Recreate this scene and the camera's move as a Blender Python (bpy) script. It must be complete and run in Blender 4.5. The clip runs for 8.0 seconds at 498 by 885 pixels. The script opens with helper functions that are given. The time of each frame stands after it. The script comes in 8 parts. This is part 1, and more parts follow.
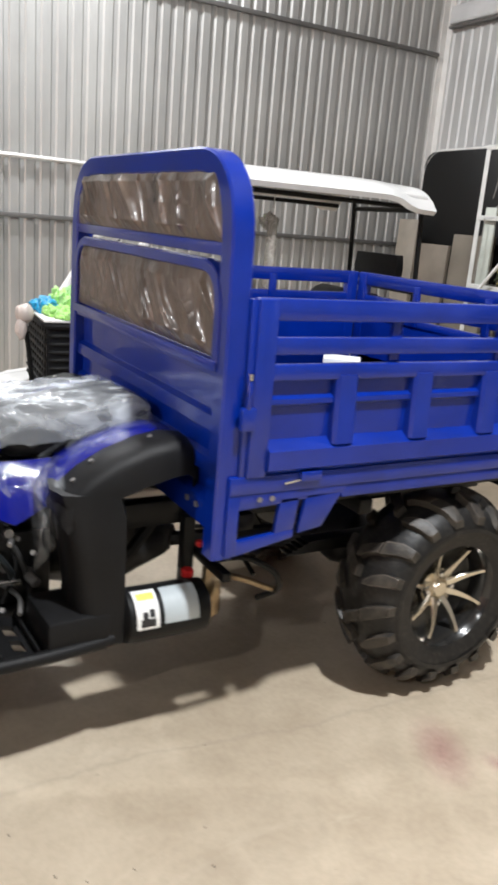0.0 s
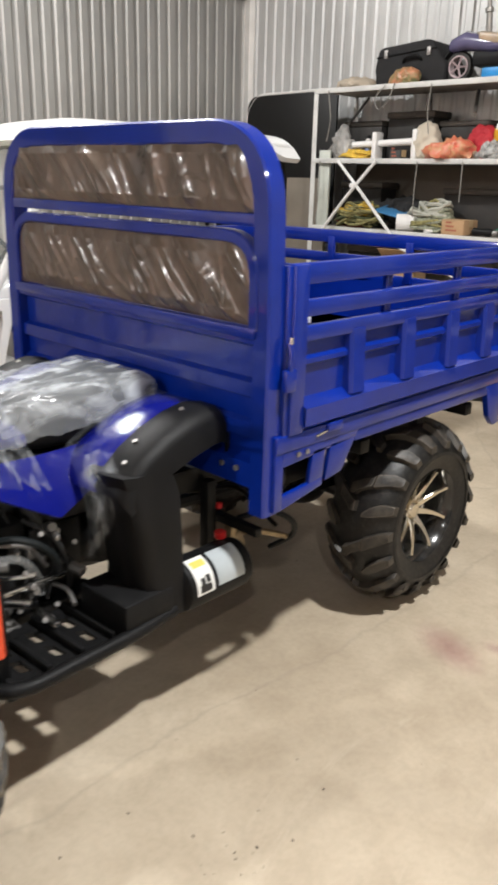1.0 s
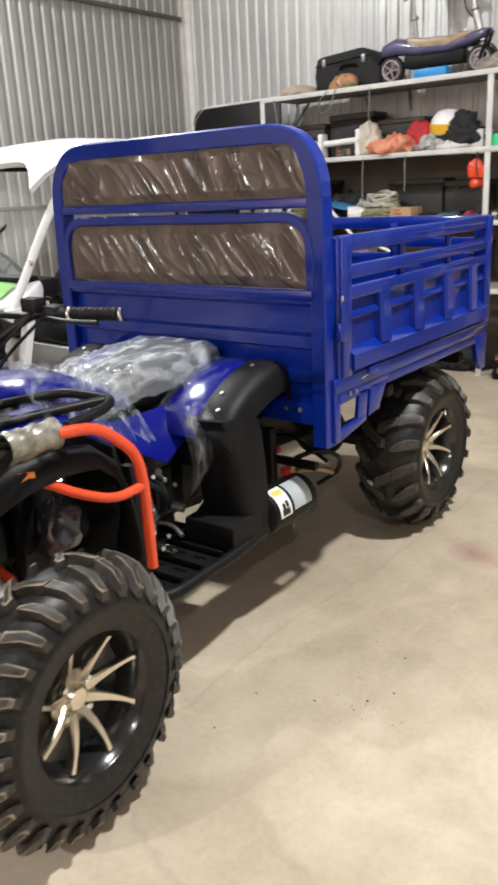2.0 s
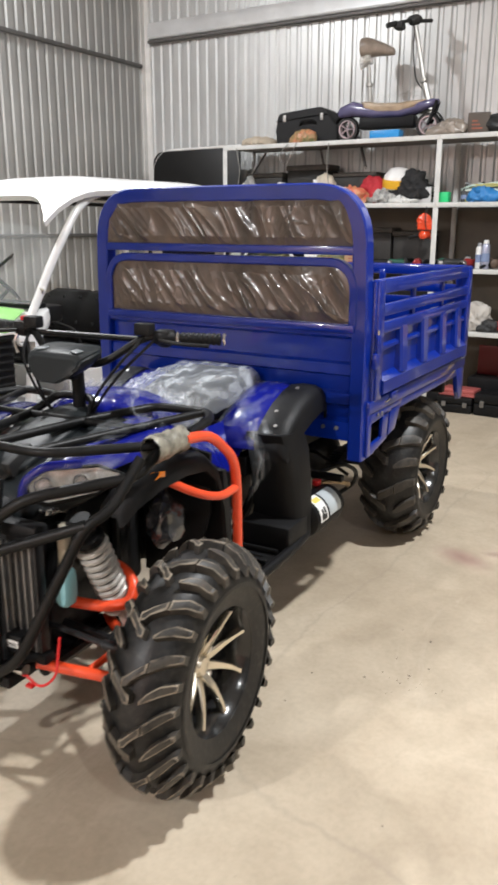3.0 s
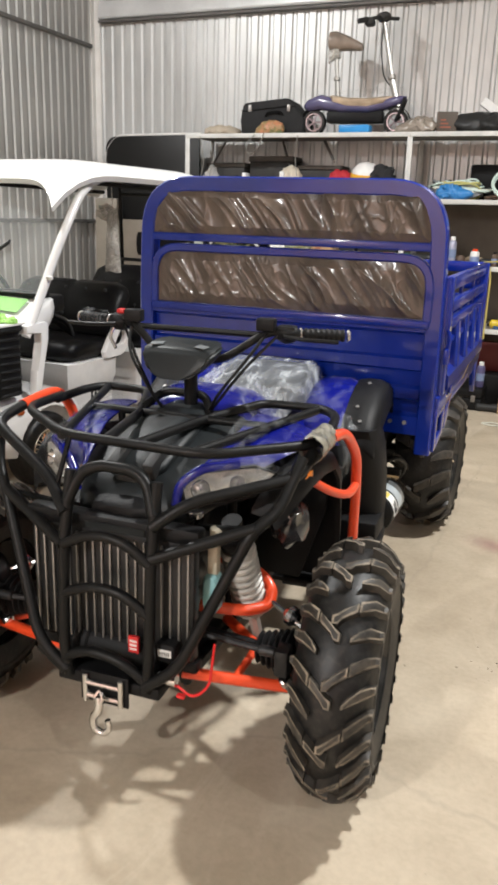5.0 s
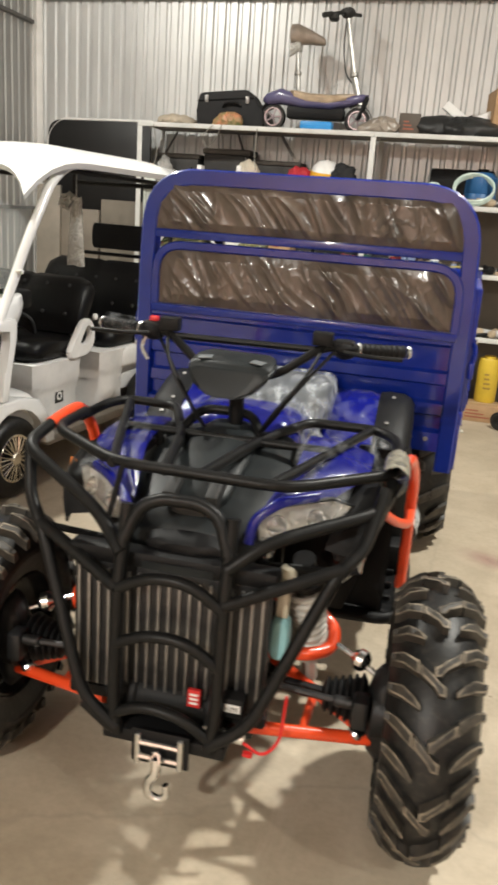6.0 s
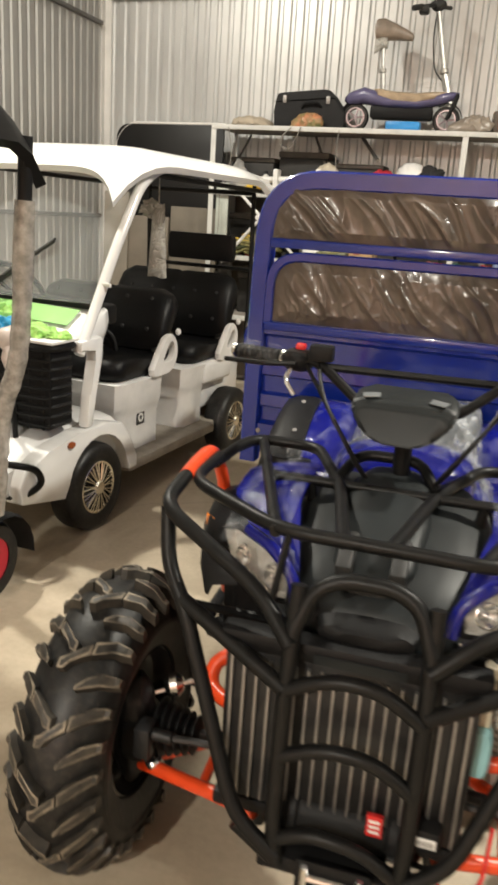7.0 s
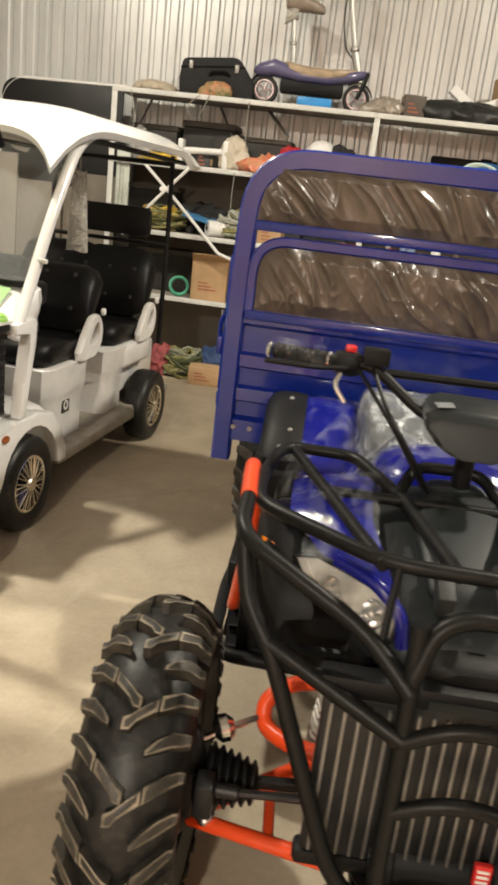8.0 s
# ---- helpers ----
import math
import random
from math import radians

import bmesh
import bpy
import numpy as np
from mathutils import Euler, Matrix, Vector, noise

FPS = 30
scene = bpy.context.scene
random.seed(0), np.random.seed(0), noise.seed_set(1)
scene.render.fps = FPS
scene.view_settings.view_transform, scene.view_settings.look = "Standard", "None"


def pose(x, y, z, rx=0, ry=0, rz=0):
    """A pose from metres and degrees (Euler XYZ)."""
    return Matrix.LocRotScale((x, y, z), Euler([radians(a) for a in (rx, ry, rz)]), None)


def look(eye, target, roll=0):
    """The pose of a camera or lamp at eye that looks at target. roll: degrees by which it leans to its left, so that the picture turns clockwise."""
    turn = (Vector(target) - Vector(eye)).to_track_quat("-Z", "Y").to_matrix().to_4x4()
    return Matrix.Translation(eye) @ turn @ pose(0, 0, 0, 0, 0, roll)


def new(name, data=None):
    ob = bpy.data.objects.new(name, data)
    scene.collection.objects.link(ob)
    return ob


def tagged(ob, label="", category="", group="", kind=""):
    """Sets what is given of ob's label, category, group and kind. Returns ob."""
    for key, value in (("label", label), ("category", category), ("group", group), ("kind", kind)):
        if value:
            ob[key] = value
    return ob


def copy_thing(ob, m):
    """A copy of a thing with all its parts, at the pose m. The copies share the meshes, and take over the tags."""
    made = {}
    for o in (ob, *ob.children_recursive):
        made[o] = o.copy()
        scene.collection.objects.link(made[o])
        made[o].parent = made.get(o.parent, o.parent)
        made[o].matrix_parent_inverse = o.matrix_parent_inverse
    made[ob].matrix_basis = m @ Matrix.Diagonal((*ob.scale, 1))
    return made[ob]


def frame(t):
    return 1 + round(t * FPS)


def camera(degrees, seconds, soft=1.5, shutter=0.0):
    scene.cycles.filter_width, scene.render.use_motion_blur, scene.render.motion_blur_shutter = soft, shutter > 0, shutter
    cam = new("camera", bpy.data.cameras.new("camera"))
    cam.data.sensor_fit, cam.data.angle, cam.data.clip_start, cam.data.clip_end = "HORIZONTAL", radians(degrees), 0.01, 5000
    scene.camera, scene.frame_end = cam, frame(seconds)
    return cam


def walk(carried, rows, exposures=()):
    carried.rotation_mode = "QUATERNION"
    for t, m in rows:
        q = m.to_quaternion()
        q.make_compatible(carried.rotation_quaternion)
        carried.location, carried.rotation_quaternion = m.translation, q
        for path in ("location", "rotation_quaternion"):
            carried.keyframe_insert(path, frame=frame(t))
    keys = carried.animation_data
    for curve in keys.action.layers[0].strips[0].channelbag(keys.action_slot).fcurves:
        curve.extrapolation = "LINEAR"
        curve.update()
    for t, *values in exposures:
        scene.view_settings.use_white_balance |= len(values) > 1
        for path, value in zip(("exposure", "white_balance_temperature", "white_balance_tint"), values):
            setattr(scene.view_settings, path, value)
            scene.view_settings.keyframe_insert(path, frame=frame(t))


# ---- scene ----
cam = camera(35.3, 8.0, soft=3.1, shutter=0.48)
PATH = [
    (0.0, (2.428, -0.948, 1.551), (0.764, 0.022, 1.012), 4.8),
    (0.5, (2.17, -1.208, 1.591), (0.621, -0.088, 1.002), 2.5),
    (1.0, (2.083, -1.553, 1.585), (0.772, -0.184, 0.945), 1.5),
    (1.5, (2.105, -1.881, 1.519), (0.783, -0.513, 0.9), 1.9),
    (1.7, (2.12, -2.018, 1.514), (0.849, -0.622, 0.898), -1.2),
    (2.8, (1.868, -2.769, 1.605), (0.872, -1.132, 1.034), 0.5),
    (3.0, (1.834, -2.872, 1.58), (0.853, -1.214, 1.042), 0.1),
    (3.5, (1.794, -3.151, 1.608), (0.897, -1.468, 1.007), -1.0),
    (4.0, (1.511, -3.301, 1.588), (0.784, -1.517, 1.049), 0.9),
    (4.5, (1.321, -3.336, 1.589), (0.56, -1.586, 0.988), 2.8),
    (4.7, (1.254, -3.271, 1.579), (0.499, -1.506, 1.014), 2.3),
    (5.8, (0.77, -3.093, 1.598), (0.228, -1.256, 1.023), 3.6),
    (6.0, (0.656, -3.089, 1.588), (0.164, -1.235, 1.023), 4.2),
    (6.5, (0.448, -2.997, 1.565), (-0.096, -1.164, 0.979), 5.9),
    (7.0, (0.251, -2.804, 1.573), (-0.341, -0.977, 1.014), 3.8),
    (7.5, (-0.017, -2.747, 1.568), (-0.343, -0.856, 1.003), 4.3),
    (8.0, (-0.248, -2.701, 1.565), (-0.465, -0.804, 0.971), 6.8),
]
walk(cam, [(t, look(eye, target, roll)) for t, eye, target, roll in PATH],
     exposures=[(0.0, 0.0, 5650, 9), (0.7, -0.06, 5900, 9.5), (1.6, -0.12, 5850, 9), (3.5, -0.10, 5700, 9), (4.7, -0.10, 5800, 9), (6.0, -0.11, 6230, 6), (7.0, -0.12, 6550, 6), (8.0, -0.13, 6850, 6)])

# ---- light: a closed hall at night, lit by a few high-bay lamps ----
world = bpy.data.worlds.new("hall_air")
world.use_nodes = True
world.node_tree.nodes["Background"].inputs[0].default_value = (0.9, 0.95, 1.0, 1)
world.node_tree.nodes["Background"].inputs[1].default_value = 0.008
scene.world = world

# First two follow cast shadows; last two are unseen fill lamps added in front.
LAMPS = [(2.25, 0.25, 4.85, 320), (-3.0, 0.55, 4.85, 225), (-0.9, -7.7, 4.3, 570), (4.8, -4.5, 4.85, 120)]


def lamp_light(x, y, z, watts, size=0.24):
    data = bpy.data.lights.new("bay_light", "AREA")
    data.shape, data.size, data.energy, data.color = "DISK", size, watts, (1.0, 0.93, 0.83)
    ob = new("bay_light", data)
    ob.matrix_basis = pose(x, y, z)
    return ob


for lx, ly, lz, lw in LAMPS:
    lamp_light(lx, ly, lz - 0.13, lw)


# ---- small mesh kit ----
def xf(bm, verts, m):
    bmesh.ops.transform(bm, matrix=m, verts=verts)


def box(bm, lo, hi, bev=0.0, m=None, seg=2, mi=0):
    r = bmesh.ops.create_cube(bm, size=1.0)
    vs = r["verts"]
    lo, hi = Vector(lo), Vector(hi)
    s, c = hi - lo, (hi + lo) / 2
    for v in vs:
        v.co = Vector((v.co.x * s.x + c.x, v.co.y * s.y + c.y, v.co.z * s.z + c.z))
    fs = list({f for v in vs for f in v.link_faces})
    if bev > 0:
        es = list({e for v in vs for e in v.link_edges})
        r = bmesh.ops.bevel(bm, geom=es, offset=min(bev, 0.49 * min(abs(s.x), abs(s.y), abs(s.z))), segments=seg, profile=0.5, affect="EDGES")
        fs = list(set(r["faces"]) | {f for f in fs if f.is_valid})
        vs = list({v for f in fs for v in f.verts})
    for f in fs:
        f.material_index = mi
    if m is not None:
        xf(bm, vs, m)
    return vs


def ring(bm, pts):
    return [bm.verts.new(p) for p in pts]


def skin(bm, rings, closed=True, caps=True, mi=0):
    fs = []
    for a, b in zip(rings, rings[1:]):
        n = len(a)
        for i in range(n if closed else n - 1):
            j = (i + 1) % n
            fs.append(bm.faces.new((a[i], a[j], b[j], b[i])))
    if caps and closed:
        fs.append(bm.faces.new(list(reversed(rings[0]))))
        fs.append(bm.faces.new(rings[-1]))
    for f in fs:
        f.material_index = mi
    return fs


def rounded(pts, d, n=5):
    """A path with its inner corners rounded off over the length d."""
    pts = [Vector(p) for p in pts]
    out = [pts[0]]
    for a, b, c in zip(pts, pts[1:], pts[2:]):
        u, w = a - b, c - b
        k = min(d, 0.48 * u.length, 0.48 * w.length)
        p, q = b + u.normalized() * k, b + w.normalized() * k
        for i in range(n + 1):
            t = i / n
            out.append(p * (1 - t) ** 2 + b * 2 * t * (1 - t) + q * t * t)
    out.append(pts[-1])
    return out


def tube(bm, pts, r, d=0.05, seg=8, m=None, mi=0, caps=True, n=4):
    """A round tube along a path; r may be one radius or a function of the way 0..1."""
    p = rounded(pts, d, n) if d and len(pts) > 2 else [Vector(q) for q in pts]
    t = (p[1] - p[0]).normalized()
    side = t.orthogonal().normalized()
    rings = []
    for i, q in enumerate(p):
        if i == 0:
            tan = t
        elif i == len(p) - 1:
            tan = (p[i] - p[i - 1]).normalized()
        else:
            tan = ((p[i + 1] - p[i]).normalized() + (p[i] - p[i - 1]).normalized()).normalized()
        side = (side - tan * side.dot(tan)).normalized()
        up = tan.cross(side)
        rad = r(i / (len(p) - 1)) if callable(r) else r
        rings.append(ring(bm, [q + (side * math.cos(a) + up * math.sin(a)) * rad for a in (2 * math.pi * k / seg for k in range(seg))]))
    skin(bm, rings, caps=caps, mi=mi)
    vs = [v for rr in rings for v in rr]
    if m is not None:
        xf(bm, vs, m)
    return vs


def thicken(bm, t):
    bmesh.ops.recalc_face_normals(bm, faces=bm.faces[:])
    bm.normal_update()
    bmesh.ops.solidify(bm, geom=bm.faces[:], thickness=t)


def lathe(bm, prof, seg=24, m=None, mi=0, closed=False):
    """Turns (radius, along) round the local X axis."""
    rings = []
    for r, x in prof:
        rings.append(ring(bm, [(x, r * math.cos(a), r * math.sin(a)) for a in (2 * math.pi * k / seg for k in range(seg))]))
    if closed:
        rings.append(rings[0])
    skin(bm, rings, caps=not closed, mi=mi)
    vs = list({v for rr in rings for v in rr})
    if m is not None:
        xf(bm, vs, m)
    return vs


def disc(bm, c, axis, r, h, seg=20, bev=0.0, mi=0, r2=None):
    """A short cylinder from c along axis."""
    m = Matrix.Translation(c) @ Vector(axis).to_track_quat("X", "Z").to_matrix().to_4x4()
    r2 = r if r2 is None else r2
    pr = [(r, 0), (r2, h)] if not bev else [(r - bev, 0), (r, bev), (r2, h - bev), (r2 - bev, h)]
    return lathe(bm, pr, seg, m, mi)


def prism(bm, outline, axis, a, b, bev=0.0, mi=0, m=None):
    """A flat outline (two coordinates in order of the other axes) given thickness from a to b along axis."""
    def at(p, q):
        return {"x": (q, p[0], p[1]), "y": (p[0], q, p[1]), "z": (p[0], p[1], q)}[axis]
    lo, hi = ring(bm, [at(p, a) for p in outline]), ring(bm, [at(p, b) for p in outline])
    fs = skin(bm, [lo, hi], mi=mi)
    vs = lo + hi
    if bev:
        es = [e for e in {e for f in fs for e in f.edges}]
        r = bmesh.ops.bevel(bm, geom=es, offset=bev, segments=2, profile=0.5, affect="EDGES")
        for f in r["faces"]:
            f.material_index = mi
        vs = list(set(r["verts"]) | {v for v in vs if v.is_valid})
    if m is not None:
        xf(bm, vs, m)
    return vs


def oval(y, cx, cz, w, h, e=2.6, n=20, lean=0.0):
    """A rounded ring in the plane y, w and h being half sizes."""
    pts = []
    for k in range(n):
        a = 2 * math.pi * k / n
        c, s = math.cos(a), math.sin(a)
        x = w * math.copysign(abs(c) ** (2 / e), c)
        z = h * math.copysign(abs(s) ** (2 / e), s)
        pts.append((cx + x, y + lean * z, cz + z))
    return pts


def loft(bm, rings, m=None, mi=0):
    rr = [ring(bm, r) for r in rings]
    skin(bm, rr, mi=mi)
    vs = [v for r in rr for v in r]
    if m is not None:
        xf(bm, vs, m)
    return vs


def sheet(bm, fn, nu, nv, thick=0.0, mi=0):
    """A grid fn(u, v) -> point for u, v in 0..1, closed to the thickness given along its normal."""
    g = [[bm.verts.new(fn(i / nu, j / nv)) for j in range(nv + 1)] for i in range(nu + 1)]
    fs = [bm.faces.new((g[i][j], g[i + 1][j], g[i + 1][j + 1], g[i][j + 1])) for i in range(nu) for j in range(nv)]
    for f in fs:
        f.material_index = mi
    if thick:
        bmesh.ops.recalc_face_normals(bm, faces=fs)
        bm.normal_update()
        r = bmesh.ops.solidify(bm, geom=fs, thickness=thick)
        for x in r["geom"]:
            if isinstance(x, bmesh.types.BMFace):
                x.material_index = mi
    return g


def lump(bm, c, s, rough=0.25, seed=0, freq=3.0, sub=3, m=None, mi=0, flat=True):
    """A soft uneven body of half sizes s about c, flattened where it rests."""
    r = bmesh.ops.create_icosphere(bm, subdivisions=sub, radius=1.0)
    off = Vector((seed * 7.31, seed * 3.17, seed * 5.77))
    for v in r["verts"]:
        d = 1 + rough * noise.noise(v.co * freq * 0.5 + off) + rough * 0.5 * noise.noise(v.co * freq * 1.3 + off)
        p = v.co * d
        if flat:
            p.z = max(p.z, -0.72)
        v.co = Vector((c[0] + p.x * s[0], c[1] + p.y * s[1], c[2] + p.z * s[2]))
    for f in {f for v in r["verts"] for f in v.link_faces}:
        f.material_index = mi
    if m is not None:
        xf(bm, r["verts"], m)
    return r["verts"]


def union_lump(bm, blobs, rough=0.3, seed=0, freq=5.0, sub=4):
    """One uneven body: the outer hull, seen from the first blob's middle, of several soft ellipsoids."""
    r = bmesh.ops.create_icosphere(bm, subdivisions=sub, radius=1.0)
    o = Vector(blobs[0][0])
    off = Vector((seed * 7.31, seed * 3.17, seed * 5.77))
    for v in r["verts"]:
        d = v.co.normalized()
        best = 0.0
        for c, s in blobs:
            p = [(o[i] - c[i]) / s[i] for i in range(3)]
            u = [d[i] / s[i] for i in range(3)]
            a, b2, cc = sum(x * x for x in u), sum(x * y for x, y in zip(u, p)), sum(x * x for x in p) - 1
            q2 = b2 * b2 - a * cc
            if q2 > 0:
                best = max(best, (-b2 + math.sqrt(q2)) / a)
        n = noise.noise(d * freq * 0.5 + off) + 0.6 * abs(noise.noise(d * freq * 1.3 + off)) + 0.3 * noise.noise(d * freq * 3.1 + off)
        w = o + d * best * (1 + rough * n)
        w.z = max(w.z, 0.0)
        v.co = w
    return r["verts"]


def finish(name, bm, mats, angle=38):
    bmesh.ops.recalc_face_normals(bm, faces=bm.faces)
    me = bpy.data.meshes.new(name)
    bm.to_mesh(me)
    bm.free()
    for mt in (mats if isinstance(mats, (list, tuple)) else [mats]):
        me.materials.append(mt)
    me.polygons.foreach_set("use_smooth", [True] * len(me.polygons))
    me.set_sharp_from_angle(angle=radians(angle))
    return me


def part(name, bm, mats, parent, label="", angle=38, kind=""):
    ob = new(name, finish(name, bm, mats, angle))
    ob.parent = parent
    return tagged(ob, label, kind=kind)


def solid(name, bm, mats, label, category, group="", kind="", angle=38, at=None):
    ob = new(name, finish(name, bm, mats, angle))
    if at is not None:
        ob.matrix_basis = at
    return tagged(ob, label, category, group, kind)


def thing(name, at, label, category, group="", kind=""):
    ob = new(name)
    ob.empty_display_size = 0.1
    ob.matrix_basis = at
    return tagged(ob, label, category, group, kind)


def B():
    return bmesh.new()


# ---- materials ----
def mat(name, col, rough=0.5, metal=0.0, var=0.12, scale=6.0, bump=0.0, bscale=60.0, col2=None, coat=0.0, rvar=0.1, spec=0.5, rand=0.0, alpha=1.0, stretch=(1, 1, 1), dust=0.0, sheen=0.0, shift=False):
    mt = bpy.data.materials.new(name)
    mt.use_nodes = True
    nt = mt.node_tree
    bs = nt.nodes["Principled BSDF"]
    L = nt.links.new
    tc = nt.nodes.new("ShaderNodeTexCoord")
    mp = nt.nodes.new("ShaderNodeMapping")
    mp.inputs["Scale"].default_value = stretch
    L(tc.outputs["Object"], mp.inputs["Vector"])
    if shift:
        far = nt.nodes.new("ShaderNodeMath")
        far.operation = "MULTIPLY"
        far.inputs[1].default_value = 40.0
        L(nt.nodes.new("ShaderNodeObjectInfo").outputs["Random"], far.inputs[0]), L(far.outputs[0], mp.inputs["Location"])
    n1 = nt.nodes.new("ShaderNodeTexNoise")
    n1.inputs["Scale"].default_value, n1.inputs["Detail"].default_value, n1.inputs["Roughness"].default_value = scale, 5, 0.62
    n2 = nt.nodes.new("ShaderNodeTexNoise")
    n2.inputs["Scale"].default_value, n2.inputs["Detail"].default_value = bscale, 4
    L(mp.outputs[0], n1.inputs["Vector"]), L(mp.outputs[0], n2.inputs["Vector"])
    c1 = [max(0, c * (1 - var)) for c in col] if col2 is None else list(col)
    c2 = [min(1, c * (1 + var)) for c in col] if col2 is None else list(col2)
    ramp = nt.nodes.new("ShaderNodeValToRGB")
    ramp.color_ramp.elements[0].position, ramp.color_ramp.elements[1].position = 0.32, 0.68
    ramp.color_ramp.elements[0].color, ramp.color_ramp.elements[1].color = (*c1, 1), (*c2, 1)
    L(n1.outputs["Fac"], ramp.inputs[0])
    out = ramp.outputs[0]
    if dust:
        mx = nt.nodes.new("ShaderNodeMixRGB")
        th = nt.nodes.new("ShaderNodeMapRange")
        th.inputs[1].default_value, th.inputs[2].default_value, th.inputs[4].default_value = 0.5, 0.75, dust
        L(n2.outputs["Fac"], th.inputs[0]), L(th.outputs[0], mx.inputs[0]), L(out, mx.inputs[1])
        mx.inputs[2].default_value = (0.36, 0.31, 0.25, 1)
        out = mx.outputs[0]
    if rand:
        oi = nt.nodes.new("ShaderNodeObjectInfo")
        hv = nt.nodes.new("ShaderNodeHueSaturation")
        mr = nt.nodes.new("ShaderNodeMapRange")
        mr.inputs[3].default_value, mr.inputs[4].default_value = 1 - rand, 1 + rand
        L(oi.outputs["Random"], mr.inputs[0]), L(mr.outputs[0], hv.inputs["Value"]), L(out, hv.inputs["Color"])
        out = hv.outputs[0]
    L(out, bs.inputs["Base Color"])
    rm = nt.nodes.new("ShaderNodeMapRange")
    rm.inputs[3].default_value, rm.inputs[4].default_value = max(0.02, rough - rvar), min(1, rough + rvar)
    L(n1.outputs["Fac"], rm.inputs[0]), L(rm.outputs[0], bs.inputs["Roughness"])
    bs.inputs["Metallic"].default_value = metal
    bs.inputs["Specular IOR Level"].default_value = spec
    bs.inputs["Coat Weight"].default_value, bs.inputs["Coat Roughness"].default_value = coat, 0.12
    bs.inputs["Alpha"].default_value = alpha
    bs.inputs["Sheen Weight"].default_value = sheen
    if bump:
        bp = nt.nodes.new("ShaderNodeBump")
        bp.inputs["Strength"].default_value, bp.inputs["Distance"].default_value = bump, 0.004
        L(n2.outputs["Fac"], bp.inputs["Height"]), L(bp.outputs[0], bs.inputs["Normal"])
    return mt


def film_mat(name, tint, alpha, rough=0.12, scale=9.0, strength=0.9, stretch=(1, 1, 1), crease=0.75):
    """Clear or tinted wrapping film, see-through but for creases painted opaque to look lit."""
    mt = bpy.data.materials.new(name)
    mt.use_nodes = True
    nt = mt.node_tree
    bs = nt.nodes["Principled BSDF"]
    L = nt.links.new
    tc, mp = nt.nodes.new("ShaderNodeTexCoord"), nt.nodes.new("ShaderNodeMapping")
    mp.inputs["Scale"].default_value = stretch
    L(tc.outputs["Object"], mp.inputs["Vector"])
    n1 = nt.nodes.new("ShaderNodeTexNoise")
    n1.inputs["Scale"].default_value, n1.inputs["Detail"].default_value, n1.inputs["Distortion"].default_value = scale, 4, 0.8
    L(mp.outputs[0], n1.inputs["Vector"])
    sub, ab = nt.nodes.new("ShaderNodeMath"), nt.nodes.new("ShaderNodeMath")
    sub.operation, ab.operation = "SUBTRACT", "ABSOLUTE"
    sub.inputs[1].default_value = 0.5
    L(n1.outputs["Fac"], sub.inputs[0]), L(sub.outputs[0], ab.inputs[0])
    bp = nt.nodes.new("ShaderNodeBump")
    bp.inputs["Strength"].default_value, bp.inputs["Distance"].default_value = strength, 0.05
    L(ab.outputs[0], bp.inputs["Height"]), L(bp.outputs[0], bs.inputs["Normal"])
    mr = nt.nodes.new("ShaderNodeMapRange")
    mr.inputs[1].default_value, mr.inputs[2].default_value = 0.0, 0.035
    mr.inputs[3].default_value, mr.inputs[4].default_value = crease, alpha
    L(ab.outputs[0], mr.inputs[0]), L(mr.outputs[0], bs.inputs["Alpha"])
    bs.inputs["Base Color"].default_value = (*tint, 1)
    bs.inputs["Roughness"].default_value = rough
    bs.inputs["Specular IOR Level"].default_value = 0.9
    return mt


def glass_mat(name, tint=(0.85, 0.9, 0.9), alpha=0.16):
    mt = mat(name, tint, rough=0.05, var=0.02, rvar=0.02, spec=0.8, alpha=alpha)
    return mt


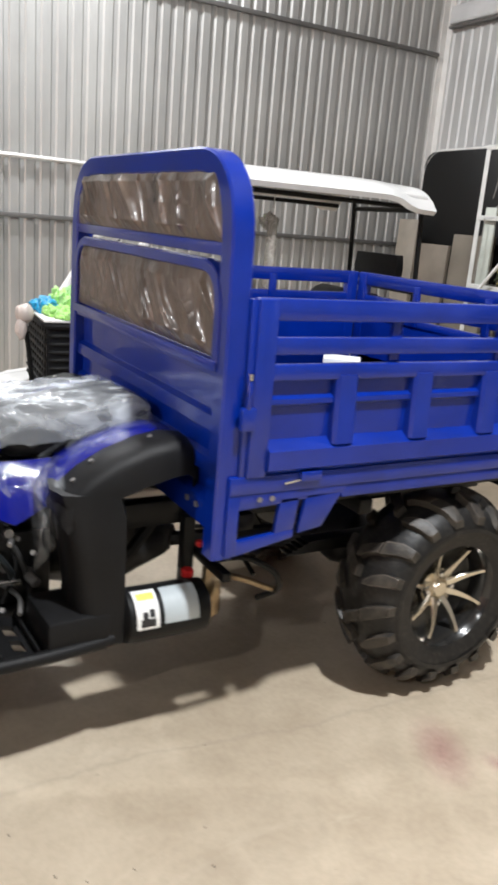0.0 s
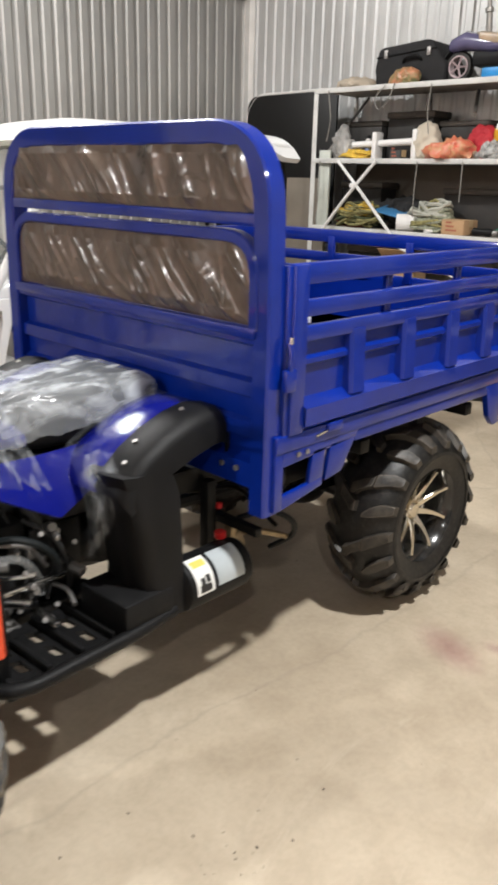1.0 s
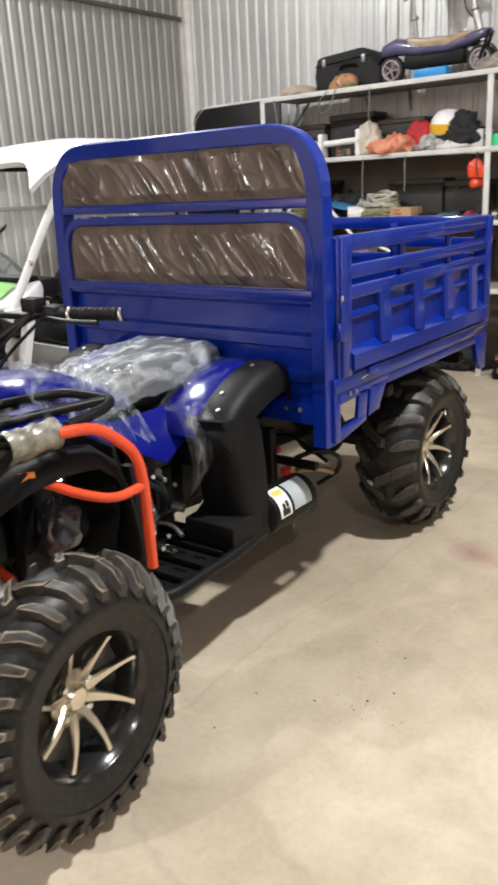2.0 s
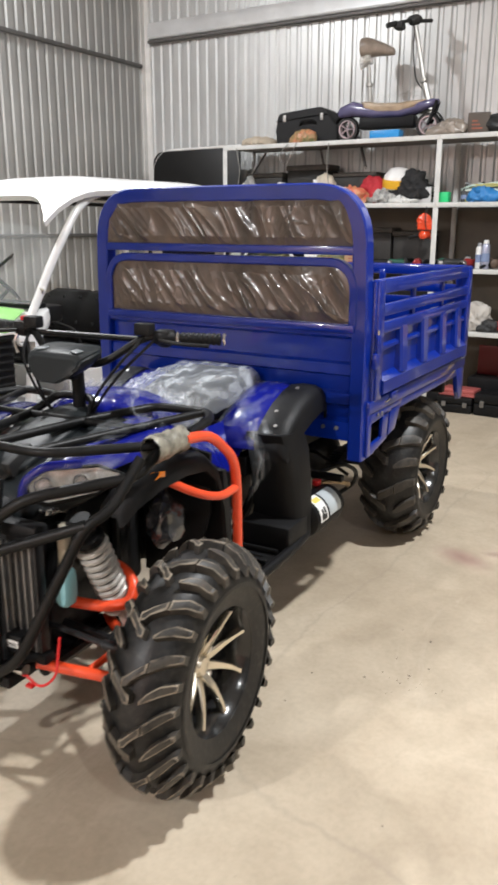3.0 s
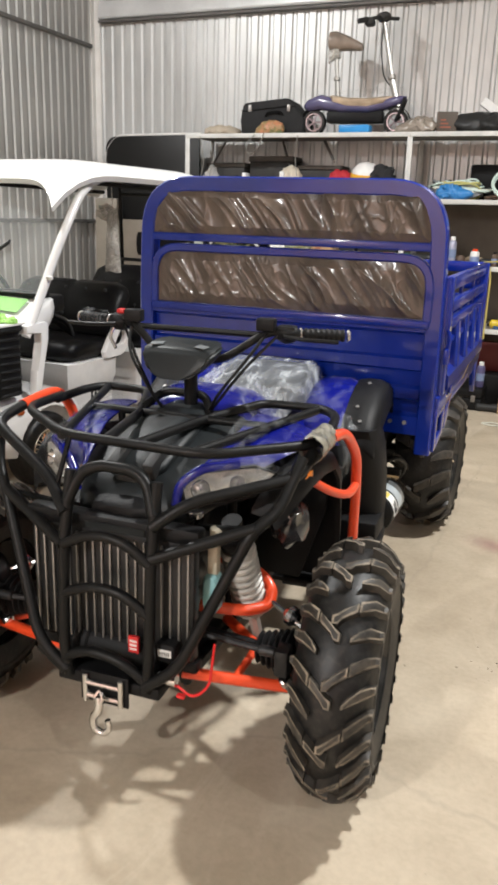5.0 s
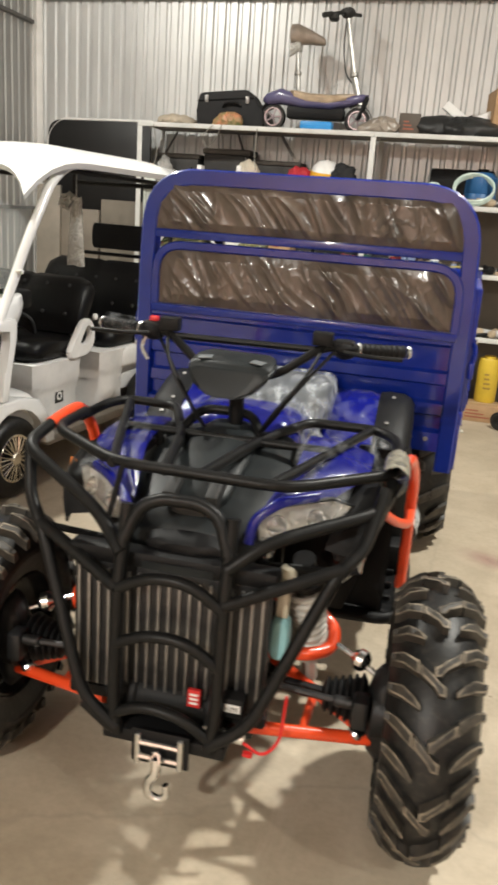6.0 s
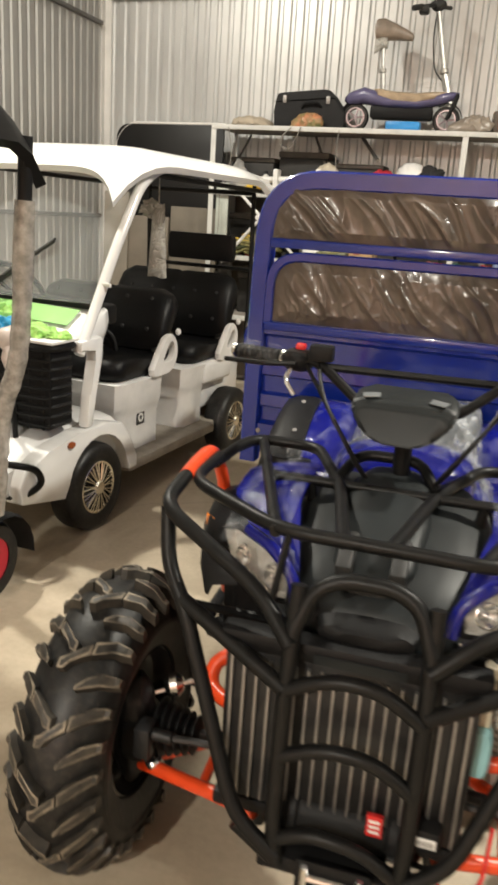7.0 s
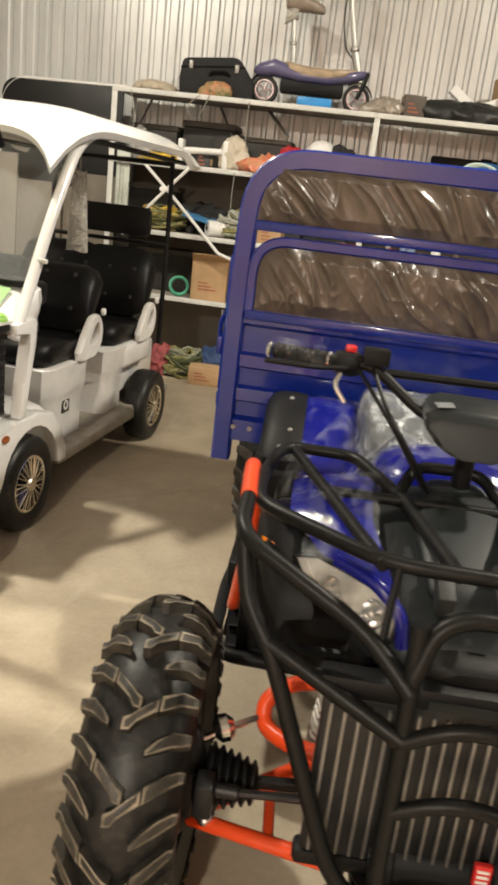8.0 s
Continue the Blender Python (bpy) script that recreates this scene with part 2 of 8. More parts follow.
def concrete():
    mt = bpy.data.materials.new("concrete_floor")
    mt.use_nodes = True
    nt = mt.node_tree
    bs = nt.nodes["Principled BSDF"]
    L = nt.links.new
    tc = nt.nodes.new("ShaderNodeTexCoord")

    def nz(scale, detail=6, rough=0.6, dist=0.0):
        n = nt.nodes.new("ShaderNodeTexNoise")
        n.inputs["Scale"].default_value, n.inputs["Detail"].default_value = scale, detail
        n.inputs["Roughness"].default_value, n.inputs["Distortion"].default_value = rough, dist
        L(tc.outputs["Object"], n.inputs["Vector"])
        return n

    def ramp(src, a, b, ca, cb):
        r = nt.nodes.new("ShaderNodeValToRGB")
        r.color_ramp.elements[0].position, r.color_ramp.elements[1].position = a, b
        r.color_ramp.elements[0].color, r.color_ramp.elements[1].color = ca, cb
        L(src, r.inputs[0])
        return r.outputs[0]

    def mix(kind, fac, a, b):
        m = nt.nodes.new("ShaderNodeMixRGB")
        m.blend_type = kind
        if isinstance(fac, float):
            m.inputs[0].default_value = fac
        else:
            L(fac, m.inputs[0])
        L(a, m.inputs[1])
        if isinstance(b, tuple):
            m.inputs[2].default_value = b
        else:
            L(b, m.inputs[2])
        return m.outputs[0]

    big, mid, fine = nz(0.75, 5, 0.55, 0.4), nz(4.5, 6, 0.65, 0.3), nz(46, 4)
    c = ramp(big.outputs["Fac"], 0.3, 0.7, (0.405, 0.335, 0.243, 1), (0.60, 0.52, 0.402, 1))
    c = mix("MULTIPLY", 0.62, c, ramp(mid.outputs["Fac"], 0.3, 0.66, (0.72, 0.69, 0.65, 1), (1.06, 1.06, 1.06, 1)))
    c = mix("MULTIPLY", 0.3, c, ramp(fine.outputs["Fac"], 0.35, 0.6, (0.8, 0.79, 0.77, 1), (1.05, 1.05, 1.05, 1)))
    # pale trowel scuffs and dull tyre-dust patches
    sc1 = nt.nodes.new("ShaderNodeMapping")
    sc1.inputs["Scale"].default_value, sc1.inputs["Rotation"].default_value = (1.0, 0.35, 1), (0, 0, 0.7)
    L(tc.outputs["Object"], sc1.inputs["Vector"])
    ns = nz(2.6, 8, 0.7, 1.2)
    L(sc1.outputs[0], ns.inputs["Vector"])
    c = mix("MIX", ramp(ns.outputs["Fac"], 0.56, 0.72, (0, 0, 0, 1), (0.38, 0.38, 0.38, 1)), c, (0.66, 0.585, 0.47, 1))
    c = mix("MIX", ramp(nz(1.3, 9, 0.72, 0.8).outputs["Fac"], 0.55, 0.75, (0, 0, 0, 1), (0.45, 0.45, 0.45, 1)), c, (0.34, 0.285, 0.21, 1))
    # small dark specks of grit
    vo = nt.nodes.new("ShaderNodeTexVoronoi")
    vo.inputs["Scale"].default_value = 7.0
    L(tc.outputs["Object"], vo.inputs["Vector"])
    sp = ramp(vo.outputs["Distance"], 0.03, 0.05, (1, 1, 1, 1), (0, 0, 0, 1))
    gate = ramp(nz(1.7, 3).outputs["Fac"], 0.56, 0.6, (0, 0, 0, 1), (1, 1, 1, 1))
    both = mix("MULTIPLY", 1.0, sp, gate)
    c = mix("MIX", both, c, (0.13, 0.105, 0.085, 1))
    # wandering hairline cracks
    wob = nt.nodes.new("ShaderNodeVectorMath")
    wob.operation = "ADD"
    sc = nt.nodes.new("ShaderNodeVectorMath")
    sc.operation = "SCALE"
    sc.inputs["Scale"].default_value = 0.22
    L(nz(2.2, 4).outputs["Color"], sc.inputs[0]), L(tc.outputs["Object"], wob.inputs[0]), L(sc.outputs[0], wob.inputs[1])
    cr = nt.nodes.new("ShaderNodeTexVoronoi")
    cr.feature = "DISTANCE_TO_EDGE"
    cr.inputs["Scale"].default_value = 0.3
    L(wob.outputs[0], cr.inputs["Vector"])
    crack = ramp(cr.outputs["Distance"], 0.0006, 0.0022, (0.22, 0.22, 0.22, 1), (0, 0, 0, 1))
    c = mix("MIX", crack, c, (0.24, 0.2, 0.16, 1))
    L(c, bs.inputs["Base Color"])
    rr = nt.nodes.new("ShaderNodeMapRange")
    rr.inputs[3].default_value, rr.inputs[4].default_value = 0.42, 0.72
    L(mid.outputs["Fac"], rr.inputs[0]), L(rr.outputs[0], bs.inputs["Roughness"])
    bp = nt.nodes.new("ShaderNodeBump")
    bp.inputs["Strength"].default_value, bp.inputs["Distance"].default_value = 0.25, 0.004
    L(mid.outputs["Fac"], bp.inputs["Height"]), L(bp.outputs[0], bs.inputs["Normal"])
    return mt


M_FLOOR = concrete()
M_ZINC = mat("galvanised_sheet", (0.585, 0.59, 0.585), rough=0.40, metal=0.48, var=0.16, scale=1.6, bump=0.10, bscale=5, rvar=0.12, rand=0.10, stretch=(1, 1, 0.35))
# side walls: a darker, rougher base than M_ZINC
M_ZINC_DULL = mat("dull_zinc_sheet", (0.41, 0.405, 0.39), rough=0.46, metal=0.42, var=0.18, scale=1.8, bump=0.12, bscale=6, rvar=0.12, rand=0.10, stretch=(1, 1, 0.3))
# pinkish cream picked to throw warm reflections onto the blue paint
M_WARMBOUNCE = mat("warm_bounce_sheet", (0.72, 0.50, 0.42), rough=0.55, var=0.1, scale=1.5, bump=0.1, bscale=6, rand=0.05)
M_TRIM = mat("pale_metal_trim", (0.72, 0.71, 0.69), rough=0.45, metal=0.2, var=0.08, scale=4, bump=0.1)
M_BEAM = mat("white_painted_beam", (0.74, 0.75, 0.76), rough=0.35, metal=0.3, var=0.1, scale=2.5, bump=0.15, bscale=9)
M_GIRT = mat("dark_steel_girt", (0.16, 0.155, 0.15), rough=0.6, metal=0.4, scale=5)
M_PLASTER = mat("hall_ceiling_sheet", (0.55, 0.55, 0.54), rough=0.7, scale=2)
M_BLUE = mat("blue_vehicle_paint", (0.0028, 0.0200, 0.245), rough=0.34, var=0.14, scale=5, bump=0.06, bscale=22, coat=0.8, rvar=0.08, spec=0.2)
M_BLUE.node_tree.nodes["Principled BSDF"].inputs["Coat Roughness"].default_value = 0.08
M_BLUE.node_tree.nodes["Principled BSDF"].inputs["Coat IOR"].default_value = 1.56
M_BLUE_PL = mat("blue_glossy_plastic", (0.006, 0.009, 0.18), rough=0.2, var=0.06, scale=5, coat=0.7, rvar=0.05, spec=0.25, bump=0.75, bscale=20)
# the clear film clings to this plastic: its creases sit in the coat
for nd in M_BLUE_PL.node_tree.nodes:
    if nd.type == "BUMP":
        nd.inputs["Distance"].default_value = 0.012
        bs_pl = M_BLUE_PL.node_tree.nodes["Principled BSDF"]
        for ln in list(bs_pl.inputs["Normal"].links):
            M_BLUE_PL.node_tree.links.remove(ln)
        bs_pl.inputs["Coat Roughness"].default_value = 0.05
        M_BLUE_PL.node_tree.links.new(nd.outputs[0], bs_pl.inputs["Coat Normal"])
M_BLACK = mat("black_textured_plastic", (0.008, 0.008, 0.0085), rough=0.5, var=0.2, scale=9, bump=0.25, bscale=240, rvar=0.1, spec=0.2)
M_GREYPL = mat("dark_grey_plastic", (0.0135, 0.0165, 0.018), rough=0.45, var=0.15, scale=7, bump=0.05, bscale=200, spec=0.3)
M_TUBE = mat("black_powder_coated_tube", (0.0075, 0.0075, 0.0075), rough=0.42, var=0.15, scale=20, bump=0.08, bscale=150, rvar=0.08, spec=0.22)
M_ORANGE = mat("orange_painted_steel", (0.78, 0.075, 0.018), rough=0.32, var=0.08, scale=12, bump=0.05, coat=0.3)
M_RUBBER = mat("black_tyre_rubber", (0.009, 0.0088, 0.0086), rough=0.46, var=0.25, scale=14, bump=0.2, bscale=60, dust=0.06, spec=0.4)
M_LUGEDGE = mat("dusty_tread_edge", (0.33, 0.28, 0.21), rough=0.8, scale=13, bump=0.3, bscale=120, col2=(0.016, 0.0145, 0.013), shift=True)
M_LUG = mat("scuffed_tread_rubber", (0.010, 0.0095, 0.009), rough=0.5, scale=20, bump=0.3, bscale=120, col2=(0.060, 0.051, 0.040), shift=True)
M_LUGDULL = mat("worn_tread_edge", (0.020, 0.018, 0.016), rough=0.6, scale=13, bump=0.3, bscale=120, col2=(0.095, 0.078, 0.060), shift=True)
M_RIM = mat("gloss_black_rim", (0.012, 0.012, 0.012), rough=0.2, var=0.1, scale=10, coat=0.5)
M_ALLOY = mat("machined_alloy", (0.78, 0.72, 0.60), rough=0.24, metal=1.0, var=0.06, scale=14, bump=0.05, bscale=200)
M_CHROME = mat("bright_steel", (0.72, 0.72, 0.72), rough=0.2, metal=1.0, var=0.06, scale=10)
M_SATIN = mat("satin_steel_tube", (0.40, 0.39, 0.37), rough=0.38, metal=0.75, var=0.12, scale=12)
M_STEEL = mat("raw_cast_metal", (0.30, 0.29, 0.28), rough=0.45, metal=0.8, var=0.2, scale=18, bump=0.3, bscale=90)
M_ENGINE = mat("dark_engine_casting", (0.022, 0.022, 0.023), rough=0.42, metal=0.5, var=0.3, scale=14, bump=0.35, bscale=70)
M_FIN = mat("radiator_fins", (0.27, 0.26, 0.25), rough=0.4, metal=0.7, var=0.2, scale=20)
M_VINYL = mat("black_seat_vinyl", (0.004, 0.004, 0.0045), rough=0.42, var=0.15, scale=8, bump=0.3, bscale=60, spec=0.22)


def cloudy_film(name, lo, hi, scale, stretch=(1, 1, 1), tint=(0.78, 0.82, 0.86), bump=0.6, rough=0.16):
    """Thin crumpled wrapping film: clear where it lies flat, milky along its streaks."""
    mt = bpy.data.materials.new(name)
    mt.use_nodes = True
    nt = mt.node_tree
    bs = nt.nodes["Principled BSDF"]
    L = nt.links.new
    tc, mp = nt.nodes.new("ShaderNodeTexCoord"), nt.nodes.new("ShaderNodeMapping")
    mp.inputs["Scale"].default_value = stretch
    L(tc.outputs["Object"], mp.inputs["Vector"])
    n1, n2 = nt.nodes.new("ShaderNodeTexNoise"), nt.nodes.new("ShaderNodeTexNoise")
    n1.inputs["Scale"].default_value, n1.inputs["Detail"].default_value, n1.inputs["Distortion"].default_value = scale, 3, 0.9
    n2.inputs["Scale"].default_value, n2.inputs["Detail"].default_value, n2.inputs["Distortion"].default_value = scale * 2.3, 3, 0.8
    L(mp.outputs[0], n1.inputs["Vector"]), L(mp.outputs[0], n2.inputs["Vector"])
    mu = nt.nodes.new("ShaderNodeMath")
    mu.operation = "MULTIPLY"
    L(n1.outputs["Fac"], mu.inputs[0]), L(n2.outputs["Fac"], mu.inputs[1])
    mr = nt.nodes.new("ShaderNodeMapRange")
    mr.inputs[1].default_value, mr.inputs[2].default_value, mr.inputs[3].default_value, mr.inputs[4].default_value = 0.22, 0.40, lo, hi
    L(mu.outputs[0], mr.inputs[0]), L(mr.outputs[0], bs.inputs["Alpha"])
    bp = nt.nodes.new("ShaderNodeBump")
    bp.inputs["Strength"].default_value, bp.inputs["Distance"].default_value = bump, 0.02
    L(mu.outputs[0], bp.inputs["Height"]), L(bp.outputs[0], bs.inputs["Normal"])
    bs.inputs["Base Color"].default_value = (*tint, 1)
    bs.inputs["Roughness"].default_value = rough
    bs.inputs["Specular IOR Level"].default_value = 0.8
    return mt


M_FILM = cloudy_film("clear_wrap_film", 0.0, 0.13, 8.0, (1, 0.45, 1), bump=1.0, rough=0.07)
M_SEATFILM = cloudy_film("seat_wrap_film", 0.17, 0.62, 7.0, (1.5, 0.5, 1.0), bump=0.35)
M_DRAPE = cloudy_film("loose_wrap_film", 0.03, 0.34, 10.0, (1.4, 1.4, 0.45))
M_FILM2 = film_mat("milky_plastic_wrap", (0.55, 0.53, 0.48), 0.62, rough=0.2, scale=14, crease=0.95)
M_BROWNFILM = mat("brown_protective_film", (0.042, 0.033, 0.027), rough=0.30, scale=4, bump=0.15, bscale=45, spec=0.5, rvar=0.08, stretch=(1.4, 1, 0.7), coat=0.55, col2=(0.150, 0.114, 0.089))
M_LENS = glass_mat("lamp_lens", (0.9, 0.92, 0.92), 0.05)
M_REFL = mat("lamp_reflector", (0.62, 0.60, 0.56), rough=0.14, metal=0.55, scale=30, bump=1.0, bscale=46, coat=0.6, col2=(0.96, 0.96, 0.94))
M_AMBER = mat("amber_lens", (0.85, 0.25, 0.02), rough=0.15, var=0.1, coat=0.6)
M_CYAN = mat("pale_cyan_plastic", (0.30, 0.56, 0.60), rough=0.4, var=0.08)
M_RED = mat("red_plastic", (0.62, 0.02, 0.02), rough=0.35, var=0.1)
M_WHITE = mat("white_gelcoat", (0.82, 0.82, 0.81), rough=0.22, var=0.04, scale=3, coat=0.4, rvar=0.06)
M_WHITE2 = mat("white_plain_plastic", (0.79, 0.78, 0.765), rough=0.45, var=0.07, scale=8)
M_LABEL = mat("white_paper_label", (0.78, 0.78, 0.76), rough=0.55, var=0.05)
M_LABELGR = mat("silver_grey_label", (0.42, 0.46, 0.48), rough=0.4, var=0.08)
M_INK = mat("black_ink", (0.02, 0.02, 0.02), rough=0.6, var=0.1)
M_GLASS = glass_mat("clear_glazing", alpha=0.07)
M_GREEN = mat("green_stripe", (0.24, 0.50, 0.14), rough=0.3, var=0.08)
M_LIME = mat("lime_microfibre", (0.36, 0.66, 0.16), rough=0.95, var=0.25, scale=30, bump=1.0, bscale=90, sheen=0.4)
M_TEAL = mat("blue_microfibre", (0.02, 0.28, 0.52), rough=0.95, var=0.25, scale=30, bump=1.0, bscale=90, sheen=0.4)
M_SHELF = mat("painted_shelf_steel", (0.60, 0.60, 0.58), rough=0.5, var=0.12, scale=5, bump=0.15, bscale=30)
M_PLY = mat("worn_shelf_board", (0.30, 0.27, 0.235), rough=0.75, var=0.2, scale=6, bump=0.3, bscale=40)
M_CARD = mat("brown_cardboard", (0.42, 0.27, 0.145), rough=0.85, var=0.14, scale=6, bump=0.2, bscale=60)
M_GREYBOARD = mat("grey_brown_board", (0.17, 0.148, 0.118), rough=0.7, var=0.16, scale=3, bump=0.15)
M_CLOTHBLK = mat("black_woven_cloth", (0.014, 0.014, 0.015), rough=0.85, var=0.3, scale=18, bump=0.6, bscale=160)
M_TARP = mat("dark_tarpaulin", (0.016, 0.016, 0.016), rough=0.45, var=0.3, scale=6, bump=0.6, bscale=14)


def plain(name, col, rough=0.5, **k):
    return mat(name, col, rough=rough, **k)

# ---- the hall ----
XL, YB, XR, YF, ZC = -3.80, 4.45, 7.2, -9.6, 5.4
bm = B()
box(bm, (XL - 0.3, YF - 0.3, -0.15), (XR + 0.3, YB + 0.3, 0.0))
tagged(new("floor", finish("floor", bm, M_FLOOR)), "beige concrete floor with dust, scuffs and hairline cracks", "floor", kind="structure")


def wall_block(name, lo, hi, label):
    b = B()
    box(b, lo, hi)
    return tagged(new(name, finish(name, b, M_GREYBOARD)), label, "wall", kind="structure")


def ribbed(width, height, pitch=0.115, top=0.060, deep=0.013):
    """One profiled sheet, standing in the XZ plane, its ribs towards -Y."""
    b = B()
    prof, x = [], 0.0
    slope = 0.014
    while x < width - 1e-6:
        flat = pitch - top - 2 * slope
        prof += [(x, 0.0), (x + flat, 0.0), (x + flat + slope, -deep), (x + flat + slope + top, -deep)]
        x += pitch
    prof.append((width, 0.0))
    zs = [0, height * 0.33, height * 0.66, height]
    rows = [[b.verts.new((px + 0.0015 * noise.noise((px * 3, z, 1)), py + 0.004 * noise.noise((px * 2.1, z * 0.9, 4)), z)) for px, py in prof] for z in zs]
    for a, c in zip(rows, rows[1:]):
        for i in range(len(prof) - 1):
            b.faces.new((a[i], a[i + 1], c[i + 1], c[i]))
    thicken(b, 0.001)
    return finish("wall_sheet", b, M_ZINC, angle=20)


SHEET_W = 0.115 * 10
SHEET_ME = ribbed(SHEET_W + 0.03, ZC)
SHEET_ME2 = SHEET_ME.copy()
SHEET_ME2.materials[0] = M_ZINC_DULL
walls = {
    "wall_back": wall_block("wall_back", (XL - 0.3, YB + 0.03, -0.1), (XR + 0.3, YB + 0.2, ZC), "bright galvanised corrugated metal wall"),
    "wall_left": wall_block("wall_left", (XL - 0.2, YF, -0.1), (XL - 0.03, YB + 0.03, ZC), "dull grey corrugated metal wall"),
    "wall_right": wall_block("wall_right", (XR + 0.03, YF, -0.1), (XR + 0.2, YB + 0.03, ZC), "grey corrugated metal wall"),
    "wall_front": wall_block("wall_front", (XL - 0.3, YF - 0.2, -0.1), (XR + 0.3, YF - 0.03, ZC), "unseen corrugated wall, pinkish cream to warm the reflections"),
}


def sheets(wall, x0, x1, place, me):
    x, k = x0, 0
    while x < x1:
        ob = new("wall_sheet", me)
        ob.parent = walls[wall]
        ob.matrix_basis = place(x) @ pose(0, -0.0025 * (k % 2), 0)
        x, k = x + SHEET_W, k + 1


sheets("wall_back", XL, XR, lambda x: pose(x, YB, 0), SHEET_ME)
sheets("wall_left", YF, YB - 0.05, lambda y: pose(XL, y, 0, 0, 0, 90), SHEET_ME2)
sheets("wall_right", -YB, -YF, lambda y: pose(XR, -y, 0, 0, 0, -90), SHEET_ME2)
# the unseen front wall serves as a warm reflector for the headboard
SHEET_ME3 = SHEET_ME.copy()
SHEET_ME3.materials[0] = M_WARMBOUNCE
sheets("wall_front", -XR, -XL, lambda x: pose(-x, YF, 0, 0, 0, 180), SHEET_ME3)

bm = B()
box(bm, (XL - 0.3, YF - 0.2, ZC), (XR + 0.3, YB + 0.2, ZC + 0.12))
tagged(new("ceiling", finish("ceiling", bm, M_PLASTER)), "pale sheet-metal hall ceiling", "ceiling", kind="structure")

# corner angle, the girts of the left wall and the pale beam along the back wall
bm = B()
prism(bm, [(XL - 0.01, YB + 0.01), (XL + 0.085, YB - 0.012), (XL + 0.085, YB - 0.022), (XL + 0.025, YB - 0.028), (XL + 0.025, YB - 0.09), (XL - 0.01, YB - 0.09)], "z", 0, ZC)
tagged(new("trim_corner", finish("trim_corner", bm, M_TRIM)), "pale folded metal corner trim between the walls", "trim", kind="structure")
for z in (3.17, 1.45):
    bm = B()
    box(bm, (XL + 0.017, YF, z), (XL + 0.045, YB - 0.1, z + 0.035), 0.003)
    tagged(new("trim_girt", finish("trim_girt", bm, M_GIRT)), "dark steel girt across the corrugated wall", "trim", kind="structure")
bm = B()
prism(bm, [(YB - 0.016, 3.43), (YB - 0.075, 3.44), (YB - 0.085, 3.46), (YB - 0.07, 3.545), (YB - 0.06, 3.60), (YB - 0.016, 3.61)], "x", XL + 0.1, XR, 0.004)
tagged(new("trim_beam", finish("trim_beam", bm, M_BEAM)), "white painted metal beam along the wall", "trim", kind="structure")
bm = B()
box(bm, (XL + 0.1, YB - 0.083, 3.405), (XR, YB - 0.02, 3.428), 0.003)
tagged(new("trim_beam_lip", finish("trim_beam_lip", bm, M_GIRT)), "dark lip under the white wall beam", "trim", kind="structure")

# pale cable duct on the left wall
bm = B()
tube(bm, [(XL + 0.035, YF + 0.5, 1.90), (XL + 0.035, -0.5, 1.895), (XL + 0.035, 1.18, 1.885), (XL + 0.036, 1.30, 1.80), (XL + 0.036, 1.31, 0.3)], 0.016, d=0.08)
tagged(new("trim_conduit", finish("trim_conduit", bm, M_TRIM)), "pale plastic cable conduit on the wall", "trim", kind="structure")

# unseen high-bay lamps under the ceiling, one at each light, the fill ones included
M_LAMPGLOW = bpy.data.materials.new("lamp_diffuser")
M_LAMPGLOW.use_nodes = True
nb = M_LAMPGLOW.node_tree.nodes["Principled BSDF"]
nb.inputs["Emission Color"].default_value, nb.inputs["Emission Strength"].default_value = (1.0, 0.93, 0.83, 1), 6.0
for lx, ly, lz, lw in LAMPS:
    la = thing("bay_lamp", pose(lx, ly, lz), "round unseen high-bay lamp hanging under the hall ceiling", "ceiling lamp", "lamps of the hall")
    b = B()
    lathe(b, [(0.05, 0.25), (0.09, 0.2), (0.12, 0.08), (0.27, -0.06), (0.275, -0.075), (0.26, -0.075), (0.11, 0.06)], 28, pose(0, 0, 0, 0, -90, 0))
    part("shade", b, M_GREYPL, la)
    b = B()
    disc(b, (0, 0, -0.085), (0, 0, 1), 0.24, 0.01, 28)
    part("diffuser", b, M_LAMPGLOW, la, "glowing diffuser")
    b = B()
    tube(b, [(0, 0, 0.22), (0, 0, ZC - lz)], 0.008, d=0)
    part("hanger", b, M_STEEL, la)

# stains on the floor
M_STAIN = mat("dull_red_stain", (0.42, 0.13, 0.17), rough=0.6, var=0.25, scale=16)
st_nt = M_STAIN.node_tree
st_tc, st_len, st_mr, st_nz, st_mul = [st_nt.nodes.new(k) for k in ("ShaderNodeTexCoord", "ShaderNodeVectorMath", "ShaderNodeMapRange", "ShaderNodeTexNoise", "ShaderNodeMath")]
st_len.operation, st_mul.operation = "LENGTH", "MULTIPLY"
st_nz.inputs["Scale"].default_value, st_nz.inputs["Detail"].default_value = 9.0, 5
st_mr.inputs[1].default_value, st_mr.inputs[2].default_value, st_mr.inputs[3].default_value, st_mr.inputs[4].default_value = 0.1, 1.0, 0.52, 0.0
st_nt.links.new(st_tc.outputs["Object"], st_len.inputs[0])
st_nt.links.new(st_len.outputs["Value"], st_mr.inputs[0])
st_nt.links.new(st_tc.outputs["Object"], st_nz.inputs["Vector"])
st_nt.links.new(st_mr.outputs[0], st_mul.inputs[0])
st_nt.links.new(st_nz.outputs["Fac"], st_mul.inputs[1])
st_nt.links.new(st_mul.outputs[0], st_nt.nodes["Principled BSDF"].inputs["Alpha"])
M_SPECK = mat("dark_debris", (0.06, 0.05, 0.042), rough=0.9, var=0.4, scale=30)


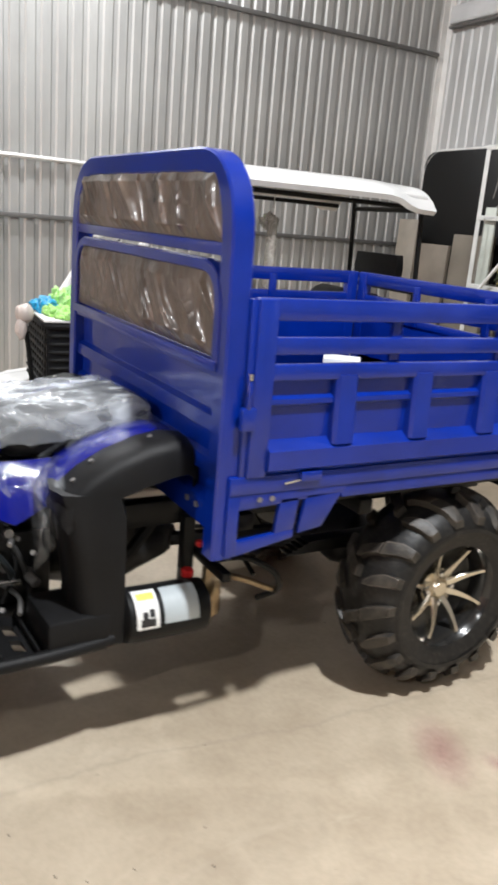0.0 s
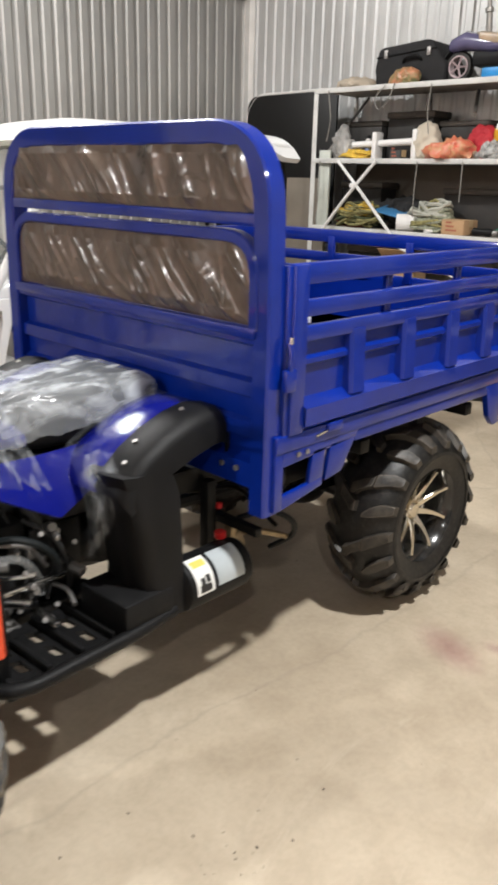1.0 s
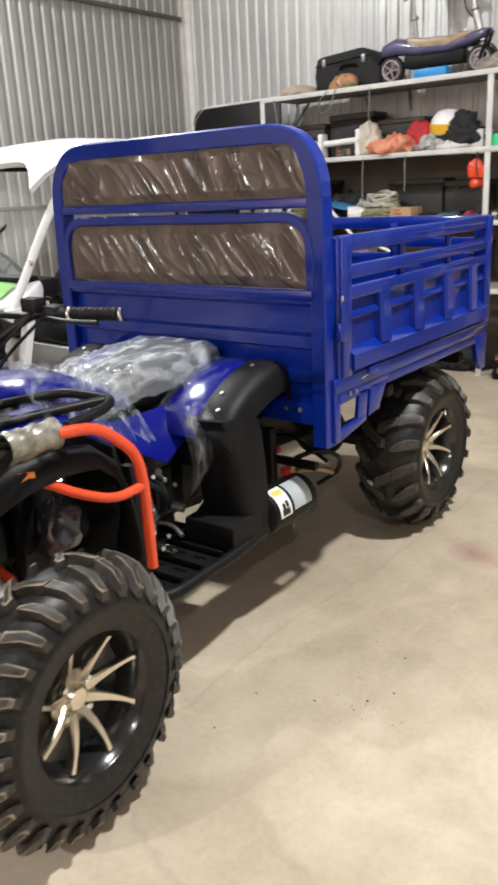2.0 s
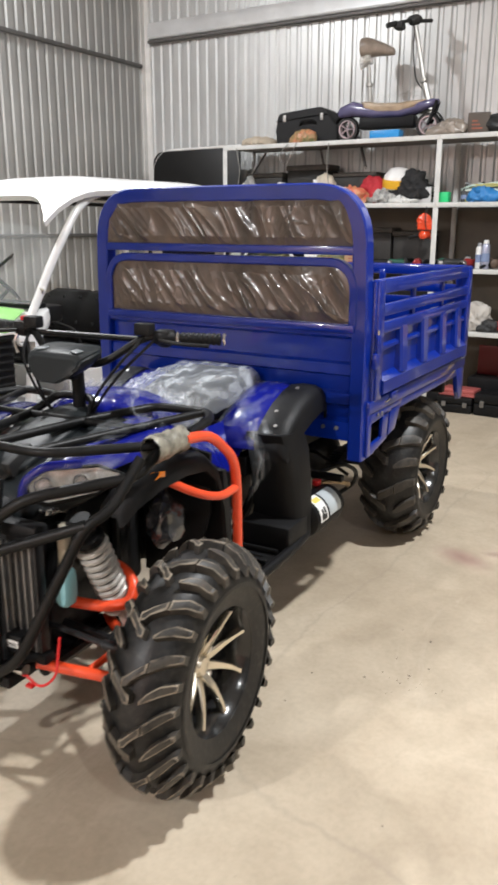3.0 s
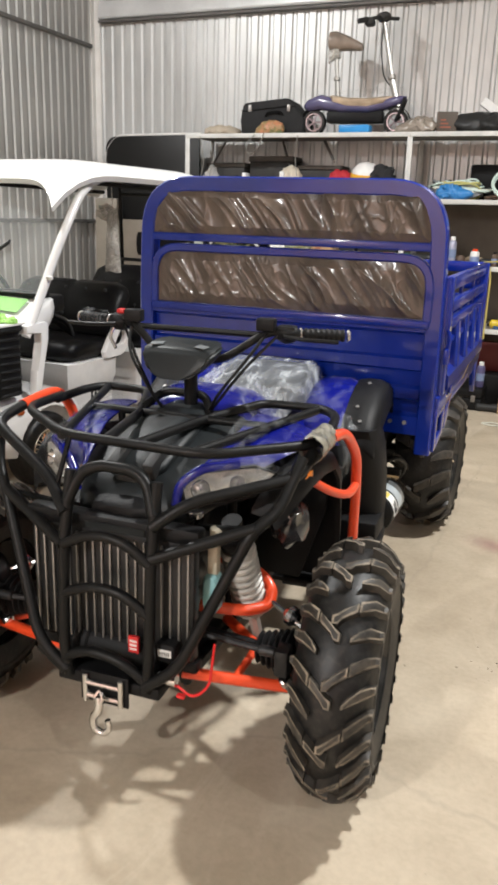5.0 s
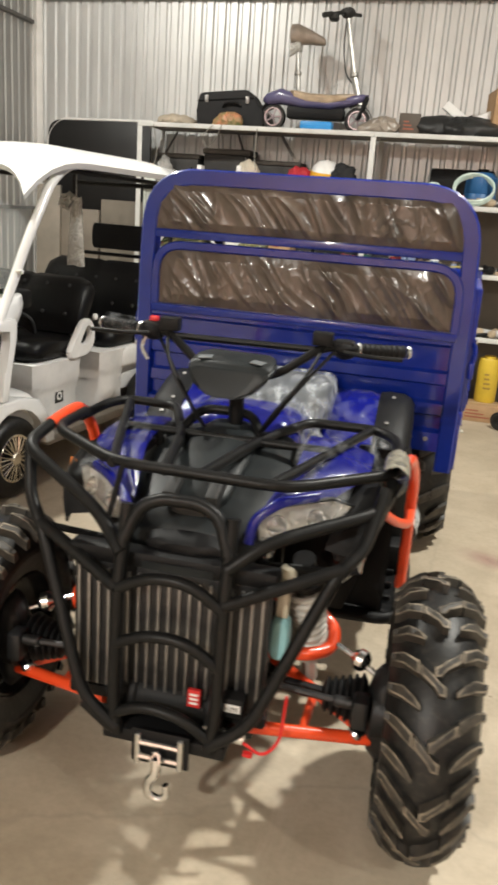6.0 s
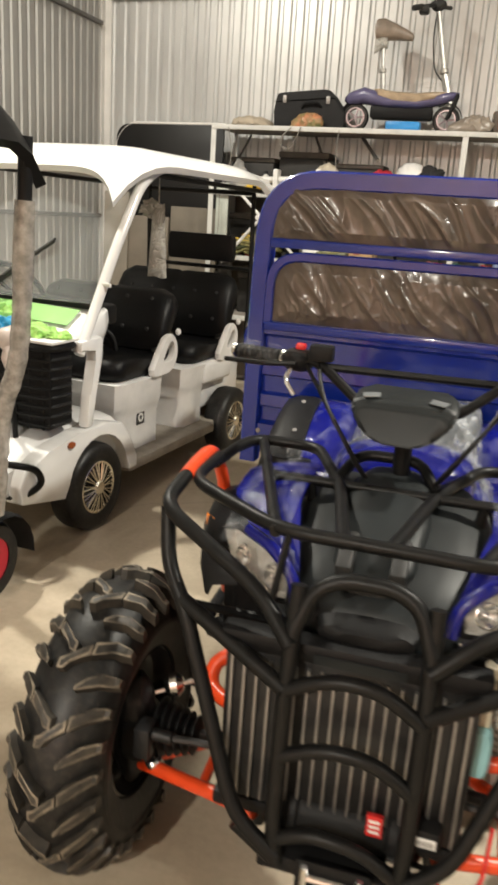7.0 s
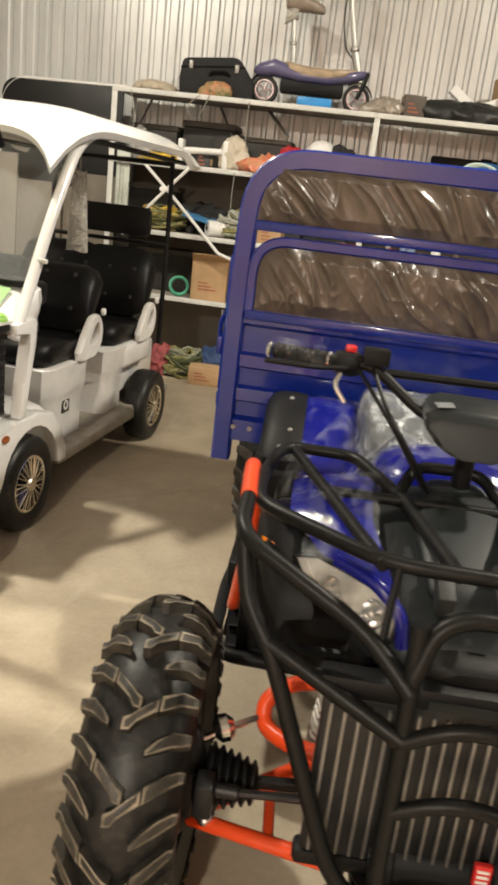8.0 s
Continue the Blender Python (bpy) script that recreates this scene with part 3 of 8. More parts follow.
def stain(x, y, r, turn):
    """A soft-edged blot: a unit disc scaled to its size, fading towards its rim."""
    b = B()
    b.faces.new([b.verts.new((math.cos(math.tau * k / 26), math.sin(math.tau * k / 26), 0)) for k in range(26)])
    return solid("floor_stain", b, M_STAIN, "dull red dried stain on the concrete floor", "stain", kind="stuff", at=pose(x, y, 0.0015, 0, 0, turn) @ Matrix.Diagonal((r, r * 0.5, 1, 1)))

# ---- the blue quad with a cargo bed ----
truck = thing("cargo_quad", pose(0, 0, 0), "blue four-wheel cargo quad with film-wrapped seat and open truck bed", "quad bike")
QR = pose(0, 0, 0, 0, 0, 2.8)          # the front half stands a little turned to the bed
STEER = 1.5


def tread_wheel(name, R, W, rim_r, parent, at, lugs=28, label="", edge=None, broad=1.0):
    """A lugged tyre on a spoked rim; axle along X, outer face towards +X."""
    b = B()
    hw = W / 2 - 0.02
    barrel = [(0.03, hw - 0.09), (rim_r * 0.55, hw - 0.10), (rim_r - 0.02, hw - 0.085), (rim_r - 0.014, hw - 0.02), (rim_r + 0.004, hw + 0.004), (rim_r + 0.008, hw - 0.012),
              (rim_r - 0.004, -hw + 0.02), (rim_r + 0.006, -hw + 0.005), (rim_r - 0.008, -hw), (rim_r - 0.02, -hw + 0.05), (0.06, -hw + 0.07), (0.03, -hw + 0.06)]
    lathe(b, barrel, 40)
    wheel = part(name, b, M_RIM, parent, label)
    wheel.matrix_basis = at
    # tyre carcass
    b = B()
    h = 0.025
    rc = R - h
    prof = [(rim_r + 0.002, hw + 0.004), (rim_r + 0.03, W / 2 - 0.004), (rim_r + 0.075, W / 2 + 0.006), (rc - 0.095, W / 2 + 0.007), (rc - 0.070, W / 2 + 0.001), (rc - 0.050, W / 2 - 0.010), (rc - 0.029, W * 0.39), (rc - 0.010, W * 0.25), (rc, W * 0.10)]
    prof = prof + [(r, -x) for r, x in reversed(prof)]
    lathe(b, prof, 56, closed=True)
    part("tyre", b, M_RUBBER, wheel, "black tractor tyre", angle=40)

    def surf(s, a, up):
        t = abs(s) / (W / 2)
        r = rc - 0.054 * min(t, 1.08) ** 2.2
        x = s if t < 1.0 else math.copysign(W / 2 + 0.008, s)
        r += up
        return (x, r * math.cos(a), r * math.sin(a))

    def lug_mesh(path, side):
        """A raised tread bar along (across, along, width), with a worn pale edge round its top."""
        g = B()
        pts = [(s * W / 2 * side, q / R, w * broad / R) for s, q, w in path]
        n = len(pts)
        lift = [h * (1.0 if abs(s) < 0.46 * W else 0.72) for s, a, w in pts]
        bot = [[g.verts.new(surf(s, a + k * (w / 2 + 0.012), -0.006)) for k in (-1, 1)] for s, a, w in pts]
        top = [[g.verts.new(surf(s, a + k * w / 2, up)) for k in (-1, 1)] for (s, a, w), up in zip(pts, lift)]
        e = 0.0046

        def shrink(i):
            s, a, w = pts[i]
            ds = 0
            if i == 0:
                ds = e * (1 if pts[1][0] > s else -1)
            if i == n - 1:
                ds = e * (1 if pts[-2][0] > s else -1)
            return s + ds, a, max(0.004 / R, w - 2 * e / R)

        inn = [[g.verts.new(surf(s, a + k * w / 2, lift[i] + 0.0008)) for k in (-1, 1)] for i, (s, a, w) in ((i, shrink(i)) for i in range(n))]
        for i in range(n - 1):
            g.faces.new((inn[i][0], inn[i][1], inn[i + 1][1], inn[i + 1][0]))
            for k in (0, 1):
                g.faces.new((bot[i][k], bot[i + 1][k], top[i + 1][k], top[i][k]))
                g.faces.new((top[i][k], top[i + 1][k], inn[i + 1][k], inn[i][k])).material_index = 1
        for i in (0, n - 1):
            g.faces.new((bot[i][0], bot[i][1], top[i][1], top[i][0]))
            g.faces.new((top[i][0], top[i][1], inn[i][1], inn[i][0])).material_index = 1
        return finish("tread_lug", g, [M_LUG, edge or M_LUGEDGE], 25)

    half = lugs // 2
    LONG1 = [(-0.13, 0.082, 0.022), (0.01, 0.077, 0.028), (0.11, 0.064, 0.023), (0.44, 0.036, 0.024)]
    LONG2 = [(0.47, 0.033, 0.031), (0.80, 0.007, 0.031), (0.99, -0.004, 0.027), (1.06, -0.006, 0.022)]
    SHORT = [(0.38, 0.042, 0.010), (0.55, 0.027, 0.023), (0.78, 0.009, 0.030), (0.99, 0.0, 0.027), (1.06, -0.004, 0.022)]
    for side in (1, -1):
        kinds = [(lug_mesh(LONG1, side), 0.0), (lug_mesh(LONG2, side), 0.0), (lug_mesh(SHORT, side), 0.5)]
        for k in range(half):
            for me, off in kinds:
                lg = new("tread_lug", me)
                lg.parent = wheel
                lg.matrix_basis = pose(0, 0, 0, 360 * (k + off + (0.25 if side < 0 else 0)) / half, 0, 0)
    # thin bright lip and bladed spokes rising from a deep hub
    b = B()
    lathe(b, [(rim_r + 0.001, hw + 0.003), (rim_r + 0.003, hw + 0.0062), (rim_r + 0.005, hw + 0.004), (rim_r + 0.003, hw - 0.001)], 48, closed=True)
    part("rim_lip", b, M_RIM, wheel)
    xh, xt = hw - 0.066, hw - 0.014
    b = B()
    secs = []
    for k in range(7):
        f = k / 6
        r = 0.036 + (rim_r - 0.016 - 0.036) * f
        w = 0.0155 - 0.0085 * min(1, f * 1.25) + (0.0015 if k == 6 else 0)
        x = xh + (xt - xh) * f ** 0.8
        dz = 0.030 * (f - f * f) - 0.006 * f
        secs.append([(x - 0.003, r, dz - w), (x + 0.003, r, dz - w * 0.72), (x + 0.003, r, dz + w * 0.72), (x - 0.003, r, dz + w), (x - 0.022, r, dz + w * 0.8), (x - 0.022, r, dz - w * 0.8)])
    loft(b, secs)
    me = finish("spoke", b, M_ALLOY, 30)
    for k in range(8):
        sp = new("spoke", me)
        sp.parent = wheel
        sp.matrix_basis = pose(0, 0, 0, 45 * k, 0, 0)
    b = B()
    lathe(b, [(0.001, xh + 0.012), (0.026, xh + 0.011), (0.031, xh + 0.004), (0.036, xh - 0.004), (0.074, xh - 0.006), (0.078, xh - 0.012), (0.078, xh - 0.03), (0.001, xh - 0.03)], 28)
    hub = part("hub", b, M_ALLOY, wheel, "satin alloy hub")
    for k in range(4):
        a = math.radians(22.5) + k * math.pi / 2
        b = B()
        lathe(b, [(0.008, 0.0), (0.016, 0.0), (0.016, 0.012), (0.0115, 0.012), (0.0115, 0.004), (0.008, 0.004)], 12, pose(xh - 0.008, 0.056 * math.cos(a), 0.056 * math.sin(a)), closed=True)
        part("nut_well", b, M_RIM, hub)
        b = B()
        disc(b, (xh - 0.010, 0.056 * math.cos(a), 0.056 * math.sin(a)), (1, 0, 0), 0.0085, 0.020, 6, 0.001)
        part("wheel_nut", b, M_CHROME, hub)
    return wheel


RF, RRr = 0.366, 0.366
fw = tread_wheel("wheel", RF, 0.205, 0.182, truck, QR @ pose(0.632, -1.27, RF, 0, 0, STEER) @ pose(0, 0, 0, 17, 0, 0), label="spoked wheel with tractor tyre, steered aside")
copy_thing(fw, QR @ pose(-0.605, -1.27, RF, 0, 0, STEER - 3) @ pose(0, 0, 0, 9, 0, 0) @ Matrix.Diagonal((-1, 1, 1, 1)))
rw = tread_wheel("wheel", RRr, 0.275, 0.185, truck, pose(0.54, 0.945, RRr) @ pose(0, 0, 0, -20, 0, 0), label="wide spoked rear wheel with tractor tyre", lugs=18, edge=M_LUGDULL, broad=1.65)
copy_thing(rw, pose(-0.54, 0.945, RRr) @ Matrix.Diagonal((-1, 1, 1, 1)))

# -- headboard --


def strip(b, path, w, y0, y1, d, n=7, bev=0.006):
    """A flat bar of the width w along a path in the XZ plane, from y0 to y1."""
    p = rounded([(x, 0, z) for x, z in path], d, n)
    rings = []
    for i, q in enumerate(p):
        a = p[max(i - 1, 0)]
        c = p[min(i + 1, len(p) - 1)]
        t = (c - a).normalized()
        nrm = Vector((t.z, 0, -t.x))
        o, k = q + nrm * w / 2, q - nrm * w / 2
        oi, ki = q + nrm * (w / 2 - bev), q - nrm * (w / 2 - bev)
        rings.append(ring(b, [(o.x, y1 - bev, o.z), (oi.x, y1, oi.z), (ki.x, y1, ki.z), (k.x, y1 - bev, k.z), (k.x, y0 + bev, k.z), (ki.x, y0, ki.z), (oi.x, y0, oi.z), (o.x, y0 + bev, o.z)]))
    skin(b, rings)


b = B()
strip(b, [(-0.658, 0.645), (-0.658, 1.30), (-0.640, 1.702), (0.622, 1.702), (0.640, 1.30), (0.640, 0.645)], 0.064, -0.014, 0.052, 0.24, 9)
headboard = part("headboard", b, M_BLUE, truck, "tall blue sheet-metal headboard with rounded top")
b = B()
strip(b, [(-0.613, 1.19), (-0.613, 1.437), (0.613, 1.437), (0.613, 1.19)], 0.034, -0.020, 0.022, 0.13, 7, 0.005)
part("window_frame", b, M_BLUE, headboard)
b = B()
box(b, (-0.624, -0.012, 1.464), (0.624, 0.02, 1.498), 0.005)
part("window_sill", b, M_BLUE, headboard)
b = B()
box(b, (-0.624, -0.024, 1.165), (0.624, 0.025, 1.198), 0.006)
part("window_sill", b, M_BLUE, headboard)
# pressed lower panel with long folds
b = B()
prof = [(1.166, -0.006), (1.150, -0.006), (1.136, 0.024), (1.045, 0.026), (1.036, 0.004), (0.995, 0.002), (0.985, 0.022), (0.925, 0.024), (0.915, 0.004), (0.872, 0.002), (0.862, 0.022), (0.812, 0.022), (0.800, -0.010), (0.725, -0.012), (0.715, 0.02)]
rows = [ring(b, [(x, y, z) for x in (-0.625, -0.3, 0, 0.3, 0.625)]) for z, y in prof]
for r0, r1 in zip(rows, rows[1:]):
    for i in range(4):
        b.faces.new((r0[i], r0[i + 1], r1[i + 1], r1[i]))
thicken(b, 0.004)
part("lower_panel", b, M_BLUE, headboard, "blue pressed panel with long folds", angle=25)
for x0 in (0.50, 0.56, -0.62, -0.56):
    b = B()
    disc(b, (x0, -0.013, 0.775), (0, -1, 0), 0.009, 0.006, 10)
    part("bolt", b, M_STEEL, headboard)


def wrinkled_film(z0, z1, w, seed, top_r):
    b = B()

    def fn(u, v):
        z = z0 + (z1 - z0) * v
        half = w
        cut = z - (z1 - top_r)
        if cut > 0:
            half = w - top_r + math.sqrt(max(0.0, top_r ** 2 - cut ** 2))
        x = -half + 2 * half * u
        bend = 0.10 * noise.noise((x * 1.7, z * 2.2, seed + 9)) + 0.03 * noise.noise((x * 6, z * 5, seed))
        lean = 0.85 + 0.7 * noise.noise((x * 1.3, 0.0, seed + 5))
        q1 = x + (z - z0) * lean + bend
        calm = min(1.0, max(0.0, 0.55 + 1.5 * noise.noise((x * 2.1 + 4, z * 1.5, seed + 1))))
        r = max(0.0, 1 - abs(noise.noise((q1 * 5.6, z * 1.5, seed))) * 2.6)
        r2 = max(0.0, 1 - abs(noise.noise((q1 * 11 + 3, z * 2.6, seed + 4))) * 2.8)
        r3 = max(0.0, 1 - abs(noise.noise((x * 26, z * 17, seed + 2))) * 3.5)
        low = 0.35 + 0.65 * (1 - v)
        r4 = max(0.0, 1 - abs(noise.noise((x * 9 + z * 5, z * 3.0, seed + 7))) * 3.2)
        y = -0.005 - 0.022 * r ** 2.2 * (0.3 + 0.7 * calm) - 0.011 * r2 ** 1.8 * calm - 0.004 * r3 ** 1.5 * low * (1.1 - calm) - 0.008 * r4 ** 2 * low
        e = min(u, 1 - u, v * 0.35, (1 - v) * 0.35)
        return (x, y * min(1, e * 16) - 0.006, z)

    sheet(b, fn, 400, 80)
    return b


part("film_panel", wrinkled_film(1.497, 1.680, 0.624, 3.0, 0.11), M_BROWNFILM, headboard, "creased brown protective film over a window", angle=60)
part("film_panel", wrinkled_film(1.20, 1.425, 0.604, 8.0, 0.09), M_BROWNFILM, headboard, "creased brown protective film over a window", angle=60)

# -- cargo bed --
YR = 1.39


def bed_side(name, sgn, m, length, ribs, label):
    """A drop side along Y from 0, its outer face towards +X at x = 0."""
    b = B()
    prism(b, [(0.0, 0.885), (length, 0.885), (length, 1.168), (0.0, 1.168)], "x", -0.03, -0.022)
    side = part(name, b, M_BLUE, truck, label)
    side.matrix_basis = m
    for z0, z1 in ((1.312, 1.370), (1.222, 1.268), (1.152, 1.196)):
        b = B()
        box(b, (-0.030, 0, z0), (0.0, length, z1), 0.006)
        part("rail", b, M_BLUE, side)
    for y in (0.0, length - 0.06):
        b = B()
        box(b, (-0.034, y, 0.885), (0.004, y + 0.06, 1.368), 0.005)
        part("post", b, M_BLUE, side)
    for y in (length * 0.36, length * 0.68):
        b = B()
        box(b, (-0.036, y - 0.018, 1.168), (-0.02, y + 0.018, 1.34), 0.003)
        part("stake", b, M_BLUE, side)
    b = B()
    prism(b, [(-0.022, 0.985), (0.012, 0.958), (0.012, 0.905), (-0.012, 0.885), (-0.03, 0.885), (-0.03, 0.985)], "y", 0.06, length - 0.06, m=None)
    part("lower_fold", b, M_BLUE, side)
    b = B()
    prism(b, [(-0.024, 1.110), (-0.008, 1.100), (-0.008, 1.086), (-0.024, 1.076)], "y", 0.06, length - 0.06)
    part("middle_fold", b, M_BLUE, side)
    for y in ribs:
        b = B()
        sec = []
        for z, x in ((1.172, -0.02), (1.165, 0.004), (1.10, 0.008), (1.00, 0.012), (0.968, 0.014), (0.962, -0.01)):
            w = 0.040
            sec.append([(-0.028, y - w, z), (x - 0.010, y - w * 0.95, z), (x, y - w * 0.7, z), (x, y + w * 0.7, z), (x - 0.010, y + w * 0.95, z), (-0.028, y + w, z)])
        loft(b, sec)
        part("rib", b, M_BLUE, side)
    return side


RIBS = [0.305, 0.585, 0.865, 1.12]
bed_side("drop_side", 1, pose(0.690, 0.065, 0), YR - 0.065, RIBS, "blue drop side with three rails and pressed ribs")
bed_side("drop_side", -1, pose(-0.702, YR, 0, 0, 0, 180), YR - 0.065, RIBS, "blue drop side with three rails and pressed ribs")
tail = bed_side("tailgate", 1, pose(0.665, YR + 0.03, 0, 0, 0, 90), 1.33, [0.2, 0.5, 0.83, 1.13], "blue railed tailgate")
b = B()
box(b, (-0.68, 0.05, 0.868), (0.68, YR, 0.884), 0.002)
for k in range(6):
    y = 0.14 + k * 0.22
    box(b, (-0.66, y, 0.884), (0.66, y + 0.05, 0.892), 0.003)
part("bed_floor", b, M_BLUE, truck)
b = B()
box(b, (0.655, 0.046, 0.885), (0.684, 0.068, 1.366), 0.004)
part("corner_post", b, M_BLUE, truck)
# sills with the front bracket plates and the rear legs
for sg in (1, -1):
    b = B()
    box(b, (-0.028, 0.02, 0.835), (0.0, YR, 0.888), 0.006)
    box(b, (-0.024, 0.40, 0.795), (-0.006, YR, 0.840), 0.004)
    sill = part("bed_sill", b, M_BLUE, truck, "blue folded sill under the drop side")
    sill.matrix_basis = pose(0.688, 0, 0) if sg > 0 else Matrix.Diagonal((-1, 1, 1, 1)) @ pose(0.70, 0, 0)
    for o in ([(0.02, 0.655), (0.055, 0.655), (0.055, 0.838), (0.02, 0.838)], [(0.055, 0.655), (0.24, 0.690), (0.24, 0.715), (0.055, 0.700)],
              [(0.055, 0.790), (0.40, 0.812), (0.415, 0.838), (0.055, 0.838)], [(0.175, 0.708), (0.24, 0.715), (0.25, 0.812), (0.19, 0.812)], [(0.255, 0.700), (0.335, 0.712), (0.40, 0.815), (0.275, 0.815)]):
        b = B()
        prism(b, o, "x", -0.02, -0.004, 0.002)
        part("bracket_plate", b, M_BLUE, sill)
    b = B()
    prism(b, [(1.25, 0.838), (1.39, 0.838), (1.39, 0.66), (1.345, 0.655), (1.30, 0.70)], "x", -0.03, -0.004, 0.003)
    part("rear_leg", b, M_BLUE, sill)
    for yb in (0.115, 0.155):
        b = B()
        disc(b, (0.0, yb, 0.82), (1, 0, 0), 0.008, 0.004, 10)
        part("bolt", b, M_STEEL, sill)
    b = B()
    box(b, (-0.006, 0.0, 0.0), (0.008, 0.058, 0.007), 0.002, pose(0, 0.19, 0.858, 8, 0, 0))
    part("latch_pin", b, M_CHROME, sill, "bright latch pin")
    b = B()
    box(b, (0.0, 0.24, 0.862), (0.012, 0.31, 0.892), 0.004)
    part("hinge", b, M_BLUE, sill)
for sg in (1, -1):
    b = B()
    lx = 0.692 if sg > 0 else 0.704
    tube(b, [(sg * lx, 0.052, 1.16), (sg * (lx + 0.011), 0.050, 1.13), (sg * (lx + 0.008), 0.048, 1.085), (sg * (lx - 0.004), 0.06, 1.07)], 0.008, d=0.02)
    box(b, (sg * (lx + 0.003) - 0.012, 0.03, 1.02), (sg * (lx + 0.003) + 0.010, 0.075, 1.085), 0.006)
    lt = part("side_latch", b, M_BLUE, truck)
    b = B()
    disc(b, (sg * (lx + 0.006), 0.052, 1.158), (0, 0, 1), 0.006, 0.018, 8)
    part("latch_tip", b, M_CHROME, lt)
# a small carton left in the bed
crt = thing("carton", pose(0.0, 0.85, 0.890, 0, 0, 53), "small dark carton with a white lid on the bed floor", "box")
b = B()
box(b, (-0.066, -0.05, 0.0), (0.066, 0.05, 0.150), 0.003)
part("body", b, M_GREYPL, crt)
b = B()
box(b, (-0.071, -0.055, 0.150), (0.071, 0.055, 0.192), 0.004)
part("lid", b, M_LABEL, crt, "white card lid")

# -- chassis and drive under the bed --
for sg in (1, -1):
    b = B()
    box(b, (sg * 0.30 - 0.03, -0.35, 0.62), (sg * 0.30 + 0.03, YR - 0.05, 0.70), 0.006)
    part("chassis_rail", b, M_TUBE, truck, "black chassis rail under the bed")
    b = B()
    box(b, (sg * 0.58 - 0.02, 0.08, 0.751), (sg * 0.58 + 0.02, YR - 0.03, 0.866), 0.004)
    part("bed_bearer", b, M_TUBE, truck)
for y in (0.12, 0.55, 1.25):
    b = B()
    box(b, (-0.62, y - 0.025, 0.701), (0.62, y + 0.025, 0.75), 0.005)
    part("cross_member", b, M_TUBE, truck)
b = B()
tube(b, [(-0.45, 0.93, RRr), (0.45, 0.93, RRr)], 0.045, d=0, seg=14)
lump(b, (0.03, 0.93, RRr), (0.13, 0.13, 0.13), 0.06, 2, flat=False)
part("rear_axle", b, M_ENGINE, truck)
for sg in (1, -1):
    b = B()
    tube(b, [(sg * 0.38, 0.93, 0.42), (sg * 0.36, 0.85, 0.78)], 0.035, d=0, seg=12)
    part("rear_damper", b, M_TUBE, truck)
    b = B()
    for k in range(5):
        box(b, (sg * 0.33 - 0.03, 0.45 + 0.02 * k, 0.46 + 0.0085 * k), (sg * 0.33 + 0.03, 1.40 - 0.02 * k, 0.469 + 0.0085 * k), 0.002)
    part("rear_spring", b, M_TUBE, truck)
b = B()
lump(b, (-0.02, -0.12, 0.44), (0.15, 0.30, 0.13), 0.2, 5, 4, flat=False)
box(b, (-0.13, -0.70, 0.33), (0.13, -0.46, 0.56), 0.04)
disc(b, (0.15, -0.62, 0.45), (1, 0, 0), 0.12, 0.07, 24, 0.012)
disc(b, (0.22, -0.62, 0.45), (1, 0, 0), 0.05, 0.012, 18, 0.004)
disc(b, (-0.15, -0.62, 0.45), (-1, 0, 0), 0.12, 0.07, 24, 0.012)
tube(b, [(0.0, 0.15, 0.42), (0.0, 0.9, 0.38)], 0.028, d=0)
box(b, (-0.12, -0.62, 0.55), (0.12, -0.45, 0.80), 0.03)
part("engine", b, M_ENGINE, truck, "dark engine casting low between the wheels")
b = B()
tube(b, [(0.20, -0.72, 0.60), (0.27, -0.66, 0.63), (0.28, -0.55, 0.60), (0.25, -0.48, 0.50)], 0.008, d=0.04)
tube(b, [(0.24, -0.70, 0.56), (0.29, -0.62, 0.56)], 0.014, d=0)
tube(b, [(0.22, -0.80, 0.42), (0.30, -0.74, 0.44), (0.36, -0.66, 0.43)], 0.010, d=0.03)
box(b, (0.22, -0.66, 0.36), (0.30, -0.60, 0.375), 0.004, None)
part("gear_lever", b, M_STEEL, truck)
b = B()
box(b, (0.34, 0.04, 0.42), (0.38, 0.08, 0.66), 0.006)
box(b, (0.30, 0.10, 0.50), (0.54, 0.13, 0.53), 0.004)
part("tank_bracket", b, M_TUBE, truck)
b = B()
lump(b, (0.42, 0.13, 0.40), (0.035, 0.03, 0.075), 0.3, 9, 3, flat=False)
tube(b, [(0.40, 0.14, 0.46), (0.46, 0.2, 0.47), (0.50, 0.28, 0.44), (0.47, 0.33, 0.41)], 0.011, d=0.04)
box(b, (0.40, 0.10, 0.30), (0.43, 0.13, 0.50), 0.004)
part("pump_fitting", b, mat("tarnished_brass", (0.33, 0.25, 0.15), 0.45, 0.8, 0.3, 20, 0.3), truck, "tarnished brass fitting with hose")
b = B()
tube(b, [(0.42, 0.14, 0.52), (0.5, 0.2, 0.56), (0.53, 0.3, 0.50), (0.50, 0.34, 0.42), (0.42, 0.3, 0.36)], 0.010, d=0.05)
tube(b, [(0.1, 0.2, 0.5), (0.35, 0.2, 0.6), (0.52, 0.22, 0.5)], 0.008, d=0.05)
part("hose", b, M_TUBE, truck)

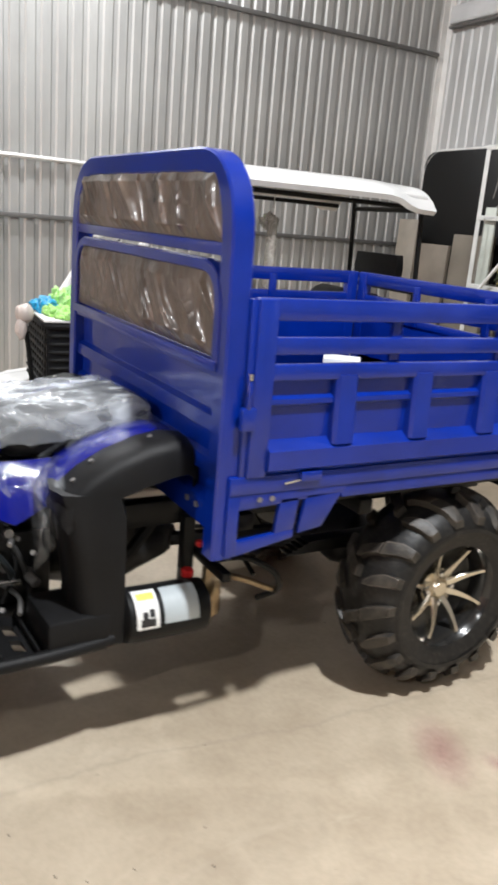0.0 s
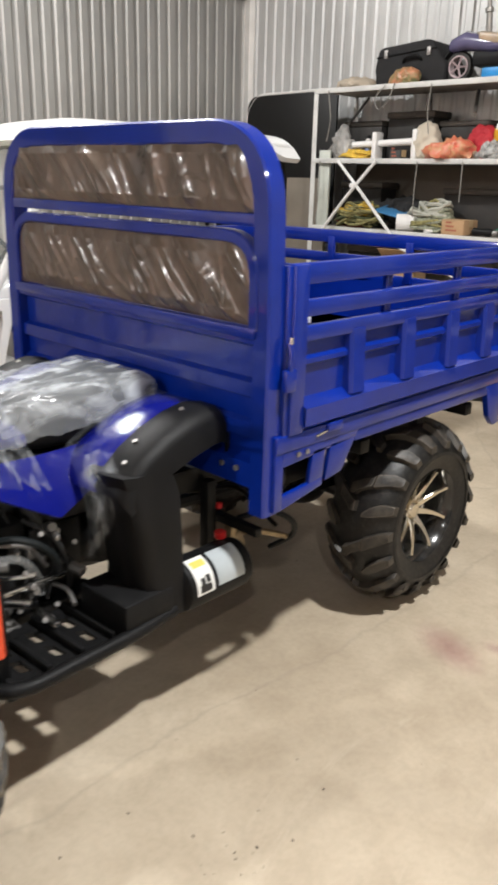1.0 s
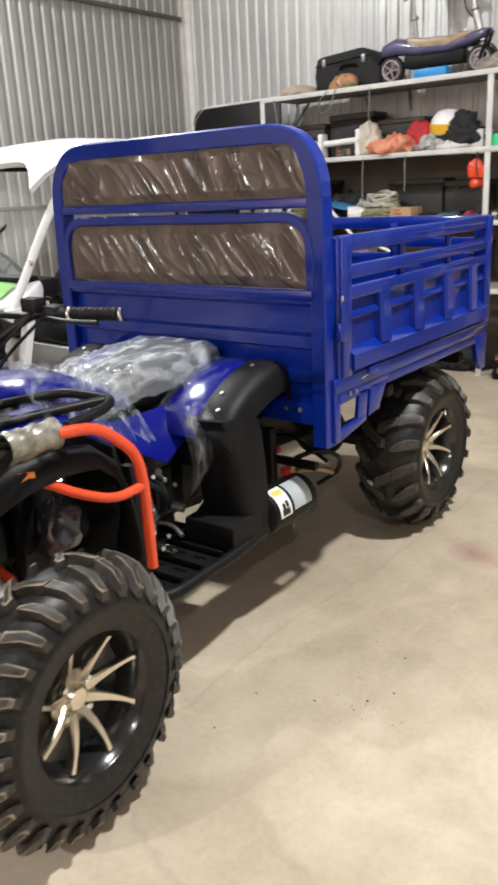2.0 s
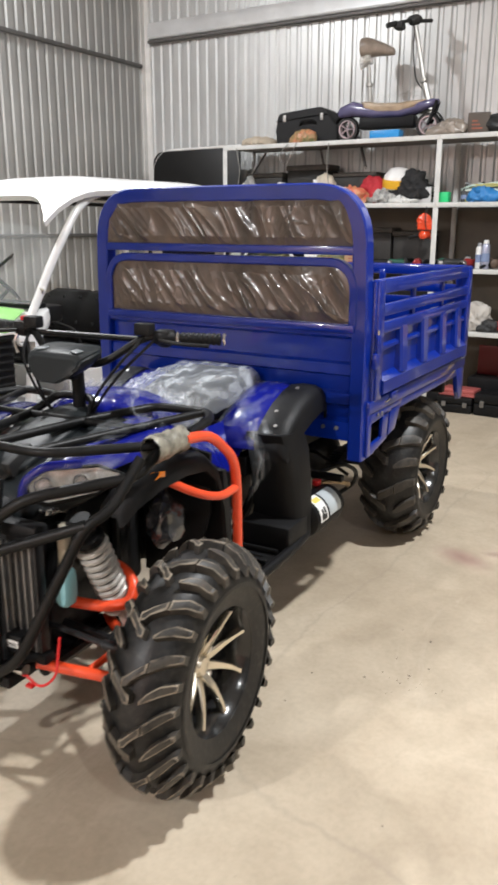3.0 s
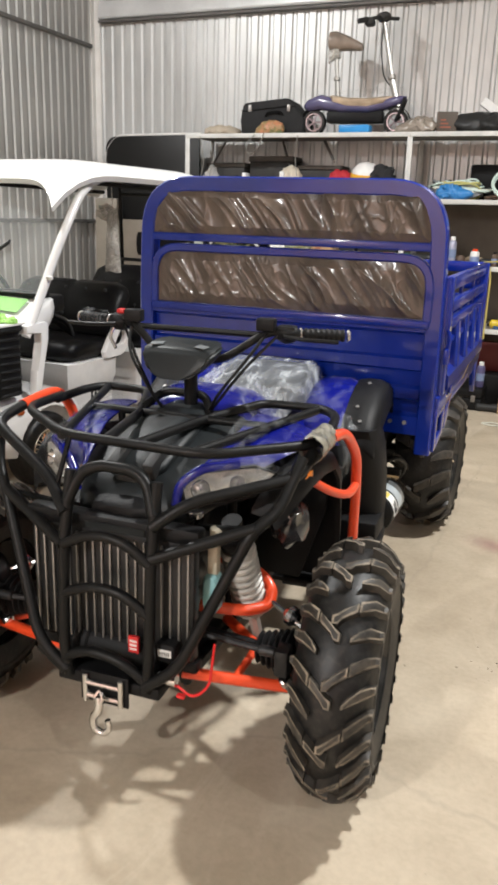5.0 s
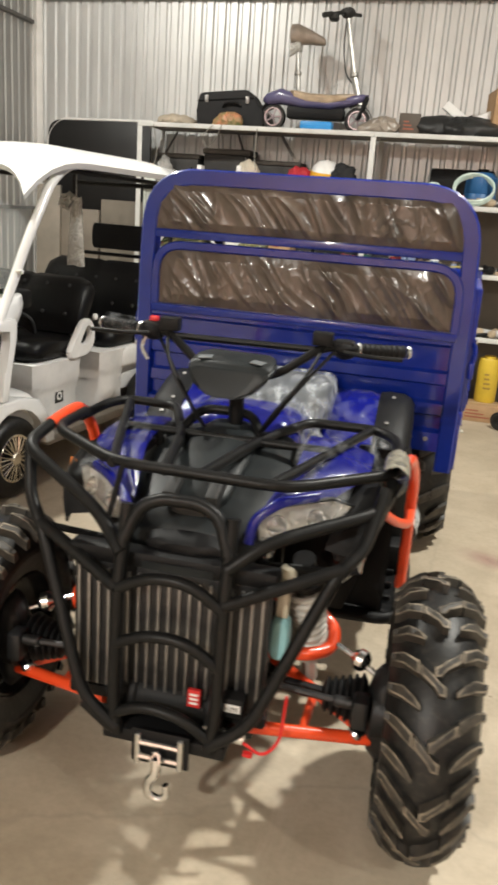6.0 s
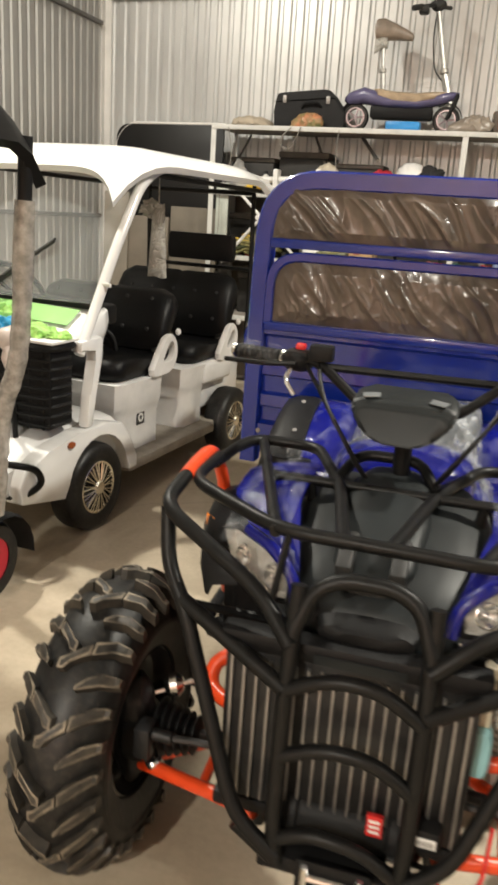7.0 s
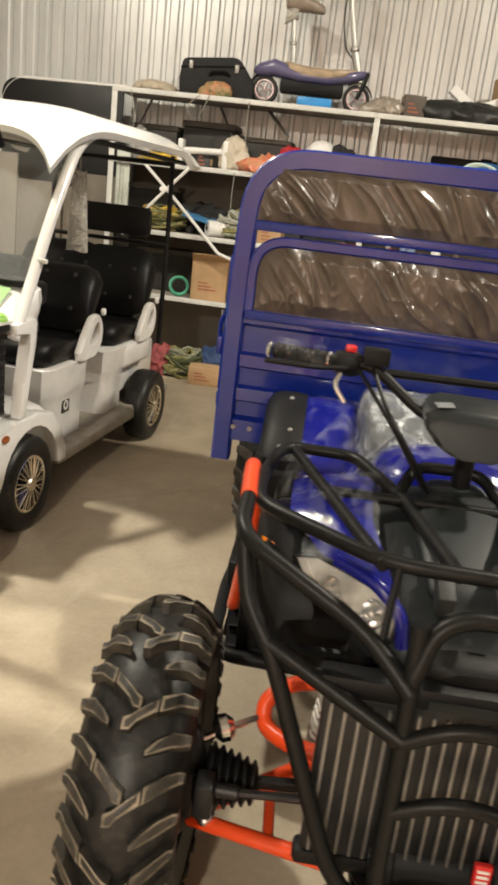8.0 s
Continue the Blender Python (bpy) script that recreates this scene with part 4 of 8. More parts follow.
# dark castings filling the bay under the seat
for nm, lo, hi, bv in (("air_box", (-0.14, -0.50, 0.56), (0.15, -0.22, 0.78), 0.04), ("crank_case", (-0.16, -0.78, 0.36), (0.145, -0.34, 0.56), 0.05), ("cylinder_block", (-0.10, -0.78, 0.56), (0.11, -0.60, 0.80), 0.02), ("battery_box", (-0.16, -0.24, 0.40), (0.17, -0.03, 0.62), 0.02), ("side_cover", (0.10, -0.98, 0.34), (0.16, -0.80, 0.74), 0.02)):
    b = B()
    box(b, lo, hi, bv)
    if nm == "cylinder_block":
        for k in range(8):
            box(b, (lo[0] - 0.02, lo[1] - 0.015, 0.58 + 0.026 * k), (hi[0] + 0.02, hi[1] + 0.015, 0.588 + 0.026 * k), 0.002)
    part(nm, b, M_ENGINE, truck, "dark cast housing in the engine bay")

# fittings beside the engine
rng = random.Random(17)
M_CLEARHOSE = glass_mat("clear_hose", (0.6, 0.61, 0.61), 0.16)
b = B()
tube(b, [(0.27, -0.74, 0.50), (0.30, -0.70, 0.60), (0.33, -0.60, 0.60), (0.33, -0.55, 0.52), (0.28, -0.52, 0.44)], 0.012, d=0.06, seg=10)
part("clear_hose", b, M_CLEARHOSE, truck, "clear plastic hose beside the engine")
b = B()
tube(b, [(0.22, -0.80, 0.50), (0.40, -0.62, 0.49)], 0.013, d=0, seg=12)
part("selector_shaft", b, M_CHROME, truck, "bright steel selector shaft")
for k in range(12):
    b = B()
    px, py, pz = rng.uniform(0.19, 0.30), rng.uniform(-0.74, -0.40), rng.uniform(0.40, 0.63)
    disc(b, (px, py, pz), (1, rng.uniform(-0.4, 0.4), rng.uniform(-0.3, 0.5)), rng.uniform(0.008, 0.018), rng.uniform(0.02, 0.05), 8, 0.002)
    part("bolt", b, M_STEEL, truck)
for k in range(4):
    b = B()
    y0 = -0.78 + 0.09 * k
    tube(b, [(0.20, y0, 0.74), (0.25, y0 + 0.03, 0.62), (0.23, y0 + 0.08, 0.50), (0.26, y0 + 0.02, 0.40)], 0.006, d=0.06, seg=6)
    part("wiring", b, M_INK, truck)

# brackets, hoses and bright fittings between the engine and the footboard
for nm, lo, hi, bv, mt in (("side_bracket", (0.185, -0.50, 0.36), (0.205, -0.33, 0.60), 0.006, M_ENGINE), ("side_bracket", (0.20, -0.80, 0.36), (0.22, -0.69, 0.70), 0.006, M_ENGINE), ("pedal_arm", (0.27, -0.56, 0.395), (0.41, -0.535, 0.412), 0.005, M_CHROME),
                           ("cable_clip", (0.25, -0.60, 0.57), (0.30, -0.585, 0.60), 0.004, M_STEEL), ("relay_box", (0.17, -0.62, 0.60), (0.25, -0.54, 0.66), 0.008, M_BLACK), ("linkage", (0.28, -0.66, 0.475), (0.30, -0.44, 0.49), 0.004, M_CHROME), ("lower_guard", (0.17, -0.72, 0.31), (0.25, -0.30, 0.37), 0.012, M_BLACK)):
    b = B()
    box(b, lo, hi, bv)
    part(nm, b, mt, truck)
for pts, r, mt in (([(0.24, -0.66, 0.62), (0.31, -0.60, 0.65), (0.34, -0.52, 0.60), (0.31, -0.47, 0.52), (0.25, -0.46, 0.46)], 0.011, M_GREYPL), ([(0.20, -0.52, 0.64), (0.27, -0.46, 0.60), (0.28, -0.42, 0.50), (0.24, -0.40, 0.40)], 0.009, M_INK),
                   ([(0.22, -0.70, 0.56), (0.33, -0.66, 0.55), (0.36, -0.58, 0.55)], 0.007, M_CHROME), ([(0.21, -0.48, 0.44), (0.30, -0.44, 0.43), (0.36, -0.46, 0.41)], 0.008, M_STEEL), ([(0.20, -0.76, 0.66), (0.29, -0.72, 0.60), (0.30, -0.70, 0.48), (0.26, -0.66, 0.40)], 0.010, M_INK)):
    b = B()
    tube(b, pts, r, d=0.05, seg=8)
    part("hose", b, mt, truck)
for x, y, z in ((0.30, -0.66, 0.645), (0.345, -0.60, 0.555), (0.30, -0.52, 0.63), (0.255, -0.44, 0.60), (0.33, -0.50, 0.415), (0.30, -0.60, 0.42), (0.36, -0.56, 0.40), (0.28, -0.40, 0.56)):
    b = B()
    disc(b, (x, y, z), (0.8, -0.4, 0.5), 0.009, 0.016, 6, 0.0015)
    part("bolt", b, M_STEEL, truck)

# air tank with two labels
b = B()
lathe(b, [(0.001, -0.145), (0.05, -0.14), (0.078, -0.125), (0.082, -0.10), (0.082, 0.10), (0.078, 0.125), (0.05, 0.14), (0.001, 0.145)], 32, pose(0.50, -0.075, 0.425, 0, 0, 90))
tank = part("air_tank", b, M_BLACK, truck, "black cylindrical air tank with labels")


def wrap_label(y0, y1, a0, a1, mt, name, label, lift=0.0835):
    q = B()
    sheet(q, lambda u, v: (0.50 + lift * math.sin(radians(a0 + (a1 - a0) * v)), y0 + (y1 - y0) * u, 0.425 + lift * math.cos(radians(a0 + (a1 - a0) * v))), 2, 10)
    return part(name, q, mt, tank, label)


wrap_label(-0.185, -0.115, 10, 95, M_LABEL, "label", "white warning label")
wrap_label(-0.100, 0.010, 10, 90, M_LABELGR, "label", "silver-grey label")
b = B()
for r0, (y0, y1, a0, a1) in enumerate([(-0.172, -0.128, 74, 90), (-0.166, -0.150, 60, 74), (-0.145, -0.130, 56, 72)]):
    g = sheet(b, lambda u, v: (0.50 + 0.0842 * math.sin(radians(a0 + (a1 - a0) * v)), y0 + (y1 - y0) * u, 0.425 + 0.0842 * math.cos(radians(a0 + (a1 - a0) * v))), 2, 4)
part("pictogram", b, M_INK, tank)
wrap_label(-0.176, -0.124, 20, 36, mat("yellow_print", (0.75, 0.6, 0.12), 0.5), "print_bar", "", 0.0842)
b = B()
disc(b, (0.46, 0.02, 0.50), (0, 0, 1), 0.02, 0.025, 14, 0.004)
part("cap", b, M_RED, tank, "red cap")
b = B()
disc(b, (0.37, 0.10, 0.55), (0, 0, 1), 0.012, 0.02, 10, 0.003)
part("cap", b, M_RED, tank, "small red cap")


# -- quad body; q() places front parts --
def q(name, b, mt, label="", parent=None, angle=38):
    bmesh.ops.transform(b, matrix=QR, verts=b.verts[:])
    return part(name, b, mt, parent or truck, label, angle)


# frame tubes and dark inner panels
b = B()
for sg in (1, -1):
    tube(b, [(sg * 0.19, -1.42, 0.30), (sg * 0.20, -0.9, 0.30), (sg * 0.20, -0.2, 0.34), (sg * 0.22, 0.0, 0.6)], 0.02, d=0.1)
    tube(b, [(sg * 0.17, -1.40, 0.32), (sg * 0.17, -1.30, 0.72), (sg * 0.13, -0.9, 0.86), (sg * 0.15, -0.2, 0.76), (sg * 0.2, 0.05, 0.7)], 0.018, d=0.1)
    tube(b, [(sg * 0.17, -1.02, 0.30), (sg * 0.17, -1.02, 0.84)], 0.016, d=0)
q("frame", b, M_TUBE, "black tubular frame")

for sg in (1, -1):
    # footboard with grip ridges and heel wall
    b = B()
    # an open tread plate: oval drain holes between raised ridges, a rolled outer rail
    sheet(b, lambda u, v: (sg * (0.25 + 0.27 * v), -0.81 + 0.53 * u, 0.366 + 0.006 * math.sin(u * 60)), 15, 9)
    b.faces.ensure_lookup_table()
    gone = [b.faces[i * 9 + j] for i in (2, 5, 8, 11) for j in (2, 3, 5, 6)]
    bmesh.ops.delete(b, geom=gone, context="FACES")
    thicken(b, 0.014)
    fb = q("footboard", b, M_BLACK, "black plastic footboard with drain holes")
    b = B()
    tube(b, [(sg * 0.30, -0.835, 0.375), (sg * 0.50, -0.825, 0.375), (sg * 0.54, -0.76, 0.378), (sg * 0.545, -0.42, 0.382), (sg * 0.53, -0.27, 0.385)], 0.020, d=0.07, seg=10)
    q("foot_rail", b, M_BLACK, parent=fb)
    for k in range(5):
        b = B()
        box(b, (sg * 0.385 - 0.12, -0.795 + 0.106 * k, 0.370), (sg * 0.385 + 0.12, -0.78 + 0.106 * k, 0.388), 0.004)
        q("grip_ridge", b, M_BLACK, parent=fb)
    # upright front edge of the mudguard behind the orange guard
    b = B()
    prism(b, [(-0.80, 0.37), (-0.775, 0.37), (-0.775, 0.62), (-0.81, 0.80), (-0.835, 0.80)], "x", sg * 0.44, sg * 0.475, 0.004)
    q("guard_edge", b, M_BLACK, parent=fb)
    # heel block at the foot of the leg shield
    b = B()
    box(b, (sg * 0.44 - 0.105, -0.46, 0.37), (sg * 0.44 + 0.105, -0.28, 0.475), 0.012)
    q("heel_block", b, M_BLACK, parent=fb)
    # rear leg shield, from the fender down to the footboard
    b = B()
    rr = []
    for z, v0, w0, u0, u1 in ((0.815, -0.40, 0.15, 0.33, 0.50), (0.74, -0.385, 0.15, 0.33, 0.52), (0.62, -0.37, 0.13, 0.34, 0.535), (0.50, -0.355, 0.115, 0.34, 0.54), (0.455, -0.355, 0.115, 0.335, 0.54), (0.37, -0.36, 0.12, 0.335, 0.54)):
        rr.append([(sg * u0, v0, z), (sg * (u0 + u1) / 2, v0 - 0.02, z), (sg * (u1 - 0.02), v0 - 0.005, z), (sg * u1, v0 + 0.03, z), (sg * u1, v0 + w0, z), (sg * (u1 - 0.05), v0 + w0 + 0.02, z), (sg * u0, v0 + w0, z)])
    loft(b, rr)
    q("leg_shield", b, M_BLACK, "black plastic leg shield", angle=50)
    # rear fender, blue, with black flare
    ARC = [(-0.415, 0.765), (-0.385, 0.81), (-0.33, 0.855), (-0.25, 0.897), (-0.16, 0.928), (-0.08, 0.942), (-0.03, 0.935), (-0.008, 0.905), (-0.002, 0.86)]
    b = B()
    rr = []
    for y, z in ARC:
        rr.append([(sg * u, y, z + dz) for u, dz in ((0.17, -0.035), (0.20, -0.010), (0.26, 0.006), (0.33, 0.006), (0.375, -0.004), (0.375, -0.014), (0.20, -0.022), (0.17, -0.045))])
    loft(b, rr)
    q("rear_fender", b, M_BLUE_PL, "glossy blue plastic rear fender partly under film", angle=60)
    b = B()
    rr = []
    for k, (y, z) in enumerate(ARC):
        d = 0.055 + 0.05 * math.sin(math.pi * k / 8)
        yy = y + 0.02 * (1 - k / 4)
        rr.append([(sg * 0.368, y, z + 0.004), (sg * 0.40, y, z + 0.010), (sg * 0.455, y, z + 0.008), (sg * 0.485, y, z - 0.006), (sg * 0.500, y + 0.2 * (yy - y), z - 0.03), (sg * 0.505, yy, z - d), (sg * 0.493, yy, z - d), (sg * 0.485, y, z - 0.035), (sg * 0.45, y, z - 0.012), (sg * 0.368, y, z - 0.010)])
    loft(b, rr)
    fl = q("fender_flare", b, M_BLACK, "black textured fender flare", angle=60)
    for y, z, u in ((-0.36, 0.840, 0.435), (-0.30, 0.882, 0.41), (-0.13, 0.943, 0.42)):
        b = B()
        disc(b, (sg * u, y, z - 0.002), (0, -0.5, 1), 0.008, 0.005, 10)
        q("screw", b, M_STEEL, parent=fl)
    # flank panel under the seat
    b = B()

    def flank(u, v):
        y = -0.78 + 0.70 * u
        zt = 0.845 - 0.015 * math.sin(u * math.pi) + 0.05 * max(0, 0.25 - u) / 0.25
        zb = 0.832 - 0.155 * max(0.0, 1 - abs(u - 0.43) / 0.40) - 0.02 * u
        z = zt + (zb - zt) * v
        x = 0.175 + 0.10 * v ** 0.8 + 0.02 * math.sin(u * 3.0)
        return (sg * x, y, z)

    sheet(b, flank, 30, 8, 0.006)
    q("flank_panel", b, M_BLUE_PL, "glossy blue plastic flank panel")

# seat, with wrap over its front
b = B()
rr = []
for y, w, zt, zb in ((-0.50, 0.085, 0.865, 0.835), (-0.485, 0.125, 0.900, 0.825), (-0.44, 0.155, 0.925, 0.82), (-0.32, 0.180, 0.945, 0.82), (-0.20, 0.190, 0.968, 0.82), (-0.08, 0.190, 0.985, 0.825), (-0.035, 0.184, 0.984, 0.83), (-0.018, 0.165, 0.972, 0.84)):
    rr.append(oval(y, 0, (zt + zb) / 2, w, (zt - zb) / 2, 7, 32))
loft(b, rr)
seat = q("seat", b, M_VINYL, "black vinyl saddle under clear film", angle=60)


def wrap_sheet(fn, nu, nv, amp, seed, fr=9.0):
    w = B()

    def f(u, v):
        p = Vector(fn(u, v))
        k = abs(noise.noise(p * fr + Vector((seed, 0, 0)))) + 0.5 * abs(noise.noise(p * fr * 2.7 + Vector((0, seed, 0))))
        return p + Vector((0.3, -0.3, 1)).normalized() * amp * k
    sheet(w, f, nu, nv)
    return w


def streaked(fn, nu, nv, amp, seed, mid, turns=14.0):
    """A film sheet whose folds run together at the point mid."""
    w = B()

    def f(u, v):
        p = Vector(fn(u, v))
        d = p - Vector(mid)
        a, r = math.atan2(d.x, d.y), math.hypot(d.x, d.y)
        k = max(0.0, 1 - 2.6 * abs(noise.noise((a * turns / 3, r * 3.0, seed)))) ** 1.6 + 0.6 * max(0.0, 1 - 3 * abs(noise.noise((a * turns, r * 5.0, seed + 3)))) ** 1.6
        k += 0.4 * abs(noise.noise(p * 34 + Vector((seed, 0, 0))))
        return p + Vector((0.2, -0.2, 1)).normalized() * amp * k * (1.3 - min(1.0, r * 1.6))
    sheet(w, f, nu, nv)
    return w


def over_seat(u, v):
    a = (v - 0.5) * 2.3
    y = -0.70 + 0.68 * u
    top = 0.968 + 0.034 * u - 0.05 * max(0, 0.35 - u) / 0.35 - 0.02 * max(0, u - 0.94) / 0.06
    return (0.203 * math.sin(a) / math.sin(1.15) * (0.72 + 0.28 * min(1, u * 2.2)), y, top - 0.115 * abs((v - 0.5) * 2) ** 11)


q("seat_film", streaked(over_seat, 90, 90, 0.013, 3.0, (0.06, -0.66, 0.95)), M_SEATFILM, "wrinkled clear wrapping film", seat, 70)
for sg in (1, -1):
    # bunched film hanging over the tank's flank
    q("film_drape", streaked(lambda u, v: (sg * (0.09 + 0.155 * math.sin(v * 1.5) + 0.02 * u), -0.90 + 0.36 * u + 0.10 * v * (u - 0.2), 1.04 - 0.09 * u - (0.27 + 0.05 * math.sin(9 * u)) * v ** 1.3), 50, 50, 0.030, 11.0, (sg * 0.12, -0.62, 1.0), 10), M_DRAPE, "wrinkled clear wrapping film", seat, 70)
    # strip of film hanging before the leg shield
    q("film_drape", wrap_sheet(lambda u, v: (sg * (0.335 + 0.05 * math.sin(v * 3) + 0.06 * u), -0.47 + 0.10 * u * (1 - 0.6 * v) + 0.03 * v, 0.86 - (0.34 - 0.10 * u) * v), 20, 36, 0.03, 5, 14), M_DRAPE, "wrinkled clear wrapping film", seat, 70)
    q("fender_film", wrap_sheet(lambda u, v: (sg * (0.20 + 0.17 * u), -0.40 + 0.34 * v, 0.812 + 0.138 * math.sin(v * 1.75 + 0.1)), 24, 36, 0.010, 6, 14), M_FILM, "clear film on the fender", seat, 70)
    q("fender_film", wrap_sheet(lambda u, v: (sg * (0.215 + 0.16 * v) * (1.0 if sg > 0 else 0.92), -1.33 + 0.34 * u, 0.924 + 0.078 * math.sin(min(1, u * 1.1) * 1.5) - 0.035 * v ** 2), 44, 36, 0.018, 16, 24), M_FILM, "clear film on the fender", seat, 70)

# tank cover and hood
b = B()
rr = []
for y, w, zt, zb in ((-0.96, 0.12, 0.97, 0.86), (-0.93, 0.165, 1.005, 0.85), (-0.82, 0.185, 1.03, 0.84), (-0.70, 0.18, 1.01, 0.83), (-0.58, 0.17, 0.955, 0.83), (-0.48, 0.15, 0.90, 0.82)):
    rr.append(oval(y, 0, (zt + zb) / 2, w, (zt - zb) / 2, 2.7, 22))
loft(b, rr)
q("tank_cover", b, M_BLUE_PL, "glossy blue plastic tank cover", angle=60)
q("tank_film", wrap_sheet(lambda u, v: (0.195 * math.sin((v - 0.5) * 2.6), -0.94 + 0.42 * u, 0.86 + (0.185 - 0.10 * max(0, u - 0.35)) * math.cos((v - 0.5) * 2.6) ** 0.6), 36, 30, 0.012, 9), M_FILM, "wrinkled clear wrapping film", None, 70)
b = B()
rr = []
for y, w, zt, zb in ((-1.40, 0.14, 0.80, 0.74), (-1.38, 0.165, 0.835, 0.72), (-1.30, 0.20, 0.875, 0.73), (-1.22, 0.235, 0.905, 0.74), (-1.08, 0.245, 0.945, 0.75), (-0.96, 0.215, 0.975, 0.78), (-0.88, 0.16, 0.99, 0.80)):
    rr.append(oval(y, 0, (zt + zb) / 2, w, (zt - zb) / 2, 3.2, 22))
loft(b, rr)
hood = q("hood", b, M_GREYPL, "dark grey plastic front cowl", angle=50)
b = B()
loft(b, [oval(y, -0.01, z, w, hh, 2.6, 18) for y, z, w, hh in ((-1.36, 0.86, 0.05, 0.012), (-1.30, 0.885, 0.085, 0.022), (-1.16, 0.93, 0.10, 0.026), (-1.02, 0.965, 0.095, 0.024), (-0.93, 0.985, 0.06, 0.012))])
q("hood_dome", b, M_GREYPL, parent=hood, angle=60)
for sg in (1, -1):
    b = B()
    box(b, (-0.017, -0.055, -0.03), (0.017, 0.055, 0.022), 0.006, pose(sg * 0.055 - 0.012, -1.305, 0.905, 22, 0, 0))
    q("vent", b, M_INK, "dark air slot", parent=hood)
b = B()
box(b, (-0.10, -1.415, 0.775), (0.10, -1.375, 0.80), 0.008)
q("vent", b, M_INK, "dark air slot", parent=hood)
b = B()
rr = [oval(y, 0, 0.79 + dz, w, h, 2.8, 18) for y, w, h, dz in ((-1.44, 0.06, 0.012, 0), (-1.43, 0.095, 0.022, 0), (-1.39, 0.11, 0.03, 0.0), (-1.36, 0.11, 0.03, 0))]
loft(b, rr)
q("nose_grille", b, M_BLACK, parent=hood)

for sg in (1, -1):
    NR = Matrix.Diagonal((1.0 if sg > 0 else 0.92, 1, 1, 1))

    def q2(name, b, *a, **k):
        bmesh.ops.transform(b, matrix=NR, verts=b.verts[:])
        return q(name, b, *a, **k)

    # front fender, blue, over the lamp
    b = B()

    def ffend(u, v):
        y = -1.375 + 0.43 * u
        x0, x1 = 0.165 + 0.055 * min(1, u * 2), 0.225 + 0.185 * min(1, (u * 1.7)) ** 0.8
        x = x0 + (x1 - x0) * v
        zc = 0.892 + 0.098 * math.sin(min(1, u * 1.1) * 1.5)
        return (sg * x, y + 0.06 * (1 - u) * v, zc - 0.045 * v ** 2 - 0.012 * (1 - v))

    sheet(b, ffend, 16, 10, 0.006)
    q2("front_fender", b, M_BLUE_PL, "glossy blue plastic front fender under film", angle=60)
    # headlamp: bright bowl, clear lens
    b = B()
    tri = [(sg * 0.178, -1.408, 0.828), (sg * 0.232, -1.395, 0.822), (sg * 0.345, -1.315, 0.848), (sg * 0.385, -1.25, 0.896), (sg * 0.335, -1.295, 0.924), (sg * 0.222, -1.388, 0.920), (sg * 0.172, -1.412, 0.878)]
    cen = Vector((sg * 0.26, -1.34, 0.868))
    back = [cen + (Vector(p) - cen) * 0.86 + Vector((-sg * 0.008, 0.022, -0.004)) for p in tri]
    front = [cen + (Vector(p) - cen) * 0.96 for p in tri]
    r0, r1 = ring(b, back), ring(b, front)
    skin(b, [r0, r1], caps=False)
    b.faces.new(r0)
    lampb = q2("headlamp", b, M_REFL, "angular headlamp with bright reflector")
    b = B()
    r1 = ring(b, tri)
    r2 = ring(b, [cen + (Vector(p) - cen) * 0.6 + Vector((sg * 0.012, -0.022, 0.006)) for p in tri])
    skin(b, [r1, r2], caps=False)
    b.faces.new(r2)
    q2("lens", b, M_LENS, "clear lens", parent=lampb)
    for cx, cy, cz, cr in ((0.215, -1.388, 0.870, 0.027), (0.300, -1.332, 0.880, 0.024)):
        b = B()
        ax = Vector((sg * 0.5, -0.82, 0.22)).normalized()
        c0 = Vector((sg * cx, cy, cz))
        rs = []
        for k, (rr, dd) in enumerate(((1.0, 0.010), (0.92, 0.012), (0.62, 0.0), (0.30, -0.006), (0.26, 0.006), (0.10, 0.010))):
            sx = ax.cross(Vector((0, 0, 1))).normalized()
            sz = sx.cross(ax)
            rs.append(ring(b, [c0 + ax * dd + (sx * math.cos(a * math.tau / 18) + sz * math.sin(a * math.tau / 18)) * cr * rr for a in range(18)]))
        skin(b, rs, caps=False)
        b.faces.new(rs[-1])
        q2("reflector_cup", b, M_CHROME, "bright lamp reflector cup", parent=lampb)
    b = B()
    pts = tri + [tri[0]]
    tube(b, pts, 0.006, d=0, seg=6)
    q2("bezel", b, M_BLACK, parent=lampb)
    b = B()
    tube(b, [(sg * 0.30, -1.325, 0.934), (sg * 0.222, -1.392, 0.932), (sg * 0.166, -1.416, 0.885), (sg * 0.158, -1.422, 0.828)], 0.014, d=0.03, seg=10)
    q2("lamp_surround", b, M_BLUE_PL, "blue plastic strip along the lamp", angle=60)
    # crumpled film over the lamp
    q2("lamp_film", wrap_sheet(lambda u, v: (sg * (0.180 + 0.19 * u), -1.437 + 0.13 * u ** 1.3 + 0.022 * v, 0.825 + 0.035 * u + (0.105 - 0.03 * u) * v), 40, 24, 0.016, 21, 22), M_FILM, "crumpled clear film over the lamp", lampb, 70)
    # black mudguard flare over the wheel
    b = B()
    rr = []
